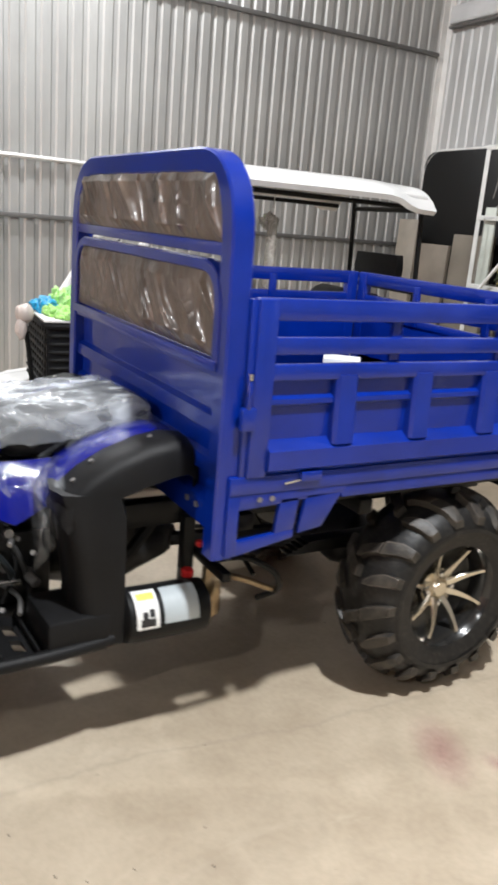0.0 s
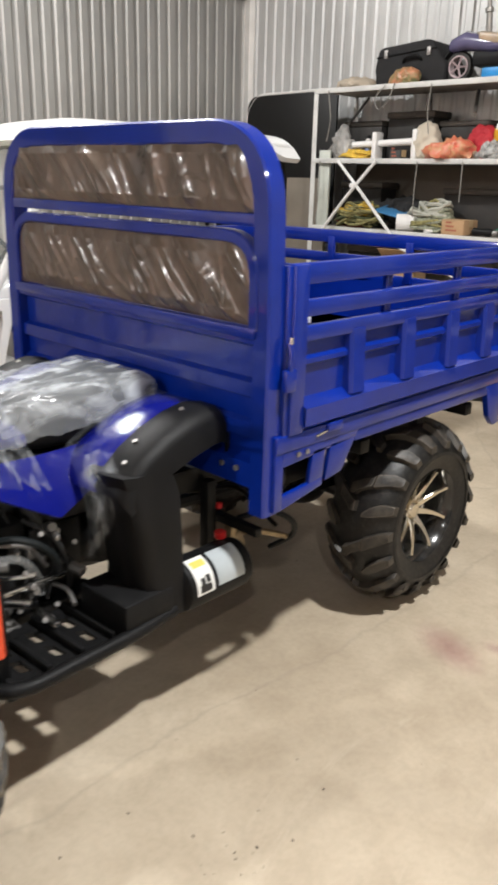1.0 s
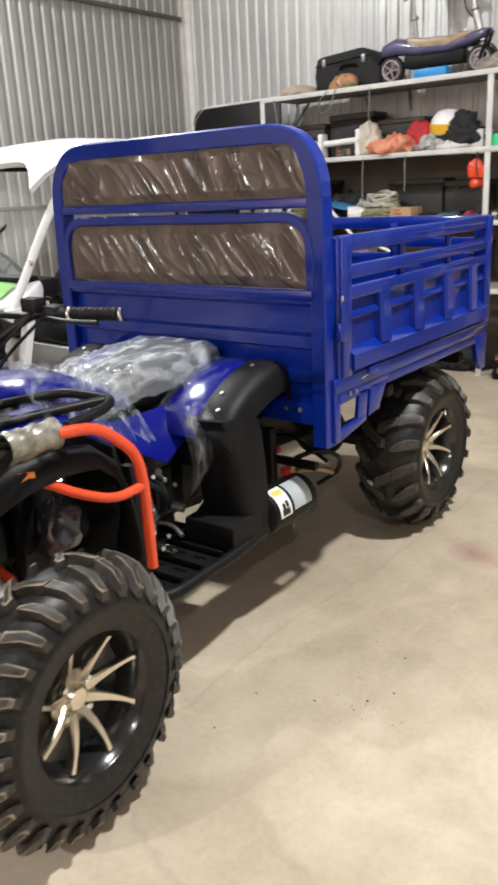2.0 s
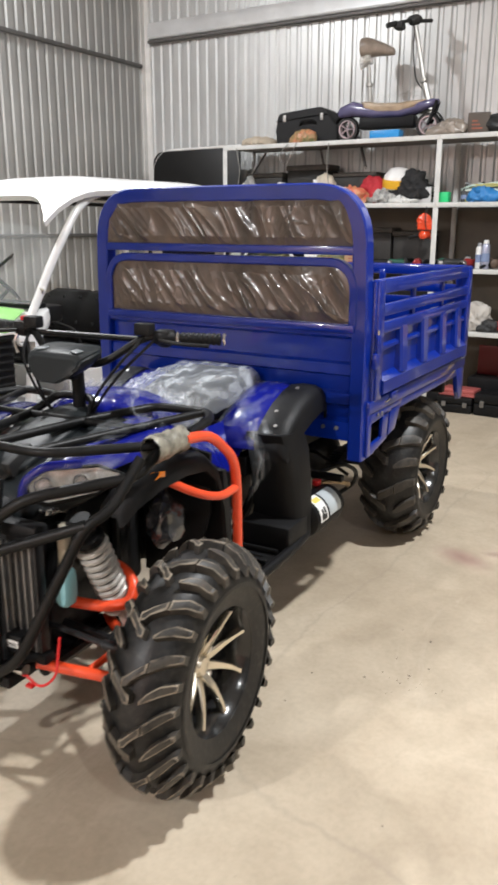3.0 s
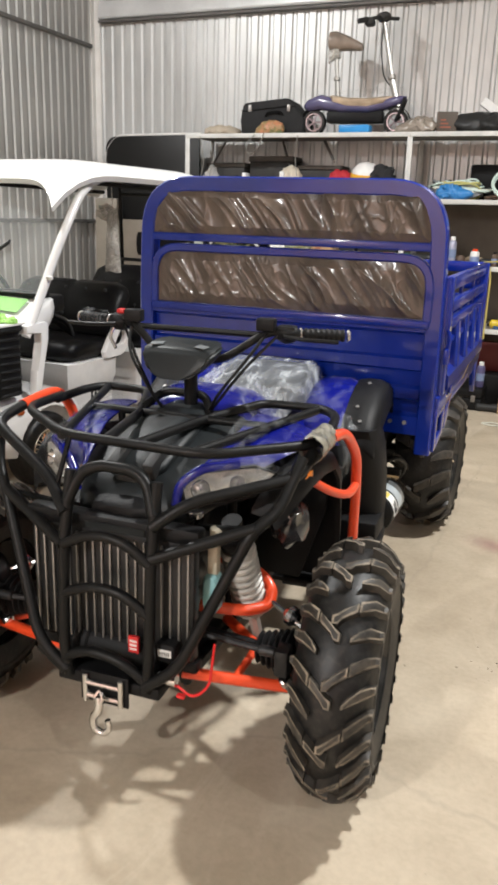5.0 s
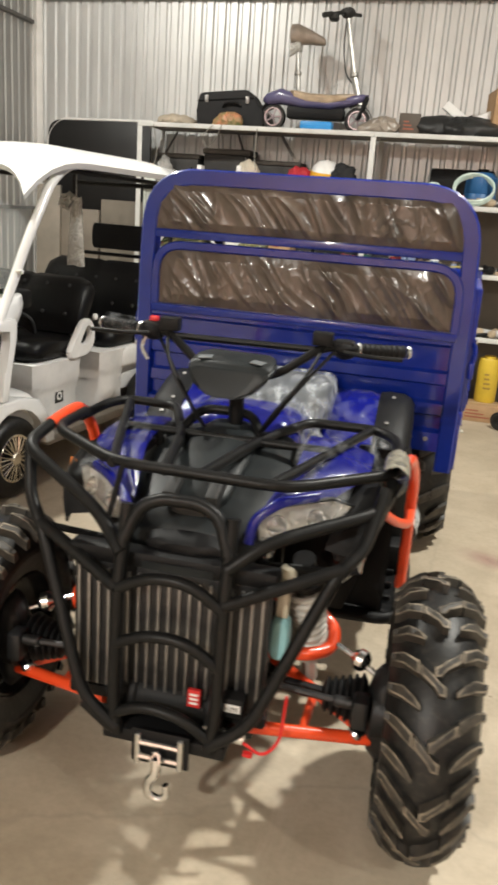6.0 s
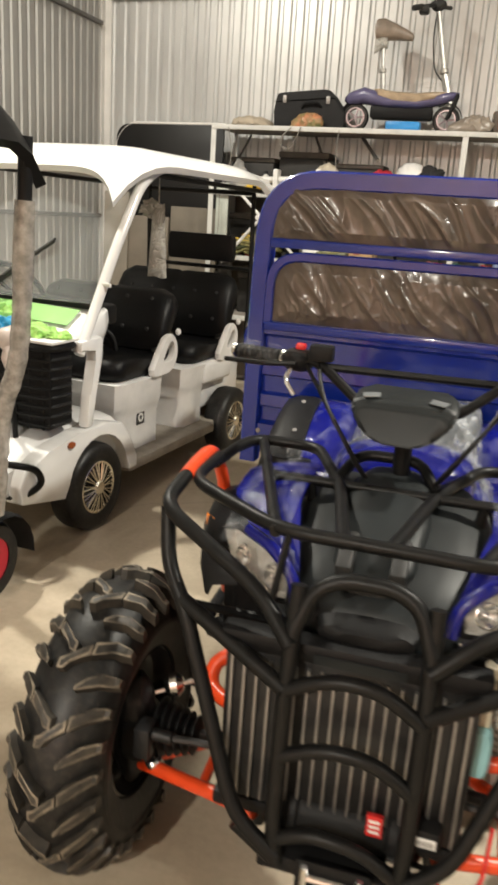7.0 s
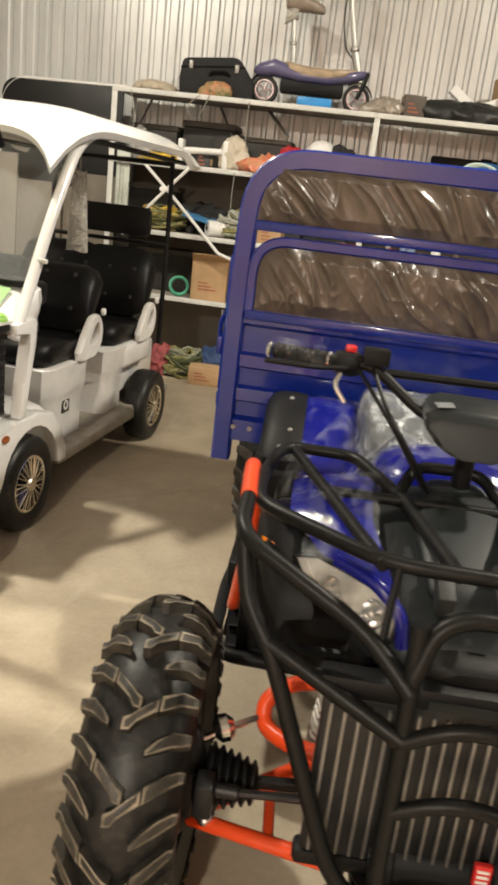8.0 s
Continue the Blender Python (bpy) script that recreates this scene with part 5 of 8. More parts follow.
    for y, z, u0, u1 in ((-1.29, 0.80, 0.33, 0.41), (-1.25, 0.85, 0.35, 0.44), (-1.17, 0.885, 0.37, 0.465), (-1.06, 0.90, 0.39, 0.48), (-0.95, 0.885, 0.39, 0.485), (-0.88, 0.83, 0.37, 0.485), (-0.84, 0.73, 0.33, 0.485), (-0.82, 0.60, 0.28, 0.485), (-0.80, 0.42, 0.26, 0.48)):
        rr.append([(sg * u0, y, z), (sg * (u0 + u1) / 2, y + 0.002, z + 0.012), (sg * (u1 - 0.012), y, z), (sg * u1, y, z - 0.02), (sg * u1, y - 0.004, z - 0.05), (sg * (u1 - 0.01), y - 0.008, z - 0.05), (sg * (u1 - 0.02), y - 0.006, z - 0.025), (sg * u0, y - 0.004, z - 0.015)])
    loft(b, rr)
    q2("mudguard", b, M_BLACK, "black plastic mudguard over the front wheel", angle=55)
    b = B()
    prism(b, [(sg * 0.17, 0.40), (sg * 0.36, 0.40), (sg * 0.44, 0.66), (sg * 0.44, 0.86), (sg * 0.17, 0.90)], "y", -0.86, -0.845, 0.003)
    q2("splash_panel", b, M_BLACK)
    b = B()
    loft(b, [[(sg * 0.418, -1.235, 0.832), (sg * 0.445, -1.21, 0.832), (sg * 0.445, -1.21, 0.855), (sg * 0.418, -1.235, 0.855)], [(sg * 0.435, -1.18, 0.86), (sg * 0.465, -1.155, 0.865), (sg * 0.465, -1.155, 0.888), (sg * 0.435, -1.18, 0.886)]])
    q2("turn_signal", b, M_AMBER, "amber turn signal")
    # orange side guard
    b = B()
    if sg > 0:
        tube(b, [(0.50, -1.10, 0.975), (0.515, -0.98, 0.965), (0.53, -0.86, 0.86), (0.53, -0.84, 0.76), (0.53, -0.835, 0.50)], 0.0165, d=0.07, seg=10)
        tube(b, [(0.44, -1.15, 0.865), (0.49, -1.04, 0.79), (0.53, -0.95, 0.752), (0.53, -0.845, 0.757)], 0.014, d=0.06, seg=10)
    else:
        # the other one runs along the rack rail, then drops behind the flare
        tube(b, [(-0.463, -1.212, 0.991), (-0.470, -1.10, 0.998), (-0.474, -0.985, 0.994), (-0.464, -0.915, 0.90), (-0.466, -0.87, 0.75), (-0.500, -0.70, 0.46)], 0.0175, d=0.06, seg=12)
    q("side_guard", b, M_ORANGE, "orange tubular side guard")

M_WRAP = mat("crumpled_packing_wrap", (0.34, 0.32, 0.26), rough=0.22, scale=26, bump=0.8, bscale=60, spec=0.9, col2=(0.10, 0.095, 0.075))
# film bandage on the rack corner
q("rack_wrap", wrap_sheet(lambda u, v: (0.478 + 0.034 * math.cos(v * 6.283), -1.245 + 0.16 * u, 0.968 + 0.040 * math.sin(v * 6.283)), 16, 28, 0.016, 4, 24), M_WRAP, "crumpled clear packing wrap round the rack corner", None, 70)

# front rack
RT = 0.0145
b = B()
tube(b, [(0.480, -1.02, 0.972), (0.478, -1.20, 0.978), (0.24, -1.41, 0.975), (-0.195, -1.406, 0.980), (-0.446, -1.215, 0.986), (-0.446, -1.02, 0.986)], RT, d=0.07, seg=10)
frack = q("front_rack", b, M_TUBE, "black tubular front carrier rack")
for sg in (1, -1):
    b = B()
    rx = 0.481 if sg > 0 else 0.446
    tube(b, [(sg * rx, -1.05, 0.978), (sg * (rx - 0.017), -0.89, 0.985), (sg * 0.40, -0.80, 0.982), (sg * 0.215 - 0.02, -0.80, 0.980), (sg * 0.11 - 0.02, -1.06, 0.974), (sg * 0.045 - 0.02, -1.405, 0.974)], RT, d=0.05, seg=10)
    q("rack_loop", b, M_TUBE, parent=frack)
    b = B()
    tube(b, [(sg * 0.39, -0.80, 0.981), (sg * 0.20, -1.405, 0.975)], 0.0135, d=0, seg=10)
    q("rack_bar", b, M_TUBE, parent=frack)
    b = B()
    tube(b, [(sg * 0.20, -1.06, 0.968), (sg * 0.19, -1.06, 0.86)], 0.012, d=0, seg=8)
    q("rack_foot", b, M_TUBE, parent=frack)
b = B()
tube(b, [(-0.315, -1.06, 0.973), (0.29, -1.06, 0.973)], 0.0125, d=0, seg=10)
q("rack_bar", b, M_TUBE, parent=frack)
b = B()
tube(b, [(-0.145, -1.03, 0.974), (-0.105, -0.945, 1.022), (0.045, -0.945, 1.022), (0.09, -1.02, 0.974)], 0.0135, d=0.04, seg=10)
q("rack_hump", b, M_TUBE, parent=frack)
b = B()
tube(b, [(-0.172, -1.408, 0.974), (-0.186, -1.455, 0.855)], 0.0075, d=0, seg=8)
q("rack_stay", b, M_TUBE, parent=frack)

# bull bar
BT = 0.0165
b = B()
tube(b, [(-0.13, -1.50, 0.82), (-0.10, -1.475, 0.90), (-0.05, -1.465, 0.925), (0.05, -1.465, 0.925), (0.10, -1.475, 0.90), (0.13, -1.50, 0.82)], BT, d=0.05, seg=10)
bull = q("bull_bar", b, M_TUBE, "black tubular bull bar")
for sg in (1, -1):
    b = B()
    tube(b, [(sg * 0.13, -1.475, 0.905), (sg * 0.132, -1.52, 0.70), (sg * 0.132, -1.535, 0.40), (sg * 0.12, -1.53, 0.31)], BT, d=0.05, seg=10)
    q("bar", b, M_TUBE, parent=bull)
    b = B()
    if sg > 0:
        tube(b, [(0.474, -1.20, 0.958), (0.464, -1.29, 0.908), (0.22, -1.475, 0.862), (0.13, -1.512, 0.79)], BT, d=0.07, seg=10)
    else:
        tube(b, [(-0.463, -1.208, 0.991), (-0.463, -1.350, 0.970), (-0.212, -1.450, 0.862), (-0.13, -1.512, 0.79)], BT, d=0.06, seg=12)
    q("bar", b, M_TUBE, parent=bull)
    b = B()
    top3 = [(0.462, -1.265, 0.955), (0.43, -1.37, 0.83)] if sg > 0 else [(-0.455, -1.338, 0.962), (-0.432, -1.385, 0.85)]
    tube(b, top3 + [(sg * 0.38, -1.425, 0.79), (sg * 0.215, -1.535, 0.40), (sg * 0.12, -1.54, 0.33)], BT, d=0.06, seg=10)
    q("bar", b, M_TUBE, parent=bull)
    b = B()
    tube(b, [(sg * 0.385, -1.42, 0.795), (sg * 0.132, -1.525, 0.705)], BT, d=0, seg=10)
    q("bar", b, M_TUBE, parent=bull)
b = B()
tube(b, [(-0.132, -1.525, 0.705), (-0.05, -1.53, 0.75), (0.05, -1.53, 0.75), (0.132, -1.525, 0.69)], BT * 0.9, d=0.05, seg=10)
q("bar", b, M_TUBE, parent=bull)
b = B()
tube(b, [(-0.132, -1.53, 0.56), (-0.05, -1.535, 0.60), (0.05, -1.535, 0.60), (0.132, -1.53, 0.54)], BT * 0.9, d=0.05, seg=10)
q("bar", b, M_TUBE, parent=bull)
b = B()
tube(b, [(-0.132, -1.535, 0.365), (-0.06, -1.54, 0.405), (0.05, -1.54, 0.395), (0.132, -1.535, 0.335)], BT * 0.9, d=0.05, seg=10)
q("bar", b, M_TUBE, parent=bull)
b = B()
tube(b, [(-0.21, -1.535, 0.385), (-0.13, -1.535, 0.325)], BT, d=0, seg=10)
q("bar", b, M_TUBE, parent=bull)
for sg in (1, -1):
    b = B()
    tube(b, [(sg * 0.13, -1.53, 0.36), (sg * 0.17, -1.40, 0.33)], 0.012, d=0)
    q("bar", b, M_TUBE, parent=bull)
    b = B()
    tube(b, [(sg * 0.38, -1.42, 0.79), (sg * 0.17, -1.30, 0.72)], 0.010, d=0)
    q("bar", b, M_TUBE, parent=bull)


# radiator: core with upright tubes, header and side tanks
b = B()
box(b, (-0.270, -1.462, 0.385), (0.232, -1.425, 0.735), 0.004)
rad = q("radiator", b, M_ENGINE, "dark radiator with pale upright tubes")
b = B()
box(b, (-0.285, -1.472, 0.735), (0.248, -1.415, 0.78), 0.012)
q("header_tank", b, M_BLACK, parent=rad)
b = B()
box(b, (-0.283, -1.467, 0.35), (0.244, -1.42, 0.385), 0.01)
q("lower_tank", b, M_BLACK, parent=rad)
fin = None
for k in range(19):
    x = -0.255 + 0.0262 * k
    if fin is None:
        b = B()
        box(b, (-0.003, -0.006, 0.0), (0.003, 0.006, 0.33), 0.001)
        fin = finish("radiator_tube", b, M_FIN)
    f = new("radiator_tube", fin)
    f.parent = rad
    f.matrix_basis = QR @ pose(x, -1.464, 0.392)
b = B()
box(b, (-0.09, -1.475, 0.742), (0.09, -1.4725, 0.762))
q("name_bar", b, M_GREYPL, parent=rad)
b = B()
loft(b, [oval(-1.388, 0.247, 0.560, 0.019, 0.052, 3.0, 16), oval(-1.378, 0.247, 0.560, 0.025, 0.060, 3.5, 16), oval(-1.345, 0.247, 0.560, 0.025, 0.060, 3.5, 16), oval(-1.335, 0.247, 0.560, 0.019, 0.052, 3.0, 16)])
bot = q("coolant_bottle", b, M_CYAN, "pale cyan coolant bottle")
b = B()
box(b, (0.231, -1.375, 0.612), (0.263, -1.340, 0.722), 0.010)
disc(b, (0.254, -1.357, 0.725), (0, 0, 1), 0.02, 0.03, 14, 0.004)
q("bottle_neck", b, plain("cream_plastic", (0.62, 0.57, 0.45), 0.5), "cream bottle neck", bot)
b = B()
disc(b, (0.19, -1.36, 0.775), (0, 0, 1), 0.024, 0.02, 16, 0.004)
tube(b, [(0.19, -1.36, 0.78), (0.18, -1.30, 0.77), (0.15, -1.2, 0.72)], 0.012, d=0.04)
q("radiator_cap", b, M_CHROME, parent=rad)

# winch with hook and fairlead
b = B()
tube(b, [(-0.14, -1.43, 0.37), (0.14, -1.43, 0.37)], 0.055, d=0, seg=18)
box(b, (-0.16, -1.53, 0.285), (0.16, -1.37, 0.322), 0.006)
for sg in (1, -1):
    disc(b, (sg * 0.09, -1.43, 0.37), (sg, 0, 0), 0.064, 0.03, 18, 0.006)
winch = q("winch", b, M_BLACK, "black electric winch under the bull bar")
b = B()
for sg in (1, -1):
    disc(b, (sg * 0.055, -1.555, 0.255), (0, 0, 1), 0.009, 0.085, 10, 0.002)
for z in (0.275, 0.315):
    tube(b, [(-0.055, -1.555, z), (0.055, -1.555, z)], 0.008, d=0)
q("fairlead", b, M_CHROME, "bright roller fairlead", winch)
b = B()
box(b, (-0.075, -1.548, 0.25), (0.075, -1.54, 0.345), 0.004)
q("fairlead_plate", b, M_BLACK, "", winch)
b = B()
tube(b, [(0.0, -1.575, 0.29), (0.005, -1.585, 0.255), (-0.018, -1.585, 0.225), (-0.012, -1.585, 0.19), (0.02, -1.585, 0.182), (0.036, -1.585, 0.205), (0.03, -1.585, 0.23)], lambda t: 0.0135 - 0.005 * t, d=0.02, seg=10)
tube(b, [(-0.012, -1.58, 0.29), (0.0, -1.588, 0.265), (0.014, -1.58, 0.29), (0.0, -1.57, 0.31), (-0.012, -1.58, 0.29)], 0.005, d=0.01, seg=6)
q("winch_hook", b, M_CHROME, "bright steel hook", winch)
b = B()
box(b, (0.05, -1.498, 0.400), (0.082, -1.486, 0.448), 0.001)
q("label", b, M_RED, "red label", winch)
b = B()
box(b, (0.135, -1.508, 0.395), (0.196, -1.44, 0.452), 0.010)
q("control_box", b, M_BLACK, "", winch)
b = B()
box(b, (0.147, -1.5105, 0.416), (0.187, -1.507, 0.437), 0.0008)
q("label", b, M_LABEL, "white label", winch)
b = B()
for k in range(6):
    box(b, (0.151 + 0.0055 * k, -1.5115, 0.420), (0.1535 + 0.0055 * k, -1.5102, 0.432))
q("print_bar", b, M_INK, "", winch)
b = B()
for k in range(3):
    box(b, (0.055, -1.4995, 0.409 + 0.012 * k), (0.077, -1.4975, 0.415 + 0.012 * k))
q("print_bar", b, M_LABEL, "", winch)
b = B()
tube(b, [(0.20, -1.50, 0.33), (0.25, -1.50, 0.30), (0.285, -1.47, 0.33), (0.29, -1.45, 0.45)], 0.004, d=0.03)
box(b, (0.20, -1.508, 0.294), (0.225, -1.492, 0.306), 0.004)
q("winch_strap", b, M_RED, "red strap end", winch)
b = B()
tube(b, [(0.10, -1.50, 0.345), (0.2, -1.50, 0.345)], 0.018, d=0, seg=14)
q("winch_motor", b, M_CHROME, "", winch)

# front suspension
for sg in (1, -1):
    b = B()
    tube(b, [(sg * 0.19, -1.44, 0.335), (sg * 0.50, -1.335, 0.295)], 0.017, d=0, seg=10)
    tube(b, [(sg * 0.20, -1.12, 0.345), (sg * 0.49, -1.315, 0.298)], 0.017, d=0, seg=10)
    tube(b, [(sg * 0.33, -1.38, 0.317), (sg * 0.335, -1.23, 0.322)], 0.012, d=0, seg=8)
    q("lower_arm", b, M_ORANGE, "orange lower suspension arm")
    b = B()
    tube(b, [(sg * 0.19, -1.32, 0.485), (sg * 0.32, -1.28, 0.475), (sg * 0.37, -1.23, 0.475), (sg * 0.375, -1.20, 0.515), (sg * 0.325, -1.17, 0.548), (sg * 0.19, -1.14, 0.56)], 0.018, d=0.045, seg=10)
    q("upper_arm", b, M_ORANGE, "orange upper suspension arm")
    b = B()
    lump(b, (sg * 0.53, -1.31, 0.37), (0.055, 0.06, 0.15), 0.15, 3, flat=False)
    disc(b, (sg * 0.49, -1.31, 0.37), (sg, 0, 0), 0.075, 0.05, 18, 0.008)
    box(b, (sg * 0.47 - 0.02, -1.42, 0.37), (sg * 0.47 + 0.02, -1.36, 0.45), 0.008)
    kn = q("steering_knuckle", b, M_ENGINE, "dark cast steering knuckle")
    b = B()
    disc(b, (sg * 0.46, -1.335, 0.285), (sg * 0.2, -0.3, 1), 0.022, 0.045, 14, 0.005)
    q("ball_joint", b, M_CHROME, "bright ball joint", parent=kn)
    b = B()
    tube(b, [(sg * 0.372, -1.222, 0.492), (sg * 0.43, -1.25, 0.478), (sg * 0.51, -1.29, 0.45)], 0.008, d=0.01, seg=8)
    disc(b, (sg * 0.432, -1.252, 0.479), (sg * 0.9, -0.3, -0.2), 0.030, 0.045, 16, 0.014)
    q("ball_joint", b, M_CHROME, "bright ball joint", parent=kn)
    b = B()
    tube(b, [(sg * 0.18, -1.30, 0.40), (sg * 0.50, -1.31, 0.38)], 0.014, d=0)
    lathe(b, [(0.02, 0.0)] + [p for k in range(6) for p in ((0.030 + 0.005 * k, 0.002 + 0.018 * k), (0.046 + 0.005 * k, 0.009 + 0.018 * k), (0.046 + 0.005 * k, 0.013 + 0.018 * k))] + [(0.05, 0.115), (0.02, 0.118)], 20, Matrix.Translation((sg * 0.365, -1.305, 0.384)) @ Vector((sg, 0, 0)).to_track_quat("X", "Z").to_matrix().to_4x4())
    q("drive_shaft", b, M_BLACK, "black ribbed shaft boot")
    b = B()
    tube(b, [(sg * 0.10, -1.38, 0.44), (sg * 0.48, -1.40, 0.43)], 0.009, d=0)
    disc(b, (sg * 0.40, -1.397, 0.432), (sg, 0, 0), 0.015, 0.05, 12, 0.004)
    q("tie_rod", b, M_ENGINE, "dark steering tie rod")
    b = B()
    inset = 0.0 if sg > 0 else 0.085
    p0, p1 = Vector((sg * (0.315 - inset), -1.15, 0.33)), Vector((sg * (0.285 - inset), -1.33, 0.77))
    ax = (p1 - p0).normalized()
    tube(b, [p0, p0 + ax * 0.42], 0.018, d=0)
    e1 = ax.orthogonal().normalized()
    e2 = ax.cross(e1)
    pts = [p0 + ax * (0.14 + 0.235 * k / 100) + (e1 * math.cos(k * 0.571) + e2 * math.sin(k * 0.571)) * 0.043 for k in range(101)]
    tube(b, pts, 0.0105, d=0, seg=7)
    disc(b, p0 + ax * 0.12, ax, 0.05, 0.015, 16, 0.003)
    shock = q("shock_absorber", b, mat("pale_spring_steel", (0.46, 0.44, 0.40), 0.45, 0.2), "pale grey coil spring shock absorber")
    b = B()
    disc(b, p0 + ax * 0.385, ax, 0.048, 0.03, 16, 0.006)
    tube(b, [p0 + ax * 0.38, p0 + ax * 0.475], 0.030, d=0, seg=14)
    q("upper_mount", b, M_BLACK, "black upper mount", parent=shock)
b = B()
lump(b, (0.36, -1.0, 0.66), (0.06, 0.07, 0.08), 0.3, 12, 4, flat=False)
tube(b, [(0.36, -1.0, 0.72), (0.30, -0.95, 0.80), (0.2, -0.9, 0.8)], 0.02, d=0.04)
q("horn", b, mat("film_wrapped_horn", (0.03, 0.03, 0.032), rough=0.15, var=0.5, scale=14, bump=1.0, bscale=22, spec=0.9, coat=0.6), "dark air box wrapped in crumpled film")
b = B()
box(b, (-0.17, -1.38, 0.26), (0.17, -1.05, 0.30), 0.01)
box(b, (-0.14, -1.36, 0.30), (0.14, -1.0, 0.48), 0.04)
lump(b, (0.0, -1.2, 0.55), (0.16, 0.16, 0.12), 0.25, 4, 4, flat=False)
box(b, (-0.15, -1.34, 0.48), (0.15, -0.9, 0.74), 0.05)
q("front_gearbox", b, M_ENGINE)

# steering: stem, bars, grips, switches, gauge
HB = QR @ pose(0.0, -0.988, 0, 0, 0, 2)


def h(name, b, mt, label="", parent=None):
    bmesh.ops.transform(b, matrix=HB, verts=b.verts[:])
    return part(name, b, mt, parent or truck, label)


b = B()
tube(b, [(0, 0.03, 0.90), (0, 0.02, 1.14)], 0.022, d=0, seg=12)
tube(b, [(-0.36, 0.134, 1.228), (-0.235, 0.088, 1.236), (-0.10, 0.02, 1.14), (0.10, 0.02, 1.14), (0.235, 0.088, 1.236), (0.36, 0.134, 1.228)], 0.0125, d=0.05, seg=10)
tube(b, [(-0.215, 0.080, 1.222), (0.215, 0.080, 1.222)], 0.010, d=0, seg=8)
bars = h("handlebar", b, M_TUBE, "black handlebar with crossbar")
for sg in (1, -1):
    a, c = Vector((sg * 0.335, 0.125, 1.228)), Vector((sg * 0.465, 0.172, 1.226))
    d = (c - a).normalized()
    b = B()
    rib = []
    for k in range(8):
        rib += [(0.0172, 0.004 + 0.0165 * k), (0.0196, 0.007 + 0.0165 * k), (0.0196, 0.013 + 0.0165 * k), (0.0172, 0.016 + 0.0165 * k)]
    lathe(b, rib, 14, Matrix.Translation(a) @ d.to_track_quat("X", "Z").to_matrix().to_4x4())
    h("grip", b, M_BLACK, "black ribbed rubber grip", bars)
    for p_end, r_end in ((c, 0.0195), (a - d * 0.012, 0.021)):
        b = B()
        disc(b, p_end, d, r_end, 0.010, 14, 0.003)
        h("grip_ring", b, M_CHROME, "bright ring on the grip", bars)
    b = B()
    lump(b, a - d * 0.05 + Vector((0, 0, 0.0)), (0.042, 0.034, 0.030), 0.12, 3 + sg, flat=False)
    box(b, (-0.03, -0.025, -0.02), (0.03, 0.025, 0.025), 0.008, Matrix.Translation(a - d * 0.05))
    box(b, (-0.03, -0.02, 0.005), (0.03, 0.02, 0.045), 0.006, Matrix.Translation(a - d * 0.115))
    h("switch_block", b, M_BLACK, "", bars)
    b = B()
    tube(b, [a - d * 0.05 + Vector((0, -0.035, -0.005)), a + d * 0.03 + Vector((0, -0.065, -0.01)), c + Vector((sg * (0.012 if sg < 0 else -0.01), -0.075, -0.012))], 0.0065, d=0.03)
    h("brake_lever", b, M_TUBE, "", bars)
    b = B()
    tube(b, [a - d * 0.11 + Vector((0, -0.01, 0)), Vector((sg * 0.20, -0.02, 1.16)), Vector((sg * 0.11, -0.05, 1.04)), Vector((sg * 0.05, 0.0, 0.93))], 0.005, d=0.08)
    tube(b, [a - d * 0.07 + Vector((0, -0.01, 0)), Vector((sg * 0.17, 0.0, 1.11)), Vector((sg * 0.09, -0.03, 0.99)), Vector((sg * 0.02, 0.02, 0.93))], 0.005, d=0.08)
    h("cable", b, M_TUBE, "", bars)
b = B()
box(b, (-0.297, 0.098, 1.254), (-0.272, 0.123, 1.270), 0.004)
h("kill_switch", b, M_RED, "red switch", bars)
b = B()
tube(b, [(-0.30, 0.09, 1.215), (-0.315, 0.08, 1.18), (-0.285, 0.065, 1.145)], 0.006, d=0.03)
h("choke_lever", b, M_CHROME, "", bars)
POD = pose(-0.008, -0.062, 1.135, 0, 0, -6)
SHIELD = [(-0.122, 0.040), (-0.104, 0.054), (0.104, 0.054), (0.122, 0.040), (0.118, 0.018), (0.088, -0.016), (0.045, -0.036), (-0.045, -0.036), (-0.088, -0.016), (-0.118, 0.018)]
b = B()
rr = []
for y, k, dz in ((-0.045, 0.80, -0.012), (-0.038, 0.93, -0.006), (-0.02, 1.0, 0.0), (0.04, 1.0, 0.012), (0.085, 0.86, 0.02), (0.10, 0.6, 0.02)):
    rr.append([(px * k, y + 0.35 * pz, pz * k + dz) for px, pz in SHIELD])
loft(b, rr, POD)
bmesh.ops.bevel(b, geom=[e for e in b.edges if e.calc_face_angle(0) > 0.5], offset=0.006, segments=2, affect="EDGES")
gauge = h("instrument_pod", b, M_GREYPL, "dark grey shield-shaped instrument pod", bars)
# pale pads imitate the highlights along the pod's top edge
for sg in (1, -1):
    b = B()
    prism(b, [(sg * 0.055, 0.01), (sg * 0.092, -0.002), (sg * 0.100, 0.024), (sg * 0.06, 0.038)], "z", 0.0, 0.003, 0.001, m=POD @ pose(0, -0.01, 0.0545, 8, 0, 0))
    h("pod_bezel", b, plain("pale_glint_grey", (0.16, 0.175, 0.185), 0.35), "pale grey pad imitating a highlight on the pod", gauge)
h("grip_film", wrap_sheet(lambda u, v: (-0.34 - 0.12 * u, 0.127 + 0.045 * u + 0.028 * math.cos(v * 6.283), 1.228 + 0.026 * math.sin(v * 6.283)), 20, 24, 0.014, 8, 22), M_FILM, "clear film round the grip", bars)
b = B()
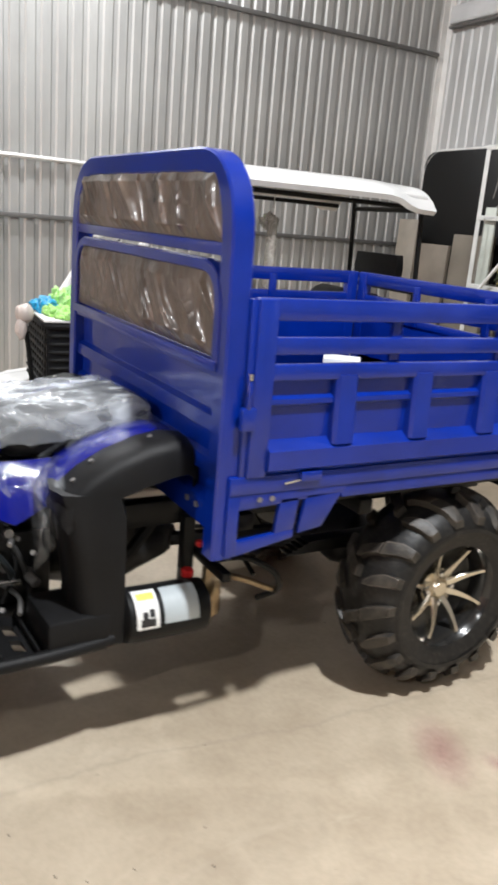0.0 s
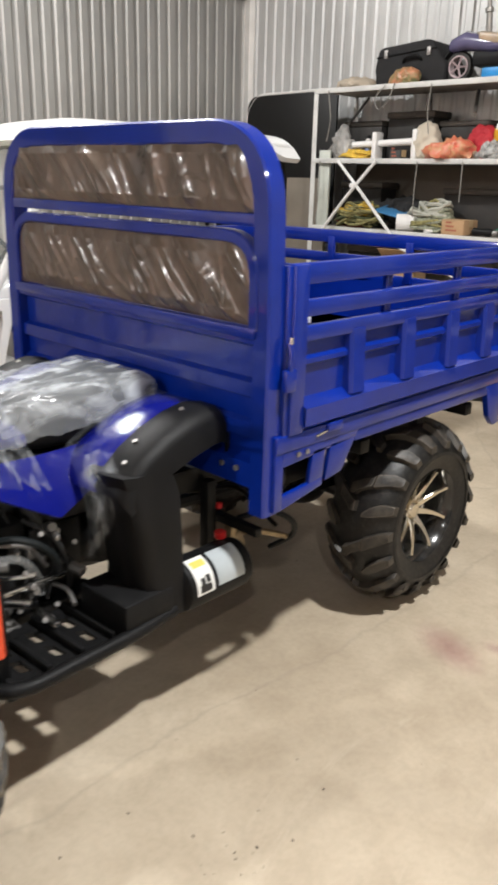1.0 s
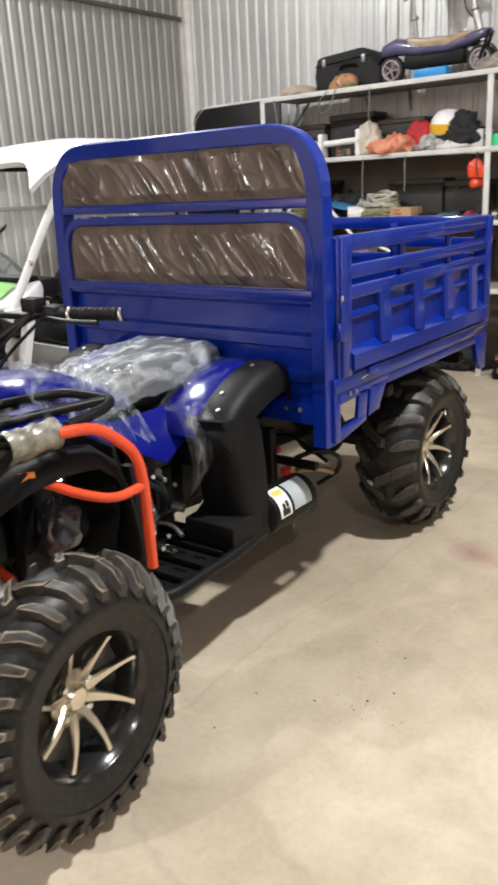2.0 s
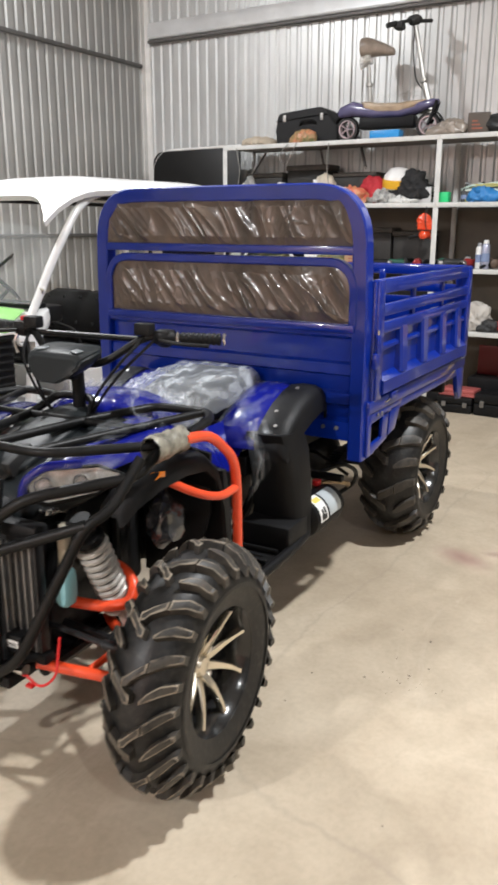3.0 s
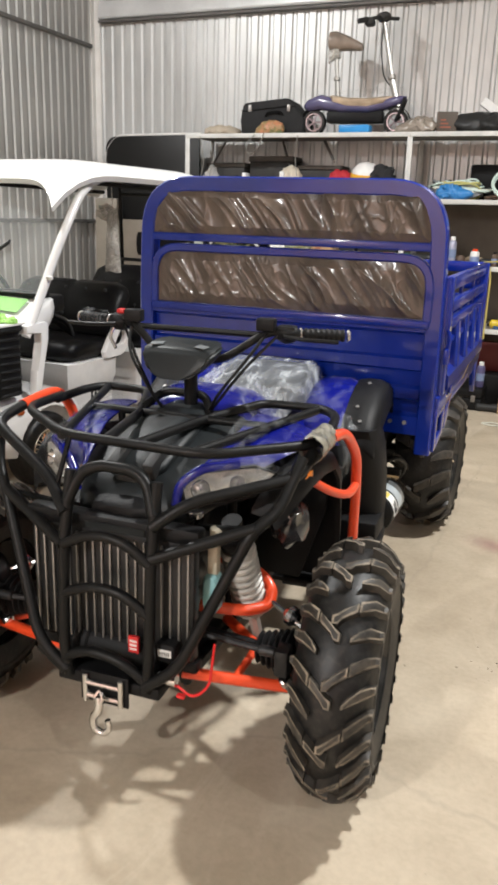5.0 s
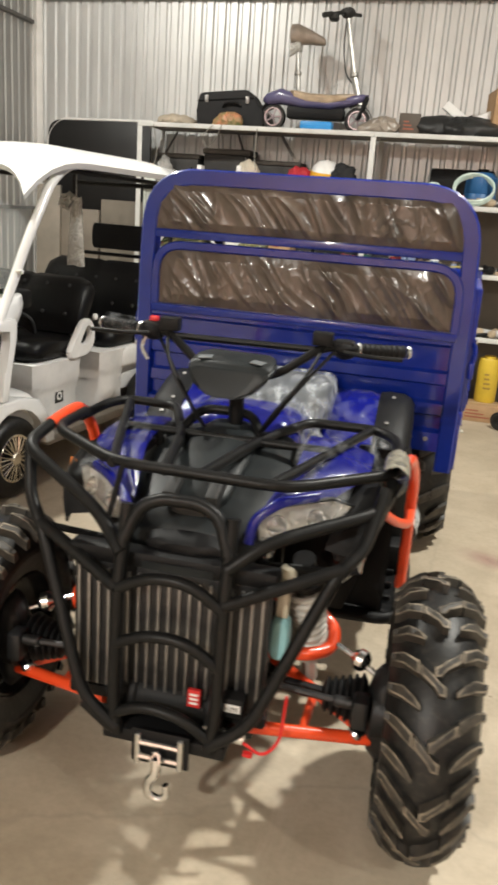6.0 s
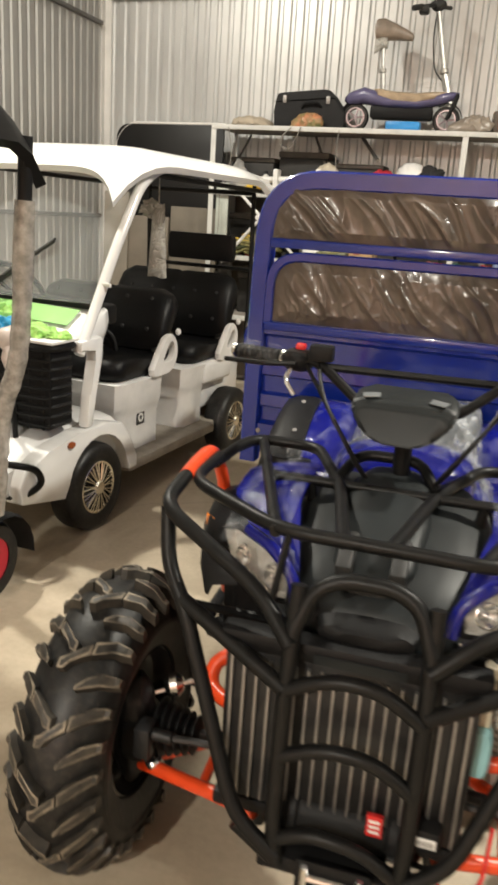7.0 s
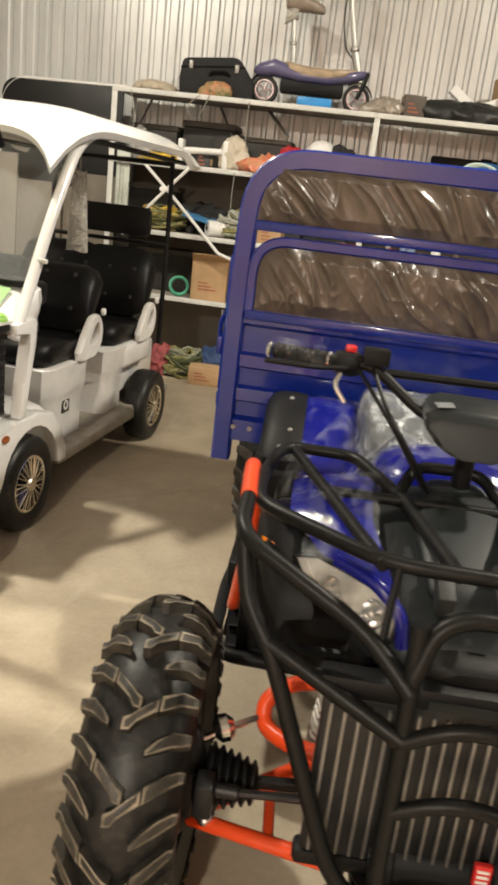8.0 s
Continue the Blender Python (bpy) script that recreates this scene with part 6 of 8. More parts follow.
tube(b, [(0.0, 0.02, 1.10), (-0.003, -0.02, 1.11), (-0.006, -0.05, 1.125)], 0.02, d=0.02)
h("pod_bracket", b, M_BLACK, "", bars)

# ---- the white sightseeing cart ----
CART = pose(-1.58, 0.457, 0, 0, 0, -5)
cart = thing("sightseeing_cart", CART, "white open electric passenger cart with black seats and roof", "golf cart")
CW = 1.10


def c(name, b, mt, label="", parent=None, angle=38):
    return part(name, b, mt, parent or cart, label, angle)


def cart_wheel(at):
    b = B()
    lathe(b, [(0.02, -0.02), (0.115, -0.03), (0.128, 0.0), (0.136, 0.004), (0.136, -0.11), (0.10, -0.12), (0.02, -0.12)], 36)
    w = part("wheel", b, M_RIM, cart, "small road wheel with bright wire-pattern cover")
    w.matrix_basis = at
    b = B()
    lathe(b, [(0.132, 0.004), (0.15, 0.012), (0.185, 0.014), (0.208, 0.004), (0.220, -0.012), (0.224, -0.03), (0.224, -0.10), (0.215, -0.125), (0.17, -0.135), (0.135, -0.12)], 44, closed=True)
    part("tyre", b, M_RUBBER, w, "black road tyre")
    b = B()
    lathe(b, [(0.122, 0.004), (0.132, 0.008), (0.136, 0.004), (0.13, 0.0)], 36, closed=True)
    lathe(b, [(0.001, 0.022), (0.03, 0.02), (0.04, 0.008), (0.04, 0.0)], 20)
    part("cover_ring", b, M_ALLOY, w, "bright cover ring and hub")
    b = B()
    for k in range(15):
        a = 2 * math.pi * k / 15
        for da in (-0.09, 0.09):
            tube(b, [(0.012, 0.036 * math.cos(a), 0.036 * math.sin(a)), (0.006, 0.124 * math.cos(a + da), 0.124 * math.sin(a + da))], 0.0035, d=0, seg=5)
    part("wire_spokes", b, M_ALLOY, w)
    return w


cw0 = cart_wheel(pose(0, 0, 0.224))
copy_thing(cw0, pose(0, 1.61, 0.224, 25, 0, 0))
copy_thing(cw0, pose(-CW - 0.02, 0, 0.224, 0, 0, 180))
copy_thing(cw0, pose(-CW - 0.02, 1.61, 0.224, 0, 0, 180))

# lower body: nose with wheel arches, floor and sill
b = B()
for sg, x0 in ((1, 0.0), (-1, -CW)):
    prof = []
    for k in range(13):
        a = radians(180 - 15 * k)
        prof.append((0.02 + 0.27 * math.cos(a), 0.235 + 0.265 * math.sin(a)))
    outl = [(-0.56, 0.30)] + [(-0.25, 0.235)] + prof[1:-1] + [(0.29, 0.235), (0.37, 0.235), (0.37, 0.30), (0.30, 0.42), (0.22, 0.51), (0.06, 0.545), (-0.15, 0.535), (-0.38, 0.50), (-0.53, 0.45), (-0.575, 0.38)]
    prism(b, outl, "x", x0 - (0.10 if sg > 0 else 0.0), x0 + (0.0 if sg > 0 else 0.10), 0.012)
rr = []
for y, z0, z1 in ((-0.60, 0.33, 0.41), (-0.57, 0.30, 0.47), (-0.40, 0.30, 0.525), (-0.15, 0.30, 0.565), (0.12, 0.30, 0.57), (0.26, 0.30, 0.54)):
    rr.append(oval(y, -CW / 2, (z0 + z1) / 2, CW / 2 - 0.06, (z1 - z0) / 2, 5, 20))
loft(b, rr)
nose = c("nose_body", b, M_WHITE, "white moulded nose with wheel arches", angle=45)
b = B()
lathe(b, [(0.001, 0.0), (0.028, 0.0), (0.026, 0.008), (0.001, 0.010)], 18, pose(0.0, -0.22, 0.495, 0, -6, 0))
for v in b.verts:
    v.co.z = 0.495 + (v.co.z - 0.495) * 0.6
c("side_reflector", b, mat("dull_amber_lens", (0.28, 0.07, 0.02), 0.25, coat=0.5), "dull amber side reflector", nose)
b = B()
tube(b, [(-0.30, -0.56, 0.50), (-0.10, -0.62, 0.50), (0.00, -0.58, 0.49), (0.03, -0.50, 0.46), (0.03, -0.46, 0.38), (-0.02, -0.54, 0.33), (-0.35, -0.64, 0.33)], 0.016, d=0.07, seg=10)
c("bumper_tube", b, M_TUBE, "black tubular bumper", nose)
b = B()
box(b, (-CW + 0.05, 0.25, 0.225), (-0.05, 2.05, 0.265), 0.012)
for x in (-0.10, -CW + 0.02):
    box(b, (x, 0.33, 0.205), (x + 0.08, 1.34, 0.262), 0.012)
c("floor_pan", b, mat("worn_floor_mat", (0.30, 0.27, 0.23), 0.6, var=0.2, scale=9), "cream floor pan with raised sill")
b = B()
for y0, y1, zt in ((0.36, 0.80, 0.66), (1.08, 1.36, 0.64)):
    b = B()
    rr = []
    for z, g in ((0.262, 0.0), (0.45, 0.0), (0.50, 0.012), (0.53, 0.022), (0.60, 0.024), (zt, 0.03), (zt + 0.005, 0.015)):
        x0, x1 = -CW + 0.13 - g, -0.125 + g
        rr.append([(x0, y0 - g, z), (x1 - 0.03, y0 - g, z), (x1, y0 + 0.03, z), (x1, y1 - 0.03, z), (x1 - 0.03, y1 + g, z), (x0, y1 + g, z)])
    loft(b, rr)
    if y0 > 1:
        box(b, (-CW + 0.10, 1.30, 0.50), (-0.09, 1.72, 0.646), 0.03)
    c("seat_box", b, M_WHITE2, "white moulded seat box", angle=50)
# rear body between the wheels
b = B()
box(b, (-CW + 0.16, 1.40, 0.32), (-0.16, 1.98, 0.60), 0.03)
c("tail_body", b, M_WHITE, "white tail body between the rear wheels")
b = B()
box(b, (-0.126, 0.55, 0.40), (-0.1205, 0.63, 0.48), 0.0)
stk = c("warning_sticker", b, M_INK, "small black sticker with a pale ring")
b = B()
lathe(b, [(0.026, 0), (0.026, 0.0015), (0.014, 0.0015), (0.014, 0)], 18, pose(-0.1205, 0.59, 0.44), closed=True)
c("sticker_ring", b, M_LABEL, "", stk)

# seats
for y, zb, top, nm in ((0.34, 0.665, 1.12, "front"), (1.18, 0.645, 1.175, "rear")):
    b = B()
    rr = []
    for x, k in ((-CW + 0.08, 0.75), (-CW + 0.12, 1), (-CW / 2 - 0.03, 1), (-CW / 2, 0.93), (-CW / 2 + 0.03, 1), (-0.20, 1), (-0.14, 0.9), (-0.12, 0.7)):
        rr.append([(x, y + 0.24 + (p - 0.24) * k, zb + 0.065 + (q - 0.065) * k) for p, q in ((0.0, 0.02), (0.03, 0.0), (0.46, 0.0), (0.50, 0.03), (0.48, 0.11), (0.30, 0.115), (0.10, 0.135), (0.02, 0.11), (-0.01, 0.06))])
    loft(b, rr)
    st = c("bench_seat", b, M_VINYL, "black vinyl bench seat", angle=60)
    b = B()
    rr = []
    for x, k in ((-CW + 0.08, 0.6), (-CW + 0.10, 0.85), (-CW + 0.17, 1), (-CW / 2 - 0.03, 1), (-CW / 2, 0.95), (-CW / 2 + 0.03, 1), (-0.21, 1), (-0.145, 0.85), (-0.12, 0.6)):
        h0 = top - zb - 0.10
        rr.append([(x, y + 0.44 + 0.13 * q + 0.055 + (p - 0.055) * k, zb + 0.10 + h0 / 2 + (q * h0 - h0 / 2) * k) for p, q in ((0.0, 0.06), (0.05, 0.0), (0.10, 0.05), (0.11, 0.5), (0.10, 0.93), (0.06, 1.0), (0.01, 0.95), (-0.03, 0.75), (-0.035, 0.5), (-0.02, 0.25))])
    loft(b, rr)
    c("backrest", b, M_VINYL, "black padded backrest with buttons", st, 60)
    for i in range(5):
        for j in range(2):
            b = B()
            disc(b, (-0.22 - 0.165 * i, y + 0.44 + 0.02 + 0.05 * j, zb + 0.24 + 0.17 * j), (0, -1, 0.2), 0.012, 0.012, 10, 0.003)
            c("button", b, M_INK, "", st)
    for x in (-0.095, -CW + 0.095):
        b = B()
        outer = rounded([(0, 0.30, 0.05), (0, 0.31, -0.01), (0, 0.50, 0.0), (0, 0.57, 0.08), (0, 0.575, 0.20), (0, 0.52, 0.285), (0, 0.45, 0.275), (0, 0.36, 0.15), (0, 0.30, 0.05)], 0.05, 4)[:-1]
        cy, cz = 0.465, 0.135
        inner = [Vector((0, cy + (p.y - cy) * 0.42 + 0.02, cz + (p.z - cz) * 0.48 + 0.02)) for p in outer]
        rings = []
        outer, inner = [[Vector((p.x, p.y, -0.01 + (p.z + 0.01) * 0.80)) for p in lp] for lp in (outer, inner)]
        cz *= 0.80
        for ln, w, k in ((outer, -0.020, 0.95), (outer, -0.010, 1.0), (outer, 0.010, 1.0), (outer, 0.020, 0.95), (inner, 0.020, 1.06), (inner, 0.008, 1.0), (inner, -0.008, 1.0), (inner, -0.020, 1.06)):
            rings.append(ring(b, [(x + w, y + cy + (p.y - cy) * k, zb + cz + (p.z - cz) * k) for p in ln]))
        rings.append(rings[0])
        skin(b, rings, caps=False)
        c("armrest", b, M_WHITE2, "white loop armrest", st)
        b = B()
        disc(b, (x + (0.0 if x > -0.5 else -0.015), y + 0.585, zb + 0.225), (1, 0, 0), 0.02, 0.02, 12, 0.004)
        c("hinge_cap", b, M_WHITE2, "", st)
# rear upper pad
b = B()
rr = [[(x + 0.065, 1.98 + dy * k, 1.335 + dz * k) for dy, dz in ((-0.03, -0.09), (0.03, -0.095), (0.04, 0), (0.03, 0.09), (-0.03, 0.09), (-0.04, 0))] for x, k in ((-CW + 0.28, 0.7), (-CW + 0.30, 1), (-0.33, 1), (-0.31, 0.7))]
loft(b, rr)
c("rear_pad", b, M_VINYL, "black padded rear rest")
b = B()
for x in (-0.14, -CW + 0.14):
    tube(b, [(x, 2.02, 0.55), (x, 2.04, 1.2), (x, 2.02, 1.76)], 0.016, d=0.1, seg=8)
tube(b, [(-0.14, 2.03, 1.20), (-CW + 0.14, 2.03, 1.20)], 0.014, d=0, seg=8)
tube(b, [(-0.14, 2.03, 1.71), (-CW + 0.14, 2.03, 1.71)], 0.016, d=0, seg=8)
tube(b, [(-0.03, 0.40, 1.735), (-0.03, 1.95, 1.72)], 0.014, d=0, seg=8)
tube(b, [(-CW + 0.03, 0.40, 1.735), (-CW + 0.03, 1.95, 1.72)], 0.014, d=0, seg=8)
c("rear_frame", b, M_TUBE, "black tubular rear frame")
# cowl, dashboard, windscreen
b = B()
rr = []
for y, z0, z1, w in ((-0.13, 0.93, 0.97, 0.46), (-0.10, 0.90, 1.0, 0.50), (0.0, 0.88, 1.065, 0.52), (0.08, 0.90, 1.11, 0.525), (0.13, 0.96, 1.115, 0.515), (0.16, 1.0, 1.09, 0.48)):
    rr.append(oval(y, -CW / 2, (z0 + z1) / 2, w, (z1 - z0) / 2, 5, 22))
loft(b, rr)
cowl = c("cowl", b, M_WHITE, "white rounded cowl with a green stripe", angle=50)
b = B()
sheet(b, lambda u, v: (-0.12 - 0.86 * u, -0.085 + 0.10 * v, 1.018 + 0.062 * v + 0.006 + 0.008 * math.sin(u * 3.14)), 14, 4, 0.002)
c("stripe", b, M_GREEN, "green stripe", cowl)
b = B()
box(b, (-CW + 0.06, 0.03, 1.09), (-0.06, 0.13, 1.125), 0.01)
box(b, (-CW + 0.08, 0.10, 1.0), (-0.08, 0.28, 1.10), 0.02)
c("dashboard", b, M_BLACK, "black dashboard", cowl)
for x in (-0.035, -CW + 0.035):
    b = B()
    tube(b, [(x, -0.11, 0.90), (x, 0.057, 1.17), (x, 0.18, 1.376), (x, 0.395, 1.68), (x, 0.56, 1.765), (x + 0.01, 1.0, 1.785), (x + 0.01, 1.95, 1.775)], 0.026, d=0.14, seg=12)
    c("pillar", b, M_WHITE, "white raked pillar")
    b = B()
    prism(b, [(-0.13, 0.962), (0.025, 0.975), (0.045, 0.955), (0.040, 0.865), (-0.012, 0.70), (-0.035, 0.545), (-0.085, 0.545), (-0.064, 0.70), (-0.012, 0.855), (-0.012, 0.920), (-0.13, 0.915)], "x", x - 0.025, x + 0.03, 0.008)
    c("pillar_foot", b, M_WHITE, "white moulded pillar foot")
    b = B()
    box(b, (x - 0.012, 0.055, 1.20), (x + 0.05, 0.075, 1.22), 0.004)
    c("pillar_clip", b, M_WHITE2)
b = B()
sheet(b, lambda u, v: (-0.06 - (CW - 0.12) * u, 0.03 + 0.35 * v - 0.05 * math.sin(math.pi * u), 1.12 + 0.56 * v), 8, 4, 0.004)
ws = c("windscreen", b, M_GLASS, "clear raked windscreen")
ws.visible_shadow = False
b = B()
tube(b, [(-0.62, -0.012, 1.15), (-0.46, 0.083, 1.30), (-0.36, 0.148, 1.40)], 0.007, d=0)
tube(b, [(-0.60, 0.005, 1.19), (-0.36, 0.138, 1.39)], 0.010, d=0, seg=6)
c("wiper", b, M_INK, "black wiper", ws)
# roof
b = B()


def roof(u, v):
    s = 2 * v - 1
    y = 0.28 + 1.70 * u
    e = abs(s) ** 5
    front = min(1.0, max(0.0, (0.62 - y) / 0.34))
    zt = 1.838 - 0.12 * front ** 2.5 - 0.02 * max(0, (y - 1.6) / 0.45)
    drop = 0.09 + 0.065 * front ** 3 + 0.05 * min(1.0, max(0.0, (y - 1.70) / 0.12))
    yy = y - 0.15 * abs(s) ** 3 * front
    return (-CW / 2 + s * (CW / 2 + 0.05 - 0.01 * e - 0.06 * front ** 1.5), yy, zt - drop * e)


sheet(b, roof, 26, 22, -0.035)
c("roof", b, M_WHITE, "white moulded roof with drooping front corners", angle=50)
# steering wheel in film, hanging bag of film
b = B()
m = pose(-0.78, 0.36, 1.10, -55, 0, 0)
pts = [m @ Vector((0.17 * math.cos(2 * math.pi * k / 24), 0.17 * math.sin(2 * math.pi * k / 24), 0)) for k in range(25)]
tube(b, pts, 0.014, d=0, seg=8)
for k in range(3):
    a = math.pi / 2 + 2 * math.pi * k / 3
    tube(b, [m @ Vector((0.16 * math.cos(a), 0.16 * math.sin(a), 0)), m @ Vector((0, 0, -0.03))], 0.012, d=0, seg=6)
tube(b, [m @ Vector((0, 0, -0.03)), (-0.78, 0.16, 0.95)], 0.02, d=0)
swh = c("steering_wheel", b, M_BLACK, "black steering wheel in clear film")
c("wheel_film", wrap_sheet(lambda u, v: tuple(m @ Vector((0.19 * u * math.cos(6.283 * v), 0.19 * u * math.sin(6.283 * v), 0.05 - 0.05 * u))), 12, 28, 0.02, 3, 14), M_FILM2, "crumpled milky film", swh, 70)
bag = thing("film_bag", CART @ pose(-0.33, 1.08, 1.47), "crumpled strip of clear film hanging from the cart roof", "plastic bag")
part("film_strip", wrap_sheet(lambda u, v: ((0.035 + 0.03 * u) * math.cos(6.283 * v), 0.03 * math.sin(6.283 * v), 0.12 - 0.42 * u), 26, 16, 0.02, 8, 16), M_FILM2, bag, "", 70)
b = B()
lump(b, (-0.05, 0, 0.10), (0.07, 0.05, 0.05), 0.6, 3, 6, flat=False)
part("knot", b, M_FILM2, bag)
b = B()
tube(b, [(0, 0, 0.1), (0.0, 0, 0.35)], 0.004, d=0)
part("tie", b, M_FILM2, bag)

# black basket before the cowl, tray and cloths on it
bk = thing("front_basket", CART, "black ribbed basket standing on the cart's nose", "basket")
b = B()
x0, x1, y0, y1, z0, z1 = -0.66, -0.045, -0.31, -0.135, 0.572, 0.95
for i in range(9):
    z = z0 + 0.02 + i * 0.043
    tube(b, [(x0, y0, z), (x1, y0, z), (x1, y1, z), (x0, y1, z), (x0, y0 + 0.02, z)], 0.011, d=0.05, seg=6)
for k in range(8):
    x = x0 + 0.04 + (x1 - x0 - 0.08) * k / 7
    for y in (y0, y1):
        tube(b, [(x, y + (0.004 if y < -0.3 else -0.004), z0), (x, y + (0.004 if y < -0.3 else -0.004), z1)], 0.008, d=0, seg=6)
part("basket_weave", b, M_BLACK, bk)
b = B()
tube(b, [(x0 - 0.01, y0 - 0.01, z1), (x1 + 0.01, y0 - 0.01, z1), (x1 + 0.01, y1 + 0.01, z1), (x0 - 0.01, y1 + 0.01, z1), (x0 - 0.01, y0 + 0.02, z1)], 0.017, d=0.06, seg=8)
box(b, (x0 + 0.02, y0 + 0.014, z0), (x1 - 0.02, y1 - 0.014, z0 + 0.01))
box(b, (x0 + 0.004, y0 + 0.003, z0 + 0.01), (x1 - 0.004, y0 + 0.012, z1 - 0.02))
box(b, (x1 - 0.012, y0 + 0.013, z0 + 0.01), (x1 - 0.003, y1 - 0.013, z1 - 0.02))
part("basket_rim", b, M_BLACK, bk)
b = B()
box(b, (-0.68, -0.33, 0.968), (-0.02, -0.135, 0.982), 0.005)
solid("board", b, M_WHITE2, "white board lying on the black basket", "board", at=CART)


def cloth(name, m, s, seed, mt, label):
    b = B()
    blobs = []
    for k in range(9):
        a = k * 2.4 + seed
        blobs.append(((s[0] * 0.62 * math.cos(a) * (k > 0), s[1] * 0.6 * math.sin(a) * (k > 0), s[2] * 0.5), (s[0] * 0.42, s[1] * 0.45, s[2] * (0.8 + 0.3 * math.sin(k * 1.7)))))
    union_lump(b, blobs, 0.28, seed, 11, 5)
    return solid(name, b, mt, label, "cloth", at=m, angle=60)


cloth("cleaning_cloth", CART @ pose(-0.23, -0.22, 0.982), (0.13, 0.07, 0.035), 2, M_LIME, "lime green fluffy cleaning cloth on the white board")
cloth("cleaning_cloth", CART @ pose(-0.40, -0.25, 0.982), (0.16, 0.075, 0.05), 6, M_TEAL, "blue fluffy cleaning cloth on the white board")
cloth("cleaning_cloth", CART @ pose(-0.45, -0.165, 0.985), (0.17, 0.055, 0.075), 9, M_LIME, "lime green fluffy cleaning cloth on the white board")
cloth("cleaning_cloth", CART @ pose(-0.08, -0.21, 0.982), (0.06, 0.045, 0.022), 4, M_LIME, "lime green fluffy cleaning cloth on the white board")

# dark clutter on the front seat
b = B()
for k in range(5):
    tube(b, [(-0.9 + 0.1 * k, 0.55, 0.80 + 0.02 * k), (-0.7 + 0.05 * k, 0.50, 0.92 + 0.04 * (k % 3)), (-0.45 + 0.04 * k, 0.55, 0.90), (-0.3, 0.6, 0.80)], 0.012, d=0.1)
solid("cable_bundle", b, M_INK, "tangled black cables on the cart's front seat", "cables", at=CART)

lw = thing("wrapped_lamp", CART @ pose(-0.20, -0.40, 0), "pale film-wrapped lamp on a stalk before the basket", "lamp")
b = B()
lump(b, (0, 0, 0.99), (0.055, 0.05, 0.055), 0.15, 3, flat=False)
lump(b, (0.02, -0.02, 0.91), (0.03, 0.03, 0.06), 0.25, 6, flat=False)
part("lamp_head", b, mat("pinkish_white_plastic", (0.55, 0.48, 0.44), 0.35), lw)
b = B()
tube(b, [(0, 0, 0.95), (-0.01, 0.03, 0.75), (-0.01, 0.05, 0.52)], 0.013, d=0.05)
part("stalk", b, M_TUBE, lw)

# ---- storage rack along the back wall ----
SY0, SY1 = 3.80, 4.38
rack = thing("storage_rack", pose(0, 0, 0), "pale steel storage rack crowded with tools and parts", "shelf")
LEV = [2.285, 1.755, 1.22, 0.70]
for x in (-2.385, -0.305, 1.78, 3.86):
    for y in (SY0, SY1 - 0.04):
        b = B()
        prism(b, [(x - 0.022, y), (x + 0.022, y), (x + 0.022, y + 0.006), (x - 0.016, y + 0.006), (x - 0.016, y + 0.04), (x - 0.022, y + 0.04)], "z", 0, 2.285, 0.001)
        part("upright", b, M_SHELF, rack, "pale painted angle-steel upright")
for z in LEV:
    for x0, x1 in ((-2.40, -0.306), (-0.304, 1.779), (1.781, 3.87)):
        b = B()
        box(b, (x0, SY0 + 0.02, z - 0.018), (x1, SY1, z - 0.001), 0.002)
        sh = part("shelf_board", b, M_PLY, rack, "worn grey-brown shelf board")
        b = B()
        prism(b, [(SY0 - 0.004, z - 0.036), (SY0 + 0.004, z - 0.036), (SY0 + 0.004, z - 0.004), (SY0 + 0.04, z - 0.003), (SY0 + 0.04, z + 0.001), (SY0 - 0.004, z + 0.001)], "x", x0, x1, 0.001)
        part("front_edge", b, M_SHELF, sh, "pale painted steel edge")

for x0, x1 in ((-2.36, -0.33), (-0.28, 1.755), (1.805, 3.84)):
    for z0, z1 in ((0.05, 0.67), (0.715, 1.19), (1.235, 1.725)):
        b = B()
        box(b, (x0, SY1 - 0.012, z0), (x1, SY1 - 0.002, z1), 0.002)
        part("back_panel", b, M_GREYBOARD, rack, "dark brown back panel of the rack")

PAL = {}


def pl(name, col, rough=0.5, **k):
    if name not in PAL:
        PAL[name] = mat(name, col, rough=rough, **k)
    return PAL[name]


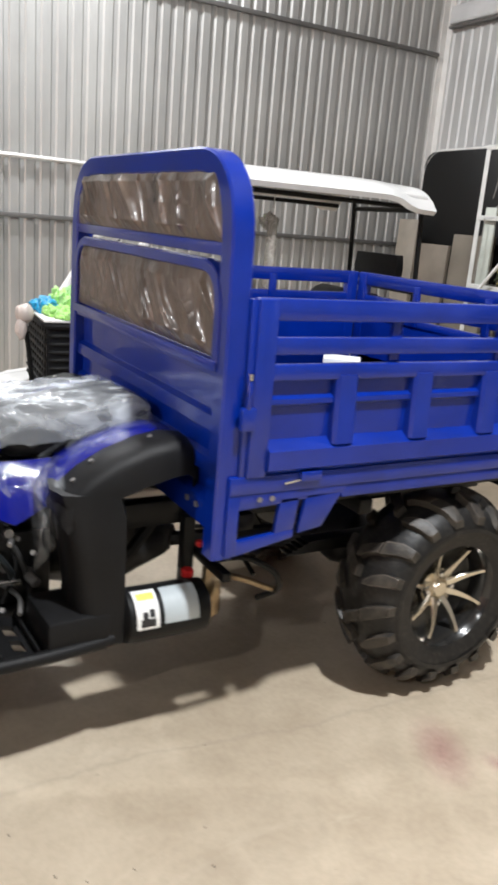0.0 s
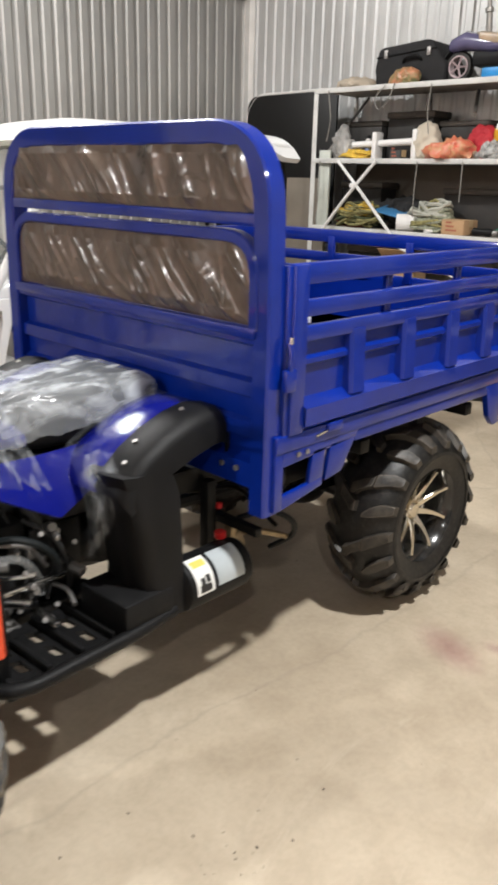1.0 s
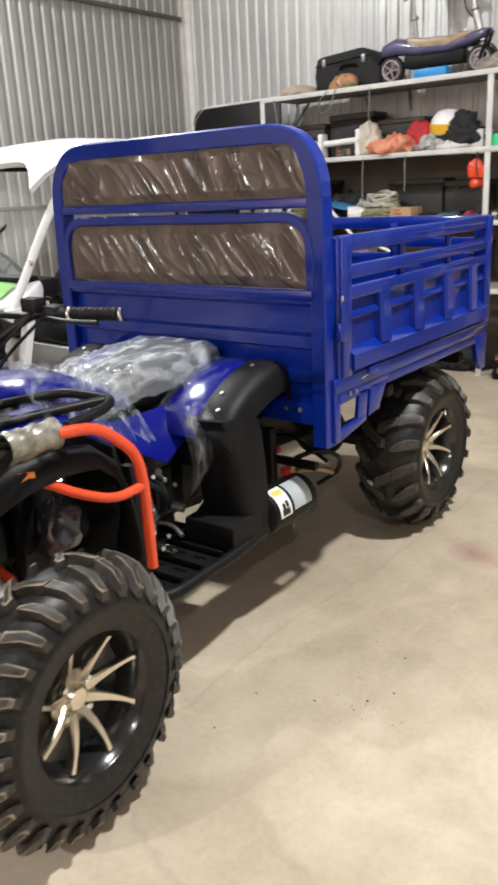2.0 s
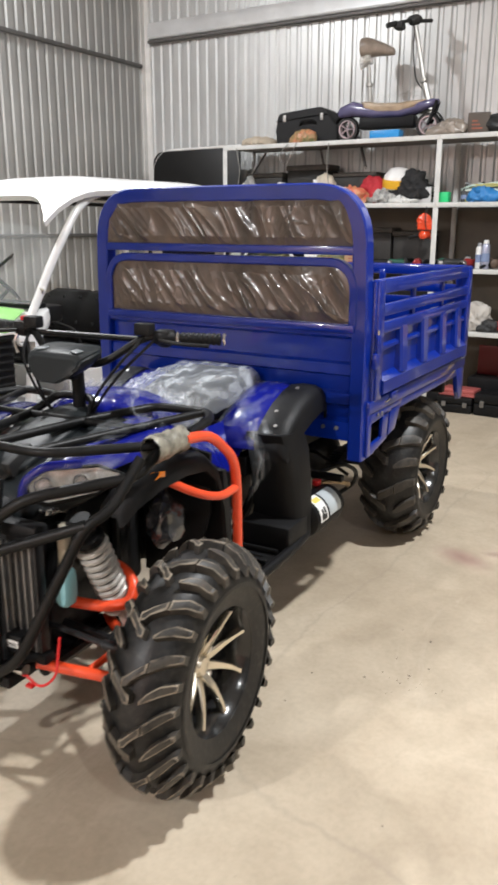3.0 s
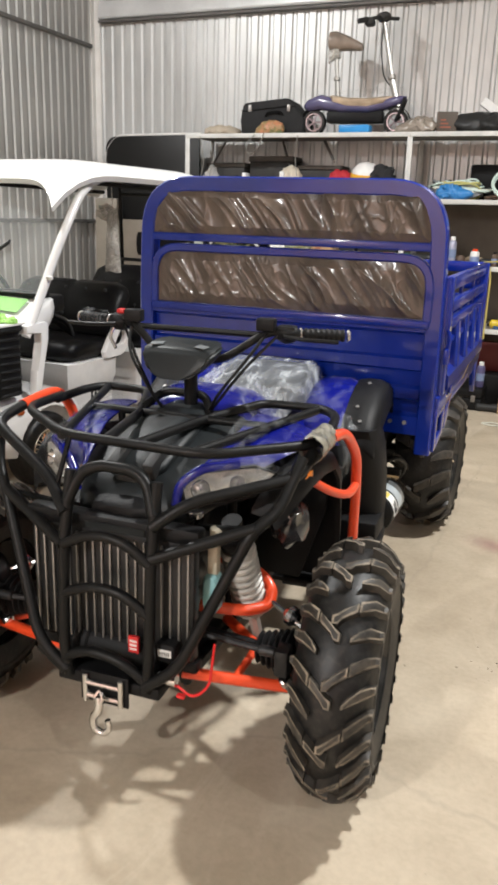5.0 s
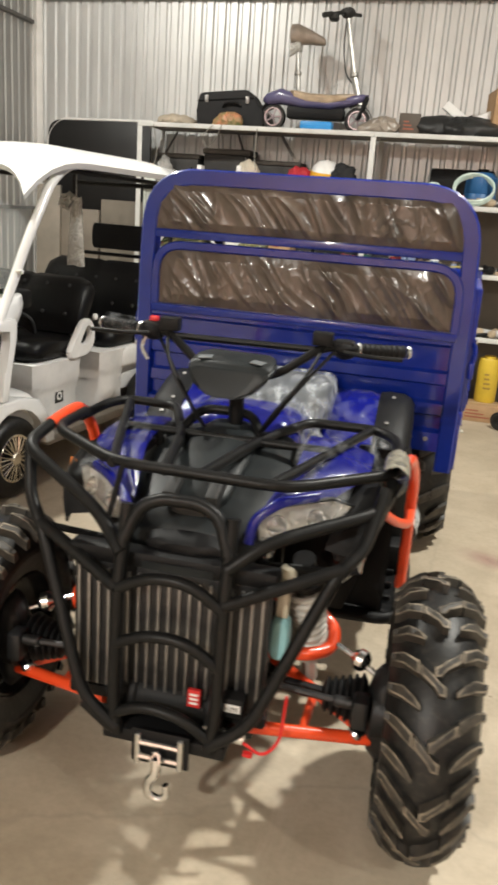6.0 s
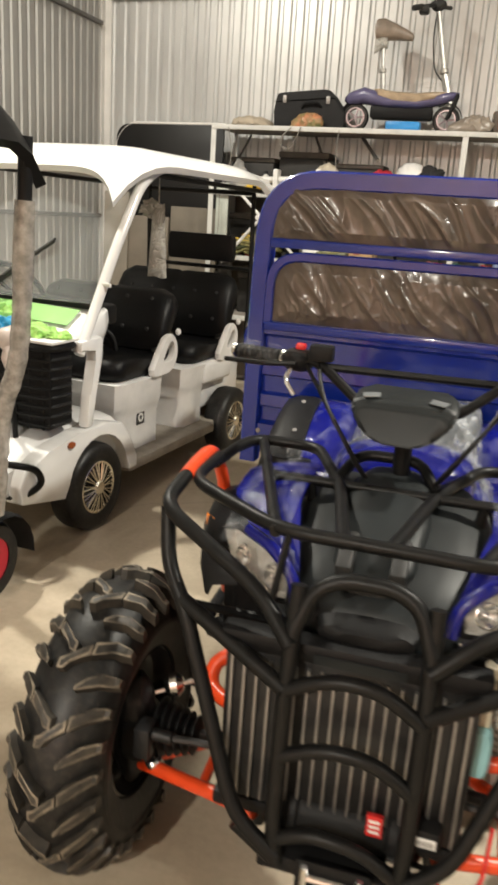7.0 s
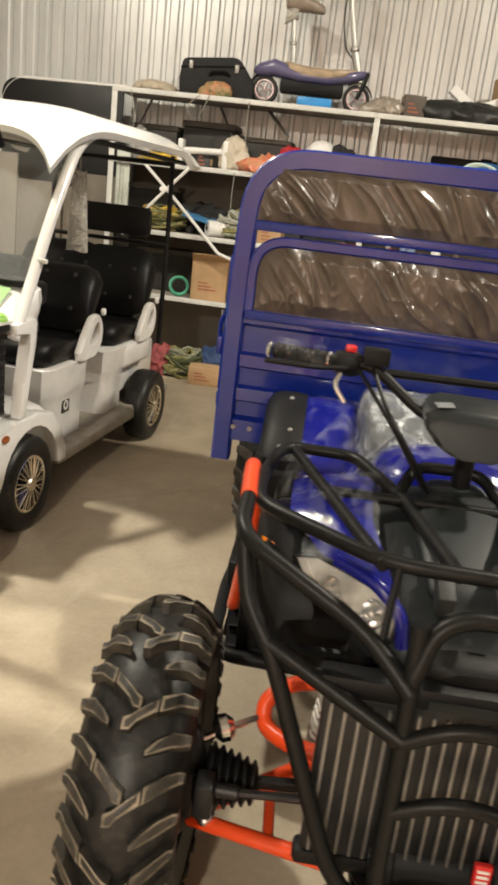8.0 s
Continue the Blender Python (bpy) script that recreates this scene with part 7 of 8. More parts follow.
def carton(x, y, z, w, d, hh, turn=0, open_top=False, label="brown cardboard box on the rack", mt=None):
    t = thing("cardboard_box", pose(x, y, z, 0, 0, turn), label, "box")
    b = B()
    if open_top:
        for lo, hi in (((-w / 2, -d / 2, 0), (w / 2, -d / 2 + 0.005, hh)), ((-w / 2, d / 2 - 0.005, 0), (w / 2, d / 2, hh)), ((-w / 2, -d / 2, 0), (-w / 2 + 0.005, d / 2, hh)), ((w / 2 - 0.005, -d / 2, 0), (w / 2, d / 2, hh)), ((-w / 2, -d / 2, 0), (w / 2, d / 2, 0.005))):
            box(b, lo, hi)
    else:
        box(b, (-w / 2, -d / 2, 0), (w / 2, d / 2, hh), 0.006)
    part("carton", b, mt or M_CARD, t)
    b = B()
    if open_top:
        box(b, (-w / 2, -d / 2 - 0.09, 0), (w / 2, -d / 2 + 0.002, 0.005), 0.001, pose(0, 0, hh, 0, 0, 0) @ pose(0, -d / 2, 0, -35, 0, 0) @ pose(0, d / 2, 0))
    else:
        box(b, (-w / 2 - 0.0006, -0.024, hh - 0.05), (w / 2 + 0.0006, 0.024, hh + 0.0008))
    part("tape" if not open_top else "flap", b, pl("parcel_tape", (0.50, 0.36, 0.20), 0.3) if not open_top else M_CARD, t)
    b = B()
    for k in range(3):
        box(b, (-w * 0.3, -d / 2 - 0.001, hh * 0.25 + 0.028 * k), (-w * 0.3 + w * (0.5 - 0.12 * k), -d / 2 + 0.001, hh * 0.25 + 0.012 + 0.028 * k))
    part("print_bar", b, pl("faded_red_print", (0.32, 0.10, 0.06), 0.7), t)
    return t


def coil(x, y, z, r, n, tr, mt, label, tilt=0, turn=0, seed=0, cat="cable"):
    b = B()
    pts = []
    for k in range(n * 20 + 1):
        a = 2 * math.pi * k / 20
        rr = r * (1 + 0.10 * noise.noise((k * 0.05, seed, 0)))
        pts.append((rr * math.cos(a), rr * math.sin(a), tr + 0.9 * tr * (k / 20) + 0.02 * noise.noise((k * 0.11, seed, 3))))
    tube(b, pts, tr, d=0, seg=6)
    zmin = min(v.co.z for v in b.verts)
    m = pose(x, y, z, 0, 0, turn) @ pose(0, 0, 0, tilt, 0, 0)
    low = min((m @ v.co).z for v in b.verts)
    return solid("cable_coil", b, mt, label, cat, at=pose(0, 0, z - low) @ m)


def tangle(name, x, y, z, s, seed, mts, label, cat, strands=9, tr=0.008, turns=2.2):
    """A loose heap of rope or hose: strands looping through a flattened bulk, mts taking turns."""
    t = thing(name, pose(x, y, z), label, cat)
    rng = random.Random(seed)
    for k in range(strands):
        b = B()
        ph, f = rng.uniform(0, 6.28), rng.uniform(0.55, 1.0)
        cx, cy, lift = rng.uniform(-0.25, 0.25) * s[0], rng.uniform(-0.2, 0.2) * s[1], rng.uniform(0.15, 0.75)
        pts = []
        for i in range(int(turns * 16)):
            a = ph + math.tau * i / 16
            wob = 1 + 0.3 * noise.noise((i * 0.17, seed, k * 3.1))
            pts.append((cx + s[0] * f * wob * math.cos(a), cy + s[1] * f * wob * math.sin(a) * 0.8, max(tr, s[2] * lift * (1 - 0.55 * f) * 1.6 + s[2] * 0.35 * noise.noise((i * 0.23, k, seed)))))
        tube(b, pts, tr, d=0, seg=6)
        part("strand", b, mts[k % len(mts)], t)
    return t


def heap(name, x, y, z, s, seed, mt, label, cat, n=6, rough=0.45, turn=0):
    b = B()
    rng = random.Random(seed)
    blobs = []
    for k in range(n):
        px, py = (rng.uniform(-0.6, 0.6) * s[0], rng.uniform(-0.5, 0.5) * s[1]) if k else (0, 0)
        f = rng.uniform(0.45, 0.75) if k else 0.8
        hz = s[2] * f * (0.5 if k else 0.62)
        blobs.append(((px, py, hz * 0.72), (s[0] * f, s[1] * f, hz)))
    union_lump(b, blobs, rough * 0.6, seed, 6.0, 4)
    return solid(name, b, mt, label, cat, at=pose(x, y, z, 0, 0, turn), angle=60)


def bottle(x, y, z, r, hh, body, cap, label, capn="cap"):
    t = thing("spray_can", pose(x, y, z), label, "bottle")
    b = B()
    lathe(b, [(r * 0.9, 0.0), (r, 0.006), (r, hh * 0.78), (r * 0.86, hh * 0.84), (r * 0.5, hh * 0.88)], 18, pose(0, 0, 0, 0, -90, 0))
    part("body", b, body, t)
    b = B()
    lathe(b, [(r * 0.62, hh * 0.86), (r * 0.62, hh * 0.97), (r * 0.5, hh), (0.001, hh)], 16, pose(0, 0, 0, 0, -90, 0))
    part(capn, b, cap, t)
    b = B()
    lathe(b, [(r + 0.0008, hh * 0.25), (r + 0.0008, hh * 0.55)], 18, pose(0, 0, 0, 0, -90, 0))
    part("label_band", b, pl("blue_grey_print", (0.22, 0.28, 0.45), 0.5), t)
    return t


def gadget(x, y, z, turn, seed, body, label, name="power_tool", cat="tool"):
    """A small hand tool: a motor body with a handle, a head and a guard."""
    t = thing(name, pose(x, y, z, 0, 0, turn), label, cat)
    rng = random.Random(seed)
    L, r = rng.uniform(0.16, 0.24), rng.uniform(0.028, 0.04)
    b = B()
    lathe(b, [(r * 0.5, -L / 2), (r, -L / 2 + 0.015), (r * 0.85, 0), (r * 1.1, L * 0.3), (r * 0.6, L / 2)], 14, pose(0, 0, r * 1.1))
    part("motor_body", b, body, t)
    b = B()
    disc(b, (L / 2 - 0.01, 0, r), (1, 0, 0), r * 0.75, 0.04, 14, 0.004)
    part("head", b, M_STEEL, t)
    b = B()
    tube(b, [(-L * 0.3, 0.02, r), (-L * 0.35, 0.08, r * 0.8), (-L * 0.5, 0.13, 0.014)], 0.013, d=0.03)
    part("handle", b, M_BLACK, t)
    return t


T0 = LEV[0]
# top: black case, printed bag, scooter, bundles, tarpaulin, cartons
case = thing("carry_case", pose(-1.62, 4.12, T0, 0, 0, 4), "black soft carry case on top of the rack", "case")
b = B()
prism(b, [(-0.295, 0.0), (-0.300, 0.12), (-0.285, 0.255), (-0.26, 0.275), (0.13, 0.312), (0.175, 0.298), (0.305, 0.130), (0.300, 0.02), (0.285, 0.0)], "y", -0.17, 0.16, 0.022)
part("case_body", b, M_CLOTHBLK, case, "black case with a sloping end", angle=50)
b = B()
tube(b, [(-0.29, -0.172, 0.205), (-0.1, -0.174, 0.222), (0.1, -0.174, 0.24), (0.215, -0.172, 0.245)], 0.007, d=0.04)
part("lid_seam", b, M_BLACK, case)
b = B()
tube(b, [(-0.06, -0.17, 0.16), (-0.03, -0.20, 0.195), (0.07, -0.20, 0.20), (0.10, -0.17, 0.17)], 0.011, d=0.03)
part("handle", b, M_BLACK, case)
for cx in (-0.21, 0.155):
    b = B()
    box(b, (cx - 0.016, -0.182, 0.195), (cx + 0.016, -0.168, 0.255), 0.004)
    part("clasp", b, M_STEEL, case, "dull metal clasp")
heap("grocery_bag", -1.58, 3.87, T0, (0.15, 0.06, 0.13), 11, pl("orange_printed_plastic", (0.55, 0.22, 0.12), 0.35, var=0.7, scale=16, col2=(0.16, 0.20, 0.08)), "orange and green printed plastic bag before the case", "bag", 4)
heap("rag", -2.12, 3.98, T0, (0.20, 0.14, 0.10), 21, pl("dusty_beige_cloth", (0.42, 0.36, 0.28), 0.9, bump=0.6), "dusty beige rag on top of the rack", "cloth", 4)

# small folding scooter with a saddle
sc = thing("electric_scooter", pose(-0.83, 4.06, T0, 0, 0, 3), "small purple electric scooter with saddle, partly wrapped in film", "scooter")
M_PURPLE = pl("purple_grey_plastic", (0.11, 0.10, 0.20), 0.25, coat=0.5)
b = B()
rr = [oval(y, 0, z, w, hh, 2.6, 18) for y, z, w, hh in ((-0.50, 0.245, 0.02, 0.018), (-0.46, 0.25, 0.07, 0.05), (-0.34, 0.275, 0.10, 0.065), (-0.15, 0.235, 0.11, 0.055), (0.10, 0.225, 0.11, 0.05), (0.26, 0.255, 0.10, 0.045), (0.36, 0.285, 0.06, 0.035), (0.41, 0.30, 0.018, 0.014))]
loft(b, rr, pose(0, 0, 0, 0, 0, -90))
part("deck_body", b, M_PURPLE, sc, "purple plastic deck body", 60)
b = B()
rr = [oval(y, 0, z, w, hh, 3, 14) for y, z, w, hh in ((-0.26, 0.315, 0.06, 0.01), (-0.22, 0.290, 0.112, 0.036), (-0.10, 0.262, 0.121, 0.046), (0.08, 0.254, 0.121, 0.046), (0.22, 0.275, 0.112, 0.036), (0.30, 0.305, 0.06, 0.01))]
loft(b, rr, pose(0, 0, 0, 0, 0, -90))
part("foot_mat", b, pl("tan_foot_mat", (0.40, 0.30, 0.20), 0.35, var=0.3, scale=10), sc, "tan foot mat")
for x in (-0.40, 0.33):
    b = B()
    lathe(b, [(0.075, -0.03), (0.098, -0.03), (0.107, -0.012), (0.107, 0.012), (0.098, 0.03), (0.075, 0.03)], 28, pose(x, 0, 0.108, 0, 0, 90), closed=True)
    w = part("wheel", b, M_RUBBER, sc)
    b = B()
    lathe(b, [(0.066, -0.034), (0.076, -0.034), (0.076, 0.034), (0.066, 0.034)], 28, pose(x, 0, 0.108, 0, 0, 90), closed=True)
    for k in range(5):
        a = 2 * math.pi * k / 5
        tube(b, [(x, -0.03, 0.108), (x + 0.07 * math.cos(a), -0.03, 0.108 + 0.07 * math.sin(a))], 0.008, d=0, seg=6)
    part("rim", b, pl("pink_grey_rim", (0.45, 0.36, 0.38), 0.3, metal=0.6), w)
b = B()
box(b, (-0.28, -0.07, 0.10), (0.22, 0.07, 0.20), 0.02)
part("battery_tray", b, M_BLACK, sc)
b = B()
tube(b, [(-0.20, 0, 0.30), (-0.235, 0, 0.68)], 0.017, d=0)
tube(b, [(-0.20, 0, 0.30), (-0.212, 0, 0.44)], 0.023, d=0)
disc(b, (-0.214, 0, 0.45), (-0.09, 0, 1), 0.030, 0.03, 14, 0.004)
part("seat_post", b, M_SATIN, sc, "bright steel seat post")
# black fork and guard over the small front wheel
b = B()
sheet(b, lambda u, v: (0.33 + 0.125 * math.cos(0.2 + 2.0 * u), -0.045 + 0.09 * v, 0.108 + 0.125 * math.sin(0.2 + 2.0 * u)), 14, 3, 0.006)
for sy in (-0.042, 0.042):
    tube(b, [(0.33, sy, 0.108), (0.37, sy, 0.20), (0.40, sy, 0.30)], 0.014, d=0.03, seg=8)
part("fork", b, M_BLACK, sc, "black front fork and guard")
b = B()
sheet(b, lambda u, v: (-0.40 + 0.125 * math.cos(1.4 + 1.9 * u), -0.05 + 0.10 * v, 0.108 + 0.125 * math.sin(1.4 + 1.9 * u)), 14, 3, 0.006)
part("rear_guard", b, M_BLACK, sc, "black rear mudguard")
b = B()
rr = [oval(y, 0, z, w, hh, 2.4, 16) for y, z, w, hh in ((-0.135, 0.765, 0.05, 0.045), (-0.12, 0.765, 0.085, 0.075), (-0.06, 0.765, 0.095, 0.078), (0.03, 0.748, 0.07, 0.060), (0.12, 0.725, 0.045, 0.040), (0.165, 0.712, 0.03, 0.028), (0.175, 0.708, 0.012, 0.012))]
loft(b, rr, pose(-0.17, 0, 0, 0, 0, -90))
part("saddle", b, pl("dull_grey_vinyl", (0.26, 0.21, 0.17), 0.35, var=0.4, bump=0.5, bscale=25), sc, "grey saddle in film")
part("saddle_film", wrap_sheet(lambda u, v: (-0.30 + 0.10 * u, 0.06 * math.cos(v * 6.283) * (1 - 0.5 * abs(u - 0.5)), 0.670 + 0.055 * math.sin(v * 6.283) - 0.03 * (1 - u)), 18, 24, 0.03, 7, 14), M_FILM2, sc, "crumpled film hanging under the saddle", 70)
b = B()
tube(b, [(0.36, 0, 0.16), (0.30, 0, 0.36), (0.275, 0, 0.44)], 0.030, d=0.05)
tube(b, [(0.275, 0, 0.44), (0.165, 0, 0.92)], 0.020, d=0)
disc(b, (0.272, 0, 0.45), (-0.22, 0, 1), 0.036, 0.035, 14, 0.005)
part("stem", b, M_SATIN, sc, "bright steering stem")
b = B()
tube(b, [(0.01, -0.22, 0.87), (0.14, -0.07, 0.925), (0.18, 0.03, 0.935), (0.25, 0.20, 0.965)], 0.015, d=0.05)
tube(b, [(0.00, -0.235, 0.865), (0.055, -0.165, 0.892)], 0.021, d=0)
box(b, (0.03, -0.18, 0.85), (0.11, -0.06, 0.905), 0.02)
lump(b, (0.165, -0.02, 0.935), (0.06, 0.05, 0.045), 0.3, 3, flat=False)
part("handlebar", b, M_INK, sc, "dark handlebar with switches")
b = B()
tube(b, [(0.16, 0.02, 0.90), (0.15, 0.03, 0.70), (0.19, 0.02, 0.47), (0.28, 0, 0.38)], 0.006, d=0.1)
part("brake_cable", b, M_INK, sc)
part("film", wrap_sheet(lambda u, v: (-0.24 + 0.62 * u, 0.10 * math.cos(3.14 * v), 0.315 + 0.03 * math.sin(3.14 * v) + 0.03 * u), 24, 12, 0.05, 3, 8), M_FILM, sc, "loose clear film", 70)

b = B()
box(b, (-0.135, -0.06, 0), (0.135, 0.06, 0.068), 0.012)
solid("blue_box", b, pl("bright_blue_plastic", (0.03, 0.26, 0.62), 0.4), "bright blue plastic box under the scooter", "box", at=pose(-0.81, 3.90, T0))
heap("parts_bag", -0.26, 3.95, T0, (0.17, 0.10, 0.15), 31, pl("cloudy_brown_plastic", (0.27, 0.23, 0.19), 0.3, spec=0.8, bump=0.5, bscale=18), "cloudy plastic bag of parts", "bag", 3)
carton(-0.05, 4.02, T0, 0.17, 0.16, 0.17, 8, mt=pl("dark_print_box", (0.09, 0.07, 0.055), 0.6), label="dark printed box on top of the rack")
heap("tarpaulin", 0.36, 4.03, T0, (0.46, 0.20, 0.19), 41, M_TARP, "heaped black tarpaulin on top of the rack", "tarpaulin", 9, 0.4)
for x, dx, zz, tl in ((0.30, 0.12, 0.16, 35), (0.60, 0.20, 0.15, -24)):
    b = B()
    box(b, (-dx, -0.03, 0), (dx, 0.03, 0.07), 0.004)
    solid("foam_block", b, pl("white_foam", (0.80, 0.80, 0.79), 0.8, bump=0.3), "white packing foam resting on the tarpaulin", "packing foam", at=pose(x, 4.05, T0 + zz, 0, tl, 10))
carton(0.78, 4.10, T0, 0.40, 0.30, 0.37, 12, label="opened brown cardboard box on top of the rack", open_top=True)
heap("tarpaulin", 1.25, 4.05, T0, (0.35, 0.2, 0.25), 45, M_TARP, "heaped black tarpaulin on top of the rack", "tarpaulin", 7, 0.4)

# second shelf
T1 = LEV[1]
pw = thing("pipe_frame", pose(-1.78, 3.93, T1), "white plastic pipe with end flanges lying on the shelf", "pipe")
b = B()
tube(b, [(-0.33, 0, 0.105), (0.31, 0, 0.13)], 0.026, d=0, seg=12)
part("pipe", b, M_WHITE2, pw)
for x, z in ((-0.06, 0.115), (0.31, 0.13)):
    b = B()
    box(b, (x - 0.022, -0.05, 0.0), (x + 0.022, 0.05, z + 0.085), 0.01)
    part("flange", b, M_WHITE2, pw)
b = B()
box(b, (-0.36, -0.04, 0.0), (-0.31, 0.04, 0.15), 0.01)
part("flange", b, M_WHITE2, pw)
tangle("rope", -2.02, 3.92, T1, (0.15, 0.09, 0.10), 3, [pl("yellow_rope", (0.60, 0.40, 0.05), 0.8, var=0.4, scale=30)], "yellow rope heaped on the shelf", "rope", 8, 0.010)
heap("cloth_sack", -1.41, 3.97, T1, (0.15, 0.12, 0.31), 51, pl("cream_canvas", (0.58, 0.52, 0.42), 0.85, bump=0.5), "cream canvas sack on the shelf", "sack", 3, 0.25)
heap("plastic_bag", -2.20, 3.94, T1 + 0.0, (0.10, 0.08, 0.30), 52, pl("grey_clear_plastic", (0.45, 0.44, 0.42), 0.3, alpha=0.7, bump=0.6), "crumpled clear plastic bag on the shelf", "bag", 3, 0.5)
heap("plastic_bag", -1.10, 3.88, T1, (0.17, 0.12, 0.17), 53, pl("red_printed_plastic", (0.62, 0.10, 0.07), 0.4, var=0.5, scale=20, col2=(0.55, 0.33, 0.16)), "red printed plastic bag on the shelf", "bag", 5, 0.5)
heap("red_jacket", -0.93, 4.0, T1, (0.17, 0.14, 0.26), 54, pl("red_fabric", (0.42, 0.02, 0.03), 0.75, bump=0.4), "red folded jacket on the shelf", "jacket", 5, 0.5)
hm = thing("helmet", pose(-0.71, 3.98, T1 + 0.14, 12, 0, 20), "white helmet with yellow and black band on the heap", "helmet")
b = B()
lathe(b, [(0.125, -0.02), (0.135, 0.04), (0.12, 0.10), (0.07, 0.15), (0.001, 0.165)], 24, pose(0, 0, 0, 0, -90, 0))
part("shell", b, M_WHITE2, hm)
b = B()
lathe(b, [(0.1365, 0.0), (0.1375, 0.045), (0.1335, 0.07)], 24, pose(0, 0, 0, 0, -90, 0))
part("band", b, pl("yellow_paint", (0.75, 0.42, 0.02), 0.35), hm, "yellow band")
heap("glove", -0.56, 3.92, T1, (0.17, 0.12, 0.32), 56, M_CLOTHBLK, "black gloves and cloth heaped on the shelf", "gloves", 6, 0.5)
heap("parts_bag", -0.80, 3.90, T1, (0.13, 0.10, 0.14), 57, pl("grey_parts", (0.35, 0.35, 0.34), 0.5, var=0.6, scale=25), "bag of grey metal parts on the shelf", "bag", 6, 0.6)
b = B()
box(b, (-0.10, -0.08, 0), (0.10, 0.08, 0.13), 0.008)
solid("parts_box", b, pl("grey_white_plastic", (0.55, 0.55, 0.55), 0.5), "pale grey box of parts", "box", at=pose(-0.46, 3.95, T1, 0, 0, -6))
heap("tubing", -0.62, 3.86, T1, (0.12, 0.05, 0.08), 58, pl("pale_tubing", (0.62, 0.62, 0.60), 0.4), "pale plastic tubing lying on the shelf", "tubing", 5, 0.6)
b = B()
box(b, (-0.045, -0.04, 0), (0.045, 0.04, 0.085), 0.008)
solid("green_box", b, pl("vivid_green_plastic", (0.05, 0.60, 0.20), 0.4), "small vivid green plastic box", "box", at=pose(-0.255, 3.86, T1))
M_PCABLE = pl("pale_cable", (0.60, 0.60, 0.52), 0.5)
tangle("hose_bundle", 0.12, 3.97, T1, (0.22, 0.12, 0.19), 60, [M_PCABLE, pl("pale_green_hose", (0.60, 0.72, 0.66), 0.4), pl("yellow_green_cable", (0.48, 0.46, 0.16), 0.5), M_PCABLE, pl("grey_cable", (0.22, 0.23, 0.24), 0.5)], "tangled pale hoses and cables on the shelf", "hoses", 15, 0.0085)
heap("blue_bag", 0.06, 3.90, T1, (0.13, 0.07, 0.15), 62, pl("blue_plastic_bag", (0.04, 0.20, 0.50), 0.4, bump=0.4), "blue plastic bag on the shelf", "bag", 4, 0.5)
coil(0.55, 3.96, T1, 0.16, 6, 0.0085, pl("pale_green_hose", (0.60, 0.72, 0.66), 0.4), "pale green hose coil leaning on the shelf", 48, 0, 66, "hose")
br = thing("plastic_drum", pose(0.60, 4.16, T1), "blue plastic drum behind the hose coil", "drum")
b = B()
lathe(b, [(0.10, 0.0), (0.13, 0.01), (0.135, 0.10), (0.128, 0.11), (0.135, 0.12), (0.13, 0.24), (0.09, 0.28), (0.04, 0.285)], 22, pose(0, 0, 0, 0, -90, 0))
part("drum_body", b, pl("deep_blue_plastic", (0.03, 0.12, 0.30), 0.4), br)
b = B()
lathe(b, [(0.045, 0.285), (0.045, 0.31), (0.001, 0.312)], 16, pose(0, 0, 0, 0, -90, 0))
part("lid", b, M_BLACK, br)
b = B()
box(b, (-0.28, -0.10, 0), (0.28, 0.10, 0.035), 0.006)
box(b, (-0.25, -0.09, 0.035), (0.28, 0.10, 0.30), 0.02)
solid("tool_case", b, M_BLACK, "black tool case on the shelf", "case", at=pose(0.42, 4.24, T1, 0, 0, -4))
heap("parts_bag", 0.95, 3.95, T1, (0.18, 0.14, 0.22), 68, pl("rust_parts", (0.16, 0.09, 0.06), 0.7, var=0.5), "heap of rusty parts on the shelf", "parts", 7, 0.6)
heap("blue_bag", 1.30, 3.95, T1, (0.2, 0.15, 0.25), 69, pl("blue_plastic_bag", (0.04, 0.20, 0.50), 0.4, bump=0.4), "blue plastic bag on the shelf", "bag", 5, 0.5)
gadget(-0.38, 3.84, T1 - 0.30, 80, 3, M_ORANGE, "orange angle grinder hanging under the shelf edge")
b = B()
tube(b, [(-0.38, 3.80, T1 - 0.03), (-0.385, 3.79, T1 - 0.15), (-0.38, 3.82, T1 - 0.22)], 0.005, d=0.05)
heap("grinder_guard", -0.41, 3.83, T1 - 0.22, (0.07, 0.03, 0.16), 71, M_ORANGE, "orange grinder guard hanging under the shelf", "tool", 4, 0.5)
solid("hanging_strap", b, M_INK, "black strap hanging from the shelf edge", "strap")

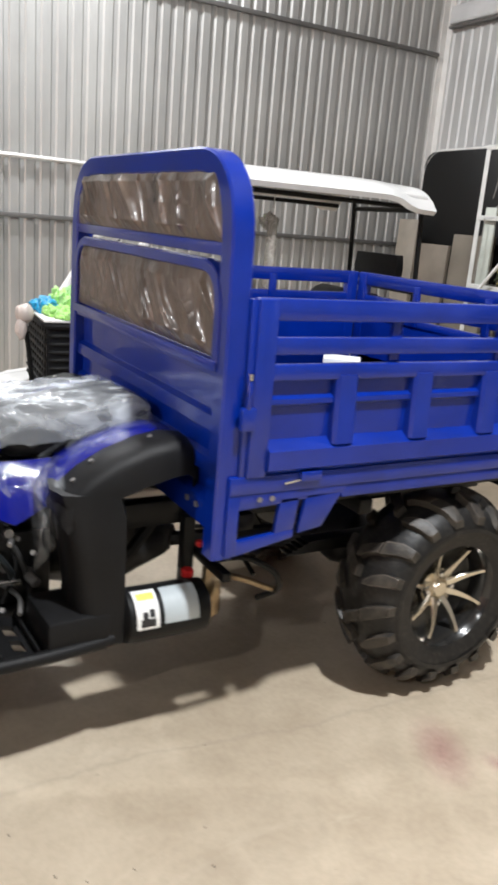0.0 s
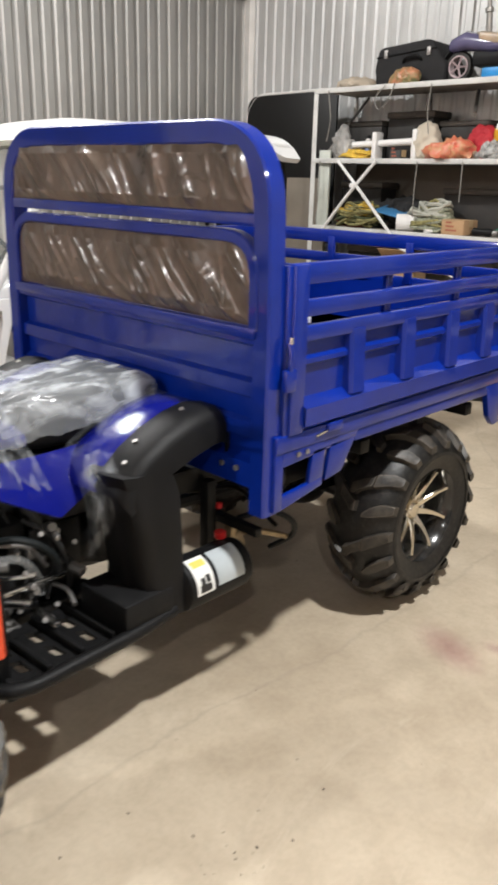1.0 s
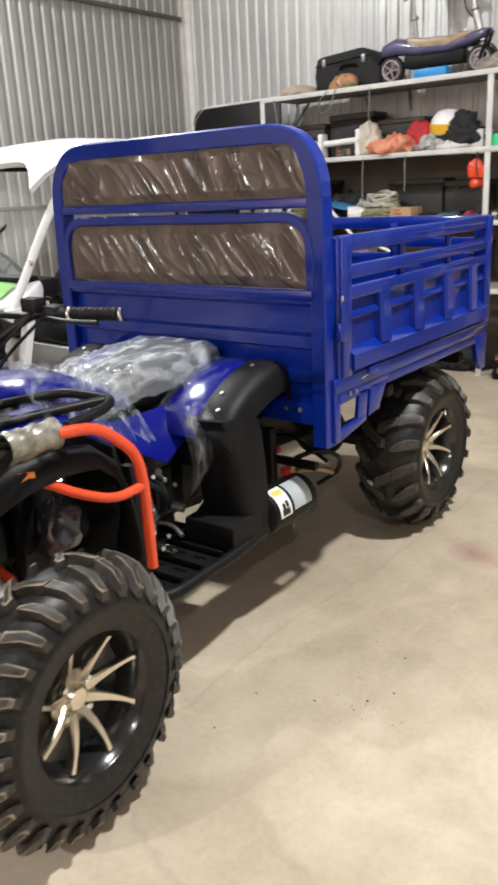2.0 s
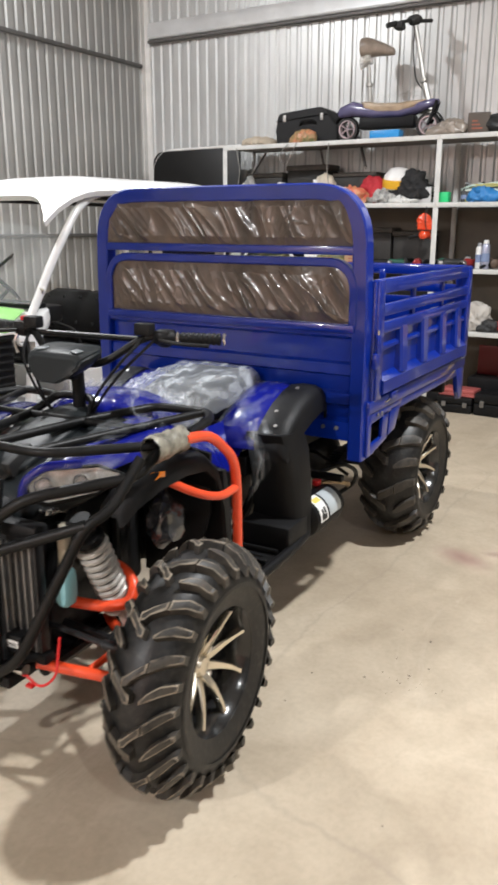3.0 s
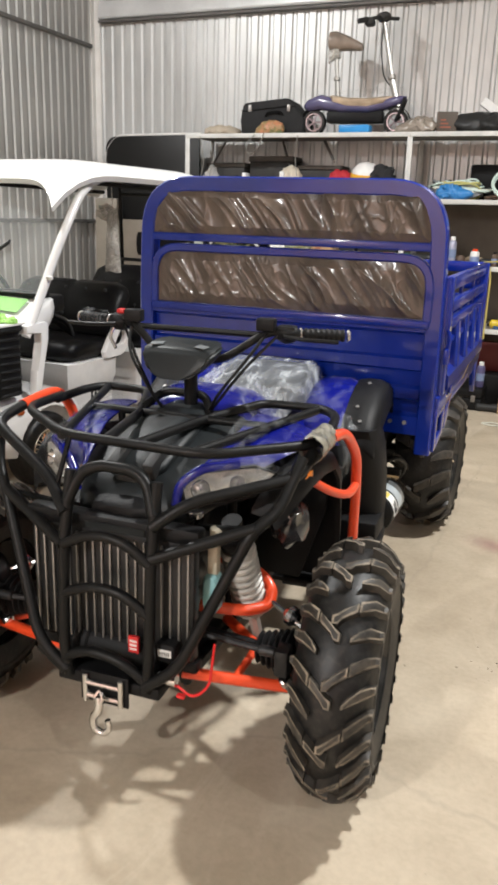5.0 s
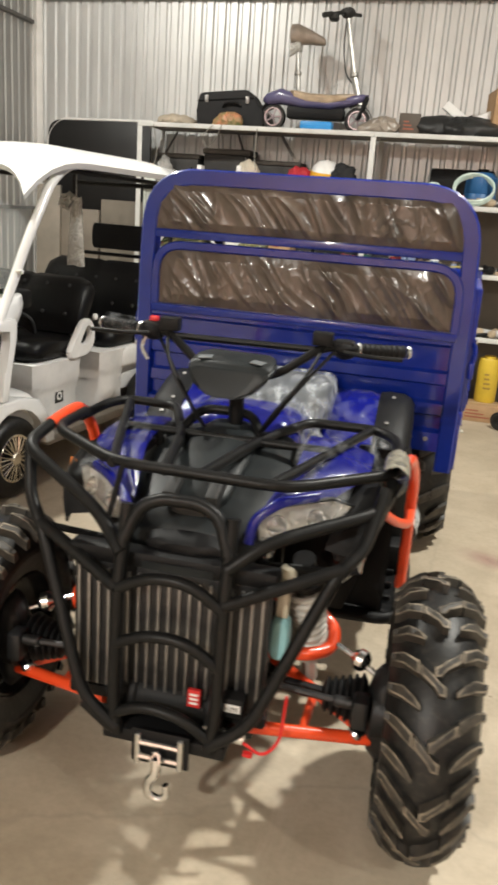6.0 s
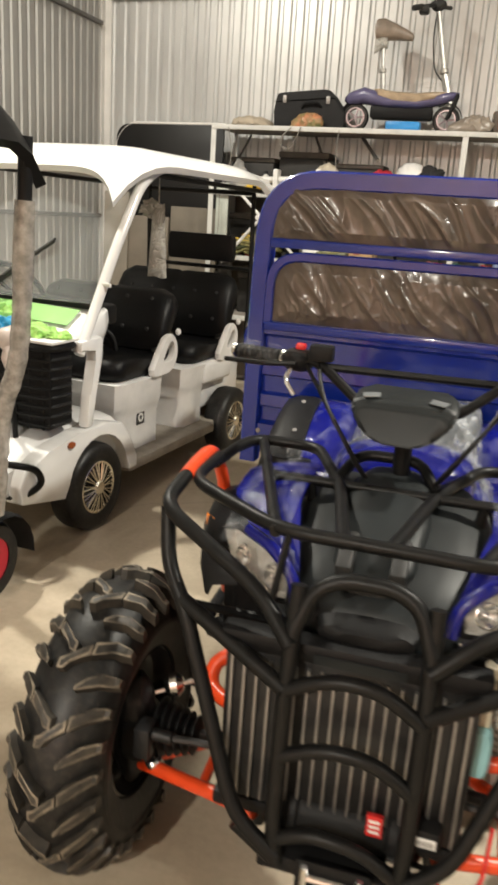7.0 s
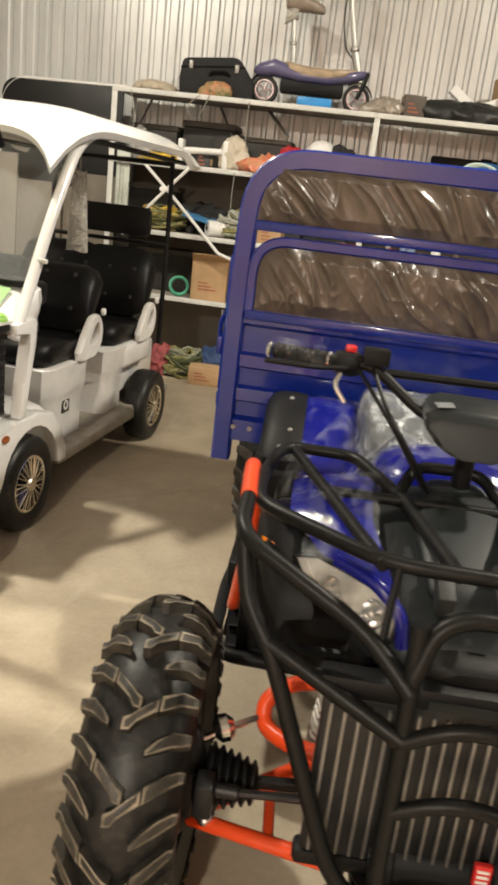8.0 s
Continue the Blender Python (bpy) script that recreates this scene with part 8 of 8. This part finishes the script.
# dark crates added to stand in for the shade at the back of the shelves
for k, (x, zz, w, hh) in enumerate(((-2.12, LEV[1], 0.40, 0.30), (-1.66, LEV[1], 0.44, 0.36), (-1.18, LEV[1], 0.42, 0.28), (-2.10, LEV[2], 0.42, 0.36), (-1.05, LEV[2], 0.5, 0.33), (-0.6, LEV[2], 0.36, 0.30), (-1.95, LEV[3], 0.5, 0.36), (-0.62, LEV[3], 0.4, 0.34))):
    t = thing("storage_crate", pose(x, 4.22, zz, 0, 0, (k * 37) % 9 - 4), "added dark crate standing in for shade at the back of the shelf", "crate")
    b = B()
    box(b, (-w / 2, -0.11, 0.0), (w / 2, 0.11, hh * 0.86), 0.012)
    part("crate_body", b, pl("shade_dark_plastic", (0.028, 0.026, 0.024), 0.65, var=0.35), t)
    b = B()
    box(b, (-w / 2 - 0.01, -0.12, hh * 0.86), (w / 2 + 0.01, 0.12, hh), 0.012)
    part("lid", b, pl("shade_brown_lid", (0.07, 0.06, 0.05), 0.65, var=0.35), t)
for p0, p1, r in (((-1.30, 3.86, LEV[1] + 0.02), (-1.62, 4.30, LEV[1] + 0.50), 0.011), ((-0.98, 3.88, LEV[1] + 0.30), (-1.22, 4.33, LEV[1] + 0.52), 0.014), ((-2.30, 3.84, LEV[1] + 0.015), (-2.22, 4.30, LEV[1] + 0.5), 0.010)):
    b = B()
    tube(b, [p0, p1], r, d=0, seg=8)
    solid("metal_rod", b, M_STEEL, "grey metal rod leaning inside the rack", "rod")

# crossed white tubes leaning before the shelf
st = thing("folding_stand", pose(0, 0, 0), "white crossed folding stand leaning on the rack", "stand")
for p0, p1 in (((-2.10, 3.77, 1.735), (-1.42, 3.74, 1.10)), ((-1.72, 3.76, 1.735), (-2.24, 3.75, 1.16)), ((-1.42, 3.74, 1.10), (-0.93, 3.73, 0.93))):
    b = B()
    tube(b, [p0, ((p0[0] + p1[0]) / 2, (p0[1] + p1[1]) / 2 - 0.01, (p0[2] + p1[2]) / 2 + 0.015), p1], 0.013, d=0.3)
    part("leg", b, M_WHITE2, st)
b = B()
disc(b, (-1.93, 3.735, 1.55), (0, 1, 0), 0.02, 0.05, 12, 0.004)
part("pivot", b, M_WHITE2, st)

# third shelf
T2 = LEV[2]
M_OLIVE = pl("olive_rope", (0.22, 0.20, 0.08), 0.85, var=0.5, scale=40, bump=0.8)
M_YROPE = pl("yellow_rope", (0.60, 0.40, 0.05), 0.8, var=0.4, scale=30)
tangle("rope", -1.98, 3.95, T2, (0.22, 0.12, 0.22), 81, [M_OLIVE, M_YROPE, M_OLIVE, pl("dark_green_rope", (0.06, 0.07, 0.03), 0.85)], "olive and yellow rope heaped on the shelf", "rope", 16, 0.012)
b = B()
box(b, (-0.16, -0.10, 0), (0.16, 0.10, 0.012), 0.003)
solid("blue_board", b, pl("steel_blue_plastic", (0.06, 0.20, 0.40), 0.35), "blue flat panel tilted on the heap", "panel", at=pose(-1.62, 3.95, T2 + 0.13, 12, 10, 0))
rl = thing("film_roll", pose(-1.46, 3.92, T2 + 0.065, 0, 0, 30), "white roll of film lying on the shelf", "roll")
b = B()
lathe(b, [(0.02, -0.11), (0.065, -0.11), (0.065, 0.11), (0.02, 0.11)], 24, closed=True)
part("roll_body", b, M_WHITE2, rl)
b = B()
lathe(b, [(0.012, -0.114), (0.021, -0.114), (0.021, 0.114), (0.012, 0.114)], 16, closed=True)
part("core", b, M_INK, rl)
M_NET = pl("grey_green_net", (0.24, 0.25, 0.18), 0.85, var=0.6, scale=35, bump=0.8)
tangle("netting", -1.28, 3.95, T2, (0.17, 0.12, 0.28), 83, [M_NET, M_OLIVE, M_NET, pl("pale_net", (0.42, 0.42, 0.36), 0.8)], "grey-green netting heaped on the shelf", "netting", 18, 0.014)
carton(-1.03, 3.92, T2, 0.20, 0.18, 0.11, -5, label="low brown cardboard box on the shelf")
heap("tool_bag", -1.66, 4.1, T2, (0.3, 0.15, 0.28), 84, M_CLOTHBLK, "dark bundles at the back of the shelf", "bundle", 6, 0.5)
for k in range(9):
    gadget(-0.82 + 0.11 * k + 0.02 * (k % 2), 3.90 + 0.10 * (k % 3), T2, 35 * k, 90 + k, [M_BLACK, pl("dark_green_tool", (0.03, 0.12, 0.08), 0.5), M_INK, pl("dark_red_tool", (0.30, 0.03, 0.03), 0.4)][k % 4], "small dark power tool lying on the shelf")
bottle(0.115, 3.90, T2, 0.034, 0.235, pl("silver_blue_can", (0.46, 0.48, 0.62), 0.3, metal=0.5), M_WHITE2, "silver-blue spray can on the shelf")
bottle(0.055, 3.93, T2, 0.03, 0.21, M_WHITE2, pl("grey_cap", (0.3, 0.3, 0.32), 0.4), "white spray can on the shelf")
bottle(0.31, 3.88, T2, 0.038, 0.14, M_WHITE2, M_ORANGE, "white bottle with an orange cap")
for k in range(7):
    gadget(0.45 + 0.15 * k, 3.92 + 0.08 * (k % 2), T2, 50 * k + 10, 120 + k, [M_INK, pl("dark_red_tool", (0.30, 0.03, 0.03), 0.4), M_BLACK][k % 3], "small dark power tool lying on the shelf")
b = B()
tube(b, [(0.36, 3.84, T2 + 0.02), (0.45, 3.775, T2 + 0.03), (0.47, 3.775, T2 - 0.10), (0.465, 3.775, 0.62)], 0.007, d=0.03, seg=6)
tube(b, [(0.40, 3.83, T2 + 0.035), (0.52, 3.80, T2 + 0.05), (0.66, 3.82, T2 + 0.03)], 0.007, d=0.03, seg=6)
solid("yellow_strap", b, pl("dull_yellow_strap", (0.50, 0.42, 0.12), 0.7), "dull yellow strap hanging from the shelf", "strap")

# fourth shelf
T3 = LEV[3]
carton(-1.50, 3.93, T3, 0.30, 0.22, 0.33, 6, label="opened brown cardboard box on the lower shelf", open_top=True)
coil(-1.76, 3.90, T3, 0.075, 4, 0.012, pl("sea_green_plastic", (0.08, 0.34, 0.22), 0.4), "sea green hose coil standing on the lower shelf", 70, 15, 31, "hose")
heap("tool_bag", -0.95, 4.0, T3, (0.3, 0.18, 0.25), 141, M_CLOTHBLK, "dark bundles on the lower shelf", "bundle", 6, 0.5)
heap("white_bag", 0.06, 3.95, T3, (0.16, 0.11, 0.28), 142, pl("grey_white_cloth", (0.50, 0.47, 0.43), 0.8, bump=0.5), "grey-white bag on the lower shelf", "bag", 5, 0.5)
heap("tool_bag", 0.20, 3.88, T3, (0.10, 0.07, 0.12), 143, M_INK, "dark tool bag on the lower shelf", "bundle", 4, 0.5)
b = B()
tube(b, [(0.24, 3.9, T3 + 0.06), (0.40, 3.9, T3 + 0.05)], 0.04, d=0, seg=12)
solid("fire_bottle", b, pl("signal_red_paint", (0.50, 0.02, 0.03), 0.35), "red cylinder lying on the lower shelf", "cylinder", at=pose(0, 0, -0.008))
gadget(0.60, 3.90, T3, 10, 151, pl("safety_yellow", (0.72, 0.52, 0.03), 0.4), "yellow hand tool on the lower shelf")
gadget(0.88, 3.90, T3, -12, 152, pl("light_grey_tool", (0.5, 0.5, 0.5), 0.4), "light grey hand tool on the lower shelf")
gadget(1.12, 3.95, T3, 20, 153, M_INK, "small dark power tool lying on the shelf")
for k in range(3):
    carton(1.35 + 0.3 * k, 4.0, T3, 0.24, 0.2, 0.15 + 0.05 * k, 5 * k, label="brown cardboard box on the lower shelf")

# small goods crowding the shelf fronts
rng = random.Random(77)
TINTS = [("faded_grey_goods", (0.30, 0.29, 0.28)), ("dark_grey_goods", (0.05, 0.05, 0.05)), ("dull_red_goods", (0.32, 0.05, 0.04)), ("pale_card_goods", (0.45, 0.36, 0.25)), ("dull_blue_goods", (0.05, 0.12, 0.28)), ("white_goods", (0.62, 0.61, 0.58)), ("brown_goods", (0.12, 0.08, 0.055))]
for zz, x0, x1, n in ((LEV[1], -0.22, 1.75, 12), (LEV[2], -0.25, 1.75, 16), (LEV[3], -0.2, 1.75, 12), (LEV[1], -2.3, -0.4, 8), (LEV[2], -2.3, -0.9, 6)):
    for k in range(n):
        x = x0 + (x1 - x0) * (k + rng.uniform(0.2, 0.8)) / n
        y = rng.uniform(3.88, 4.08)
        nm, col = TINTS[rng.randrange(len(TINTS))]
        mt = pl(nm, col, 0.6, var=0.3, scale=12)
        kind = rng.randrange(4)
        if kind == 0:
            gadget(x, y, zz, rng.uniform(0, 180), 300 + k, mt, "small worn hand tool lying on the shelf", "hand_tool")
        elif kind == 1:
            bottle(x, y, zz, rng.uniform(0.022, 0.034), rng.uniform(0.10, 0.20), mt, M_BLACK, "small dusty can standing on the shelf")
        elif kind == 2:
            w, d2, hh = rng.uniform(0.07, 0.16), rng.uniform(0.06, 0.12), rng.uniform(0.04, 0.13)
            carton(x, y, zz, w, d2, hh, rng.uniform(-25, 25), label="small parts carton on the shelf", mt=mt)
        else:
            coil(x, y, zz, rng.uniform(0.05, 0.09), 3, 0.006, mt, "small coil of wire lying on the shelf", 6, 0, 200 + k, "wire")

# strings and wires hanging from the shelf edges
for pts in ([(-1.62, 3.79, LEV[0]), (-1.66, 3.775, LEV[0] - 0.12), (-1.74, 3.77, LEV[0] - 0.20), (-1.80, 3.775, LEV[0] - 0.10), (-1.70, 3.785, LEV[0] - 0.01)], [(-1.36, 3.785, LEV[1] - 0.02), (-1.365, 3.78, LEV[1] - 0.20), (-1.36, 3.78, LEV[1] - 0.42)], [(-0.98, 3.785, LEV[1] - 0.02), (-0.975, 3.78, LEV[1] - 0.30)],
            [(-1.30, 3.79, LEV[0] - 0.02), (-1.31, 3.78, LEV[0] - 0.22), (-1.29, 3.79, LEV[0] - 0.36)], [(-2.30, 3.785, LEV[1] - 0.02), (-2.29, 3.775, LEV[1] - 0.26), (-2.31, 3.775, LEV[1] - 0.50)], [(-2.25, 3.79, LEV[0] - 0.02), (-2.20, 3.775, LEV[0] - 0.24), (-2.24, 3.78, LEV[0] - 0.40)]):
    b = B()
    tube(b, pts, 0.004, d=0.06, seg=6)
    solid("string", b, pl("grey_string", (0.24, 0.23, 0.21), 0.7), "thin grey string hanging from a shelf edge", "string")
b = B()
box(b, (-0.055, -0.012, 0), (0.055, 0.012, 0.60), 0.006)
solid("pale_panel", b, pl("pale_green_grey_panel", (0.50, 0.53, 0.48), 0.5, var=0.15), "pale grey panel standing on the shelf by the upright", "panel", at=pose(-2.29, 3.84, LEV[2], 0, 0, 4))

# under the rack
heap("cloth", -1.86, 3.95, 0, (0.16, 0.14, 0.30), 161, pl("dusty_pink_fabric", (0.30, 0.07, 0.075), 0.85, var=0.4, scale=14, bump=0.4), "red cloth heaped under the rack", "cloth", 4, 0.5)
tangle("netting", -1.66, 3.93, 0, (0.17, 0.14, 0.30), 162, [M_OLIVE, M_NET, pl("dark_green_rope", (0.06, 0.07, 0.03), 0.85)], "olive netting heaped under the rack", "netting", 18, 0.015)
heap("blue_bag", -1.42, 4.0, 0, (0.15, 0.15, 0.36), 163, pl("dark_blue_cloth", (0.03, 0.06, 0.16), 0.8), "dark blue bag under the rack", "bag", 5, 0.5)
carton(-1.44, 3.78, 0, 0.26, 0.18, 0.16, 4, label="low brown cardboard box on the floor by the rack")
carton(-1.05, 3.9, 0, 0.3, 0.25, 0.22, -6, label="brown cardboard box on the floor under the rack")
heap("dark_bundle", -0.6, 4.0, 0, (0.35, 0.2, 0.3), 165, M_CLOTHBLK, "dark bundles under the rack", "bundle", 7, 0.5)
for k, (x, w, hh, tn) in enumerate(((-0.02, 0.30, 0.14, 4), (0.34, 0.36, 0.19, -3))):
    t = thing("tool_case", pose(x, 3.86, 0, 0, 0, tn), "black plastic tool case on the floor by the rack", "case")
    b = B()
    box(b, (-w / 2, -0.13, 0), (w / 2, 0.13, hh * 0.55), 0.015)
    part("base", b, M_BLACK, t)
    b = B()
    box(b, (-w / 2, -0.13, hh * 0.57), (w / 2, 0.13, hh), 0.015)
    part("lid", b, M_BLACK, t)
    for sx in (-0.3, 0.3):
        b = B()
        box(b, (sx * w - 0.018, -0.14, hh * 0.4), (sx * w + 0.018, -0.128, hh * 0.7), 0.003)
        part("clasp", b, M_STEEL, t)
gadget(0.58, 3.74, 0, 5, 171, M_INK, "small dark power tool on the floor by the rack")
b = B()
box(b, (-0.16, -0.10, 0), (0.16, 0.10, 0.025), 0.005)
box(b, (-0.15, -0.09, 0.025), (0.15, 0.09, 0.06), 0.01)
solid("red_tray", b, pl("brick_red_plastic", (0.40, 0.10, 0.09), 0.5), "brick red tray lying on a tool case", "tray", at=pose(0.0, 3.88, 0.14, 0, 0, -4))
b = B()
box(b, (-0.30, -0.01, 0), (0.30, 0.01, 0.26), 0.004)
solid("red_board", b, pl("dark_red_panel", (0.16, 0.02, 0.02), 0.5), "dark red panel standing under the rack", "panel", at=pose(0.35, 4.20, 0.28))
b = B()
box(b, (-0.34, -0.15, 0), (0.34, 0.15, 0.28), 0.02)
solid("storage_crate", b, M_BLACK, "black storage crate under the rack", "crate", at=pose(0.35, 4.16, 0))
bottle(0.47, 3.86, 0.19, 0.035, 0.22, pl("violet_bottle", (0.10, 0.09, 0.20), 0.4), M_WHITE2, "dark violet bottle standing on a tool case")
bu = thing("bucket", pose(0.89, 3.95, 0.14), "yellow plastic canister standing on a box by the rack", "canister")
b = B()
lathe(b, [(0.085, 0.0), (0.09, 0.01), (0.092, 0.33), (0.086, 0.35), (0.086, 0.37), (0.08, 0.38)], 24, pose(0, 0, 0, 0, -90, 0))
part("canister_body", b, pl("warm_yellow_plastic", (0.70, 0.50, 0.05), 0.4), bu)
b = B()
for k in range(4):
    box(b, (-0.03, -0.0935, 0.12 + 0.04 * k), (0.03 - 0.008 * k, -0.0915, 0.135 + 0.04 * k))
part("print_bar", b, pl("faded_print", (0.35, 0.22, 0.05), 0.6), bu)
b = B()
lathe(b, [(0.05, 0.38), (0.05, 0.40), (0.001, 0.402)], 18, pose(0, 0, 0, 0, -90, 0))
part("lid", b, pl("warm_yellow_plastic", (0.70, 0.50, 0.05), 0.4), bu)
carton(0.86, 3.84, 0, 0.42, 0.26, 0.14, 2, label="low brown cardboard box on the floor by the rack")
wl = thing("castor_wheel", pose(1.02, 3.52, 0.075, 0, 0, 60), "small loose black wheel on the floor", "wheel")
b = B()
lathe(b, [(0.03, -0.025), (0.06, -0.03), (0.075, -0.015), (0.075, 0.015), (0.06, 0.03), (0.03, 0.025)], 22, closed=True)
part("tyre", b, M_RUBBER, wl)
b = B()
lathe(b, [(0.008, -0.02), (0.032, -0.02), (0.032, 0.02), (0.008, 0.02)], 16, closed=True)
part("rim", b, M_ENGINE, wl)
b = B()
pts = [(0.66 + 0.07 * math.cos(a * 0.5) + 0.02 * math.sin(a * 1.7), 3.28 + 0.05 * math.sin(a * 0.5), 0.008) for a in range(13)]
tube(b, pts, 0.007, d=0.1, seg=6)
solid("loose_cable", b, pl("pale_cable", (0.60, 0.60, 0.52), 0.5), "pale cable lying on the concrete floor", "cable")

# dark moulded roof shell and boards between the rack and the corner
rs = thing("roof_shell", pose(-2.93, 4.12, 0), "black rounded plastic roof shell standing on end behind the cart", "roof shell")
b = B()
o = []
for k in range(7):
    a = math.pi - (math.pi / 2) * k / 6
    o.append((-0.42 + 0.12 * math.cos(a), 2.18 + 0.12 * math.sin(a)))
o += [(0.52, 2.31), (0.52, 1.05), (-0.54, 1.02)]
prism(b, o, "y", -0.012, 0.012, 0.004)
part("shell", b, mat("smoked_black_plastic", (0.006, 0.006, 0.006), 0.5, spec=0.3), rs)
b = B()
tube(b, [(0.53, 0, 2.318), (-0.42, 0, 2.308), (-0.54, 0, 2.18), (-0.545, 0, 1.04)], 0.013, d=0.15, seg=8)
part("edge_trim", b, M_TRIM, rs, "pale edge trim")
b = B()
for x in (-0.45, 0.42):
    box(b, (x - 0.02, -0.02, 0), (x + 0.02, 0.02, 1.04), 0.004)
part("stand_leg", b, M_TUBE, rs)
for k, (x, w, hh, mt) in enumerate(((-2.62, 0.46, 1.60, M_GREYBOARD), (-3.05, 0.40, 1.50, pl("pale_wood_board", (0.17, 0.145, 0.115), 0.6)), (-3.35, 0.24, 1.70, pl("cream_board", (0.22, 0.195, 0.16), 0.6)))):
    b = B()
    box(b, (-w / 2, -0.02, 0), (w / 2, 0.02, hh), 0.004)
    solid("leaning_board", b, mt, "tall board leaning upright beside the rack", "board", at=pose(x, 3.98 - 0.05 * k, 0, -1.5, 0, 2 * k))

# ---- roofed scooter, standing beside the cart ----
tk = thing("roofed_tricycle", pose(-1.545, -0.38, 0), "black roofed electric tricycle with film-wrapped post and red rims", "tricycle")
b = B()
lathe(b, [(0.10, -0.05), (0.15, -0.055), (0.165, -0.03), (0.165, 0.03), (0.15, 0.055), (0.10, 0.05)], 30, pose(-0.08, 0, 0.165, 0, 0, 0), closed=True)
w = part("wheel", b, M_RUBBER, tk)
b = B()
lathe(b, [(0.02, -0.04), (0.102, -0.045), (0.102, 0.045), (0.02, 0.04)], 26, pose(-0.08, 0, 0.165), closed=True)
part("rim", b, pl("crimson_rim", (0.45, 0.01, 0.03), 0.3), w, "crimson rim")
b = B()
rr = []
for k in range(11):
    a = radians(-5 + 19 * k)
    rr.append([(x, 0.215 * math.cos(a) * s, 0.165 + 0.215 * math.sin(a) * s) for x, s in ((-0.16, 0.97), (-0.10, 1.0), (0.0, 0.99), (0.025, 0.93), (0.01, 0.93), (-0.16, 0.93))])
loft(b, rr)
part("fender", b, M_BLACK, tk, "black rounded fender", 50)
b = B()
tube(b, [(-0.02, 0.0, 0.36), (0.015, -0.01, 0.62), (0.02, 0.0, 0.80), (0.085, 0.02, 0.98), (0.108, 0.02, 1.2), (0.128, 0.02, 1.62)], 0.022, d=0.12, seg=10)
po = part("post", b, M_GREYPL, tk)
pth = [(-0.02, 0.0, 0.38), (0.015, -0.01, 0.62), (0.02, 0.0, 0.80), (0.085, 0.02, 0.98), (0.108, 0.02, 1.2), (0.126, 0.02, 1.57)]
b = B()
tube(b, [Vector(p) for p in pth], lambda t: 0.036 + 0.006 * noise.noise((t * 22, 0, 0)), d=0.12, seg=14, n=10)
part("post_wrap", b, pl("brown_grey_wrap", (0.42, 0.39, 0.35), 0.22, var=0.4, scale=24, bump=1.0, bscale=30, spec=0.9, alpha=0.72), po, "cloudy film wrapped round the post", 60)
b = B()
tube(b, [(0.125, 0.02, 1.55), (0.132, 0.02, 1.78)], 0.026, d=0, seg=12)
part("post_sleeve", b, M_BLACK, po)
b = B()


def shellroof(u, v):
    x = 0.145 - 0.92 * u
    y = -1.0 + 1.06 * v
    return (x, y, 1.93 - 0.20 * max(0, (0.30 - u) / 0.30) ** 2.4 - 0.12 * max(0, (v - 0.85) / 0.15) ** 2 - 0.02 * u)


sheet(b, shellroof, 24, 14, -0.04)
part("roof", b, M_BLACK, tk, "black curved roof", 50)
b = B()
loft(b, [[(x, y, z) for x, y in ((-0.72, -0.85), (-0.20, -0.85), (-0.14, -0.78), (-0.14, -0.25), (-0.20, -0.18), (-0.72, -0.18))] for z in (0.28, 0.36)])
box(b, (-0.66, -0.50, 0.36), (-0.20, -0.12, 0.62), 0.05)
part("floor_body", b, pl("grey_brown_plastic", (0.20, 0.18, 0.155), 0.5), tk, "grey-brown body")
b = B()
box(b, (-0.64, -0.50, 0.62), (-0.22, -0.12, 0.72), 0.04)
part("seat", b, M_VINYL, tk)
b = B()
tube(b, [(-0.43, -1.0, 0.17), (-0.43, -0.9, 0.95)], 0.028, d=0)
tube(b, [(-0.68, -0.82, 1.02), (-0.5, -0.88, 0.98), (-0.36, -0.88, 0.98), (-0.2, -0.82, 1.02)], 0.014, d=0.05)
part("steering_column", b, M_TUBE, tk)
for x, y in ((-0.75, -0.05), (-0.75, -0.9), (0.0, -0.9)):
    b = B()
    tube(b, [(x, y, 0.3), (x, y, 1.88)], 0.02, d=0)
    part("post", b, M_GREYPL, tk)
for x, y in ((-0.78, 0.0), (-0.43, -1.0)):
    b = B()
    lathe(b, [(0.03, -0.045), (0.15, -0.05), (0.165, -0.03), (0.165, 0.03), (0.15, 0.05), (0.03, 0.045)], 24, pose(x, y, 0.165), closed=True)
    part("wheel", b, M_RUBBER, tk)

# ---- small things on the floor ----
stain(0.93, 0.72, 0.20, -25)
stain(1.06, 0.84, 0.08, 10)
rng = random.Random(5)
b = B()
for k in range(16):
    x, y = rng.gauss(1.04, 0.10), rng.gauss(-0.45, 0.05)
    r = rng.uniform(0.001, 0.003)
    lump(b, (x, y, r * 0.4), (r * rng.uniform(0.8, 2.4), r, r * 0.5), 0.4, k, 3, 1)
for k in range(26):
    x, y = rng.uniform(0.6, 2.2), rng.uniform(-1.6, 1.4)
    r = rng.uniform(0.001, 0.003)
    lump(b, (x, y, r * 0.4), (r * rng.uniform(0.8, 2.2), r, r * 0.5), 0.4, k, 3, 1)
solid("grit", b, M_SPECK, "dark crumbs of grit scattered on the concrete", "grit", kind="stuff")
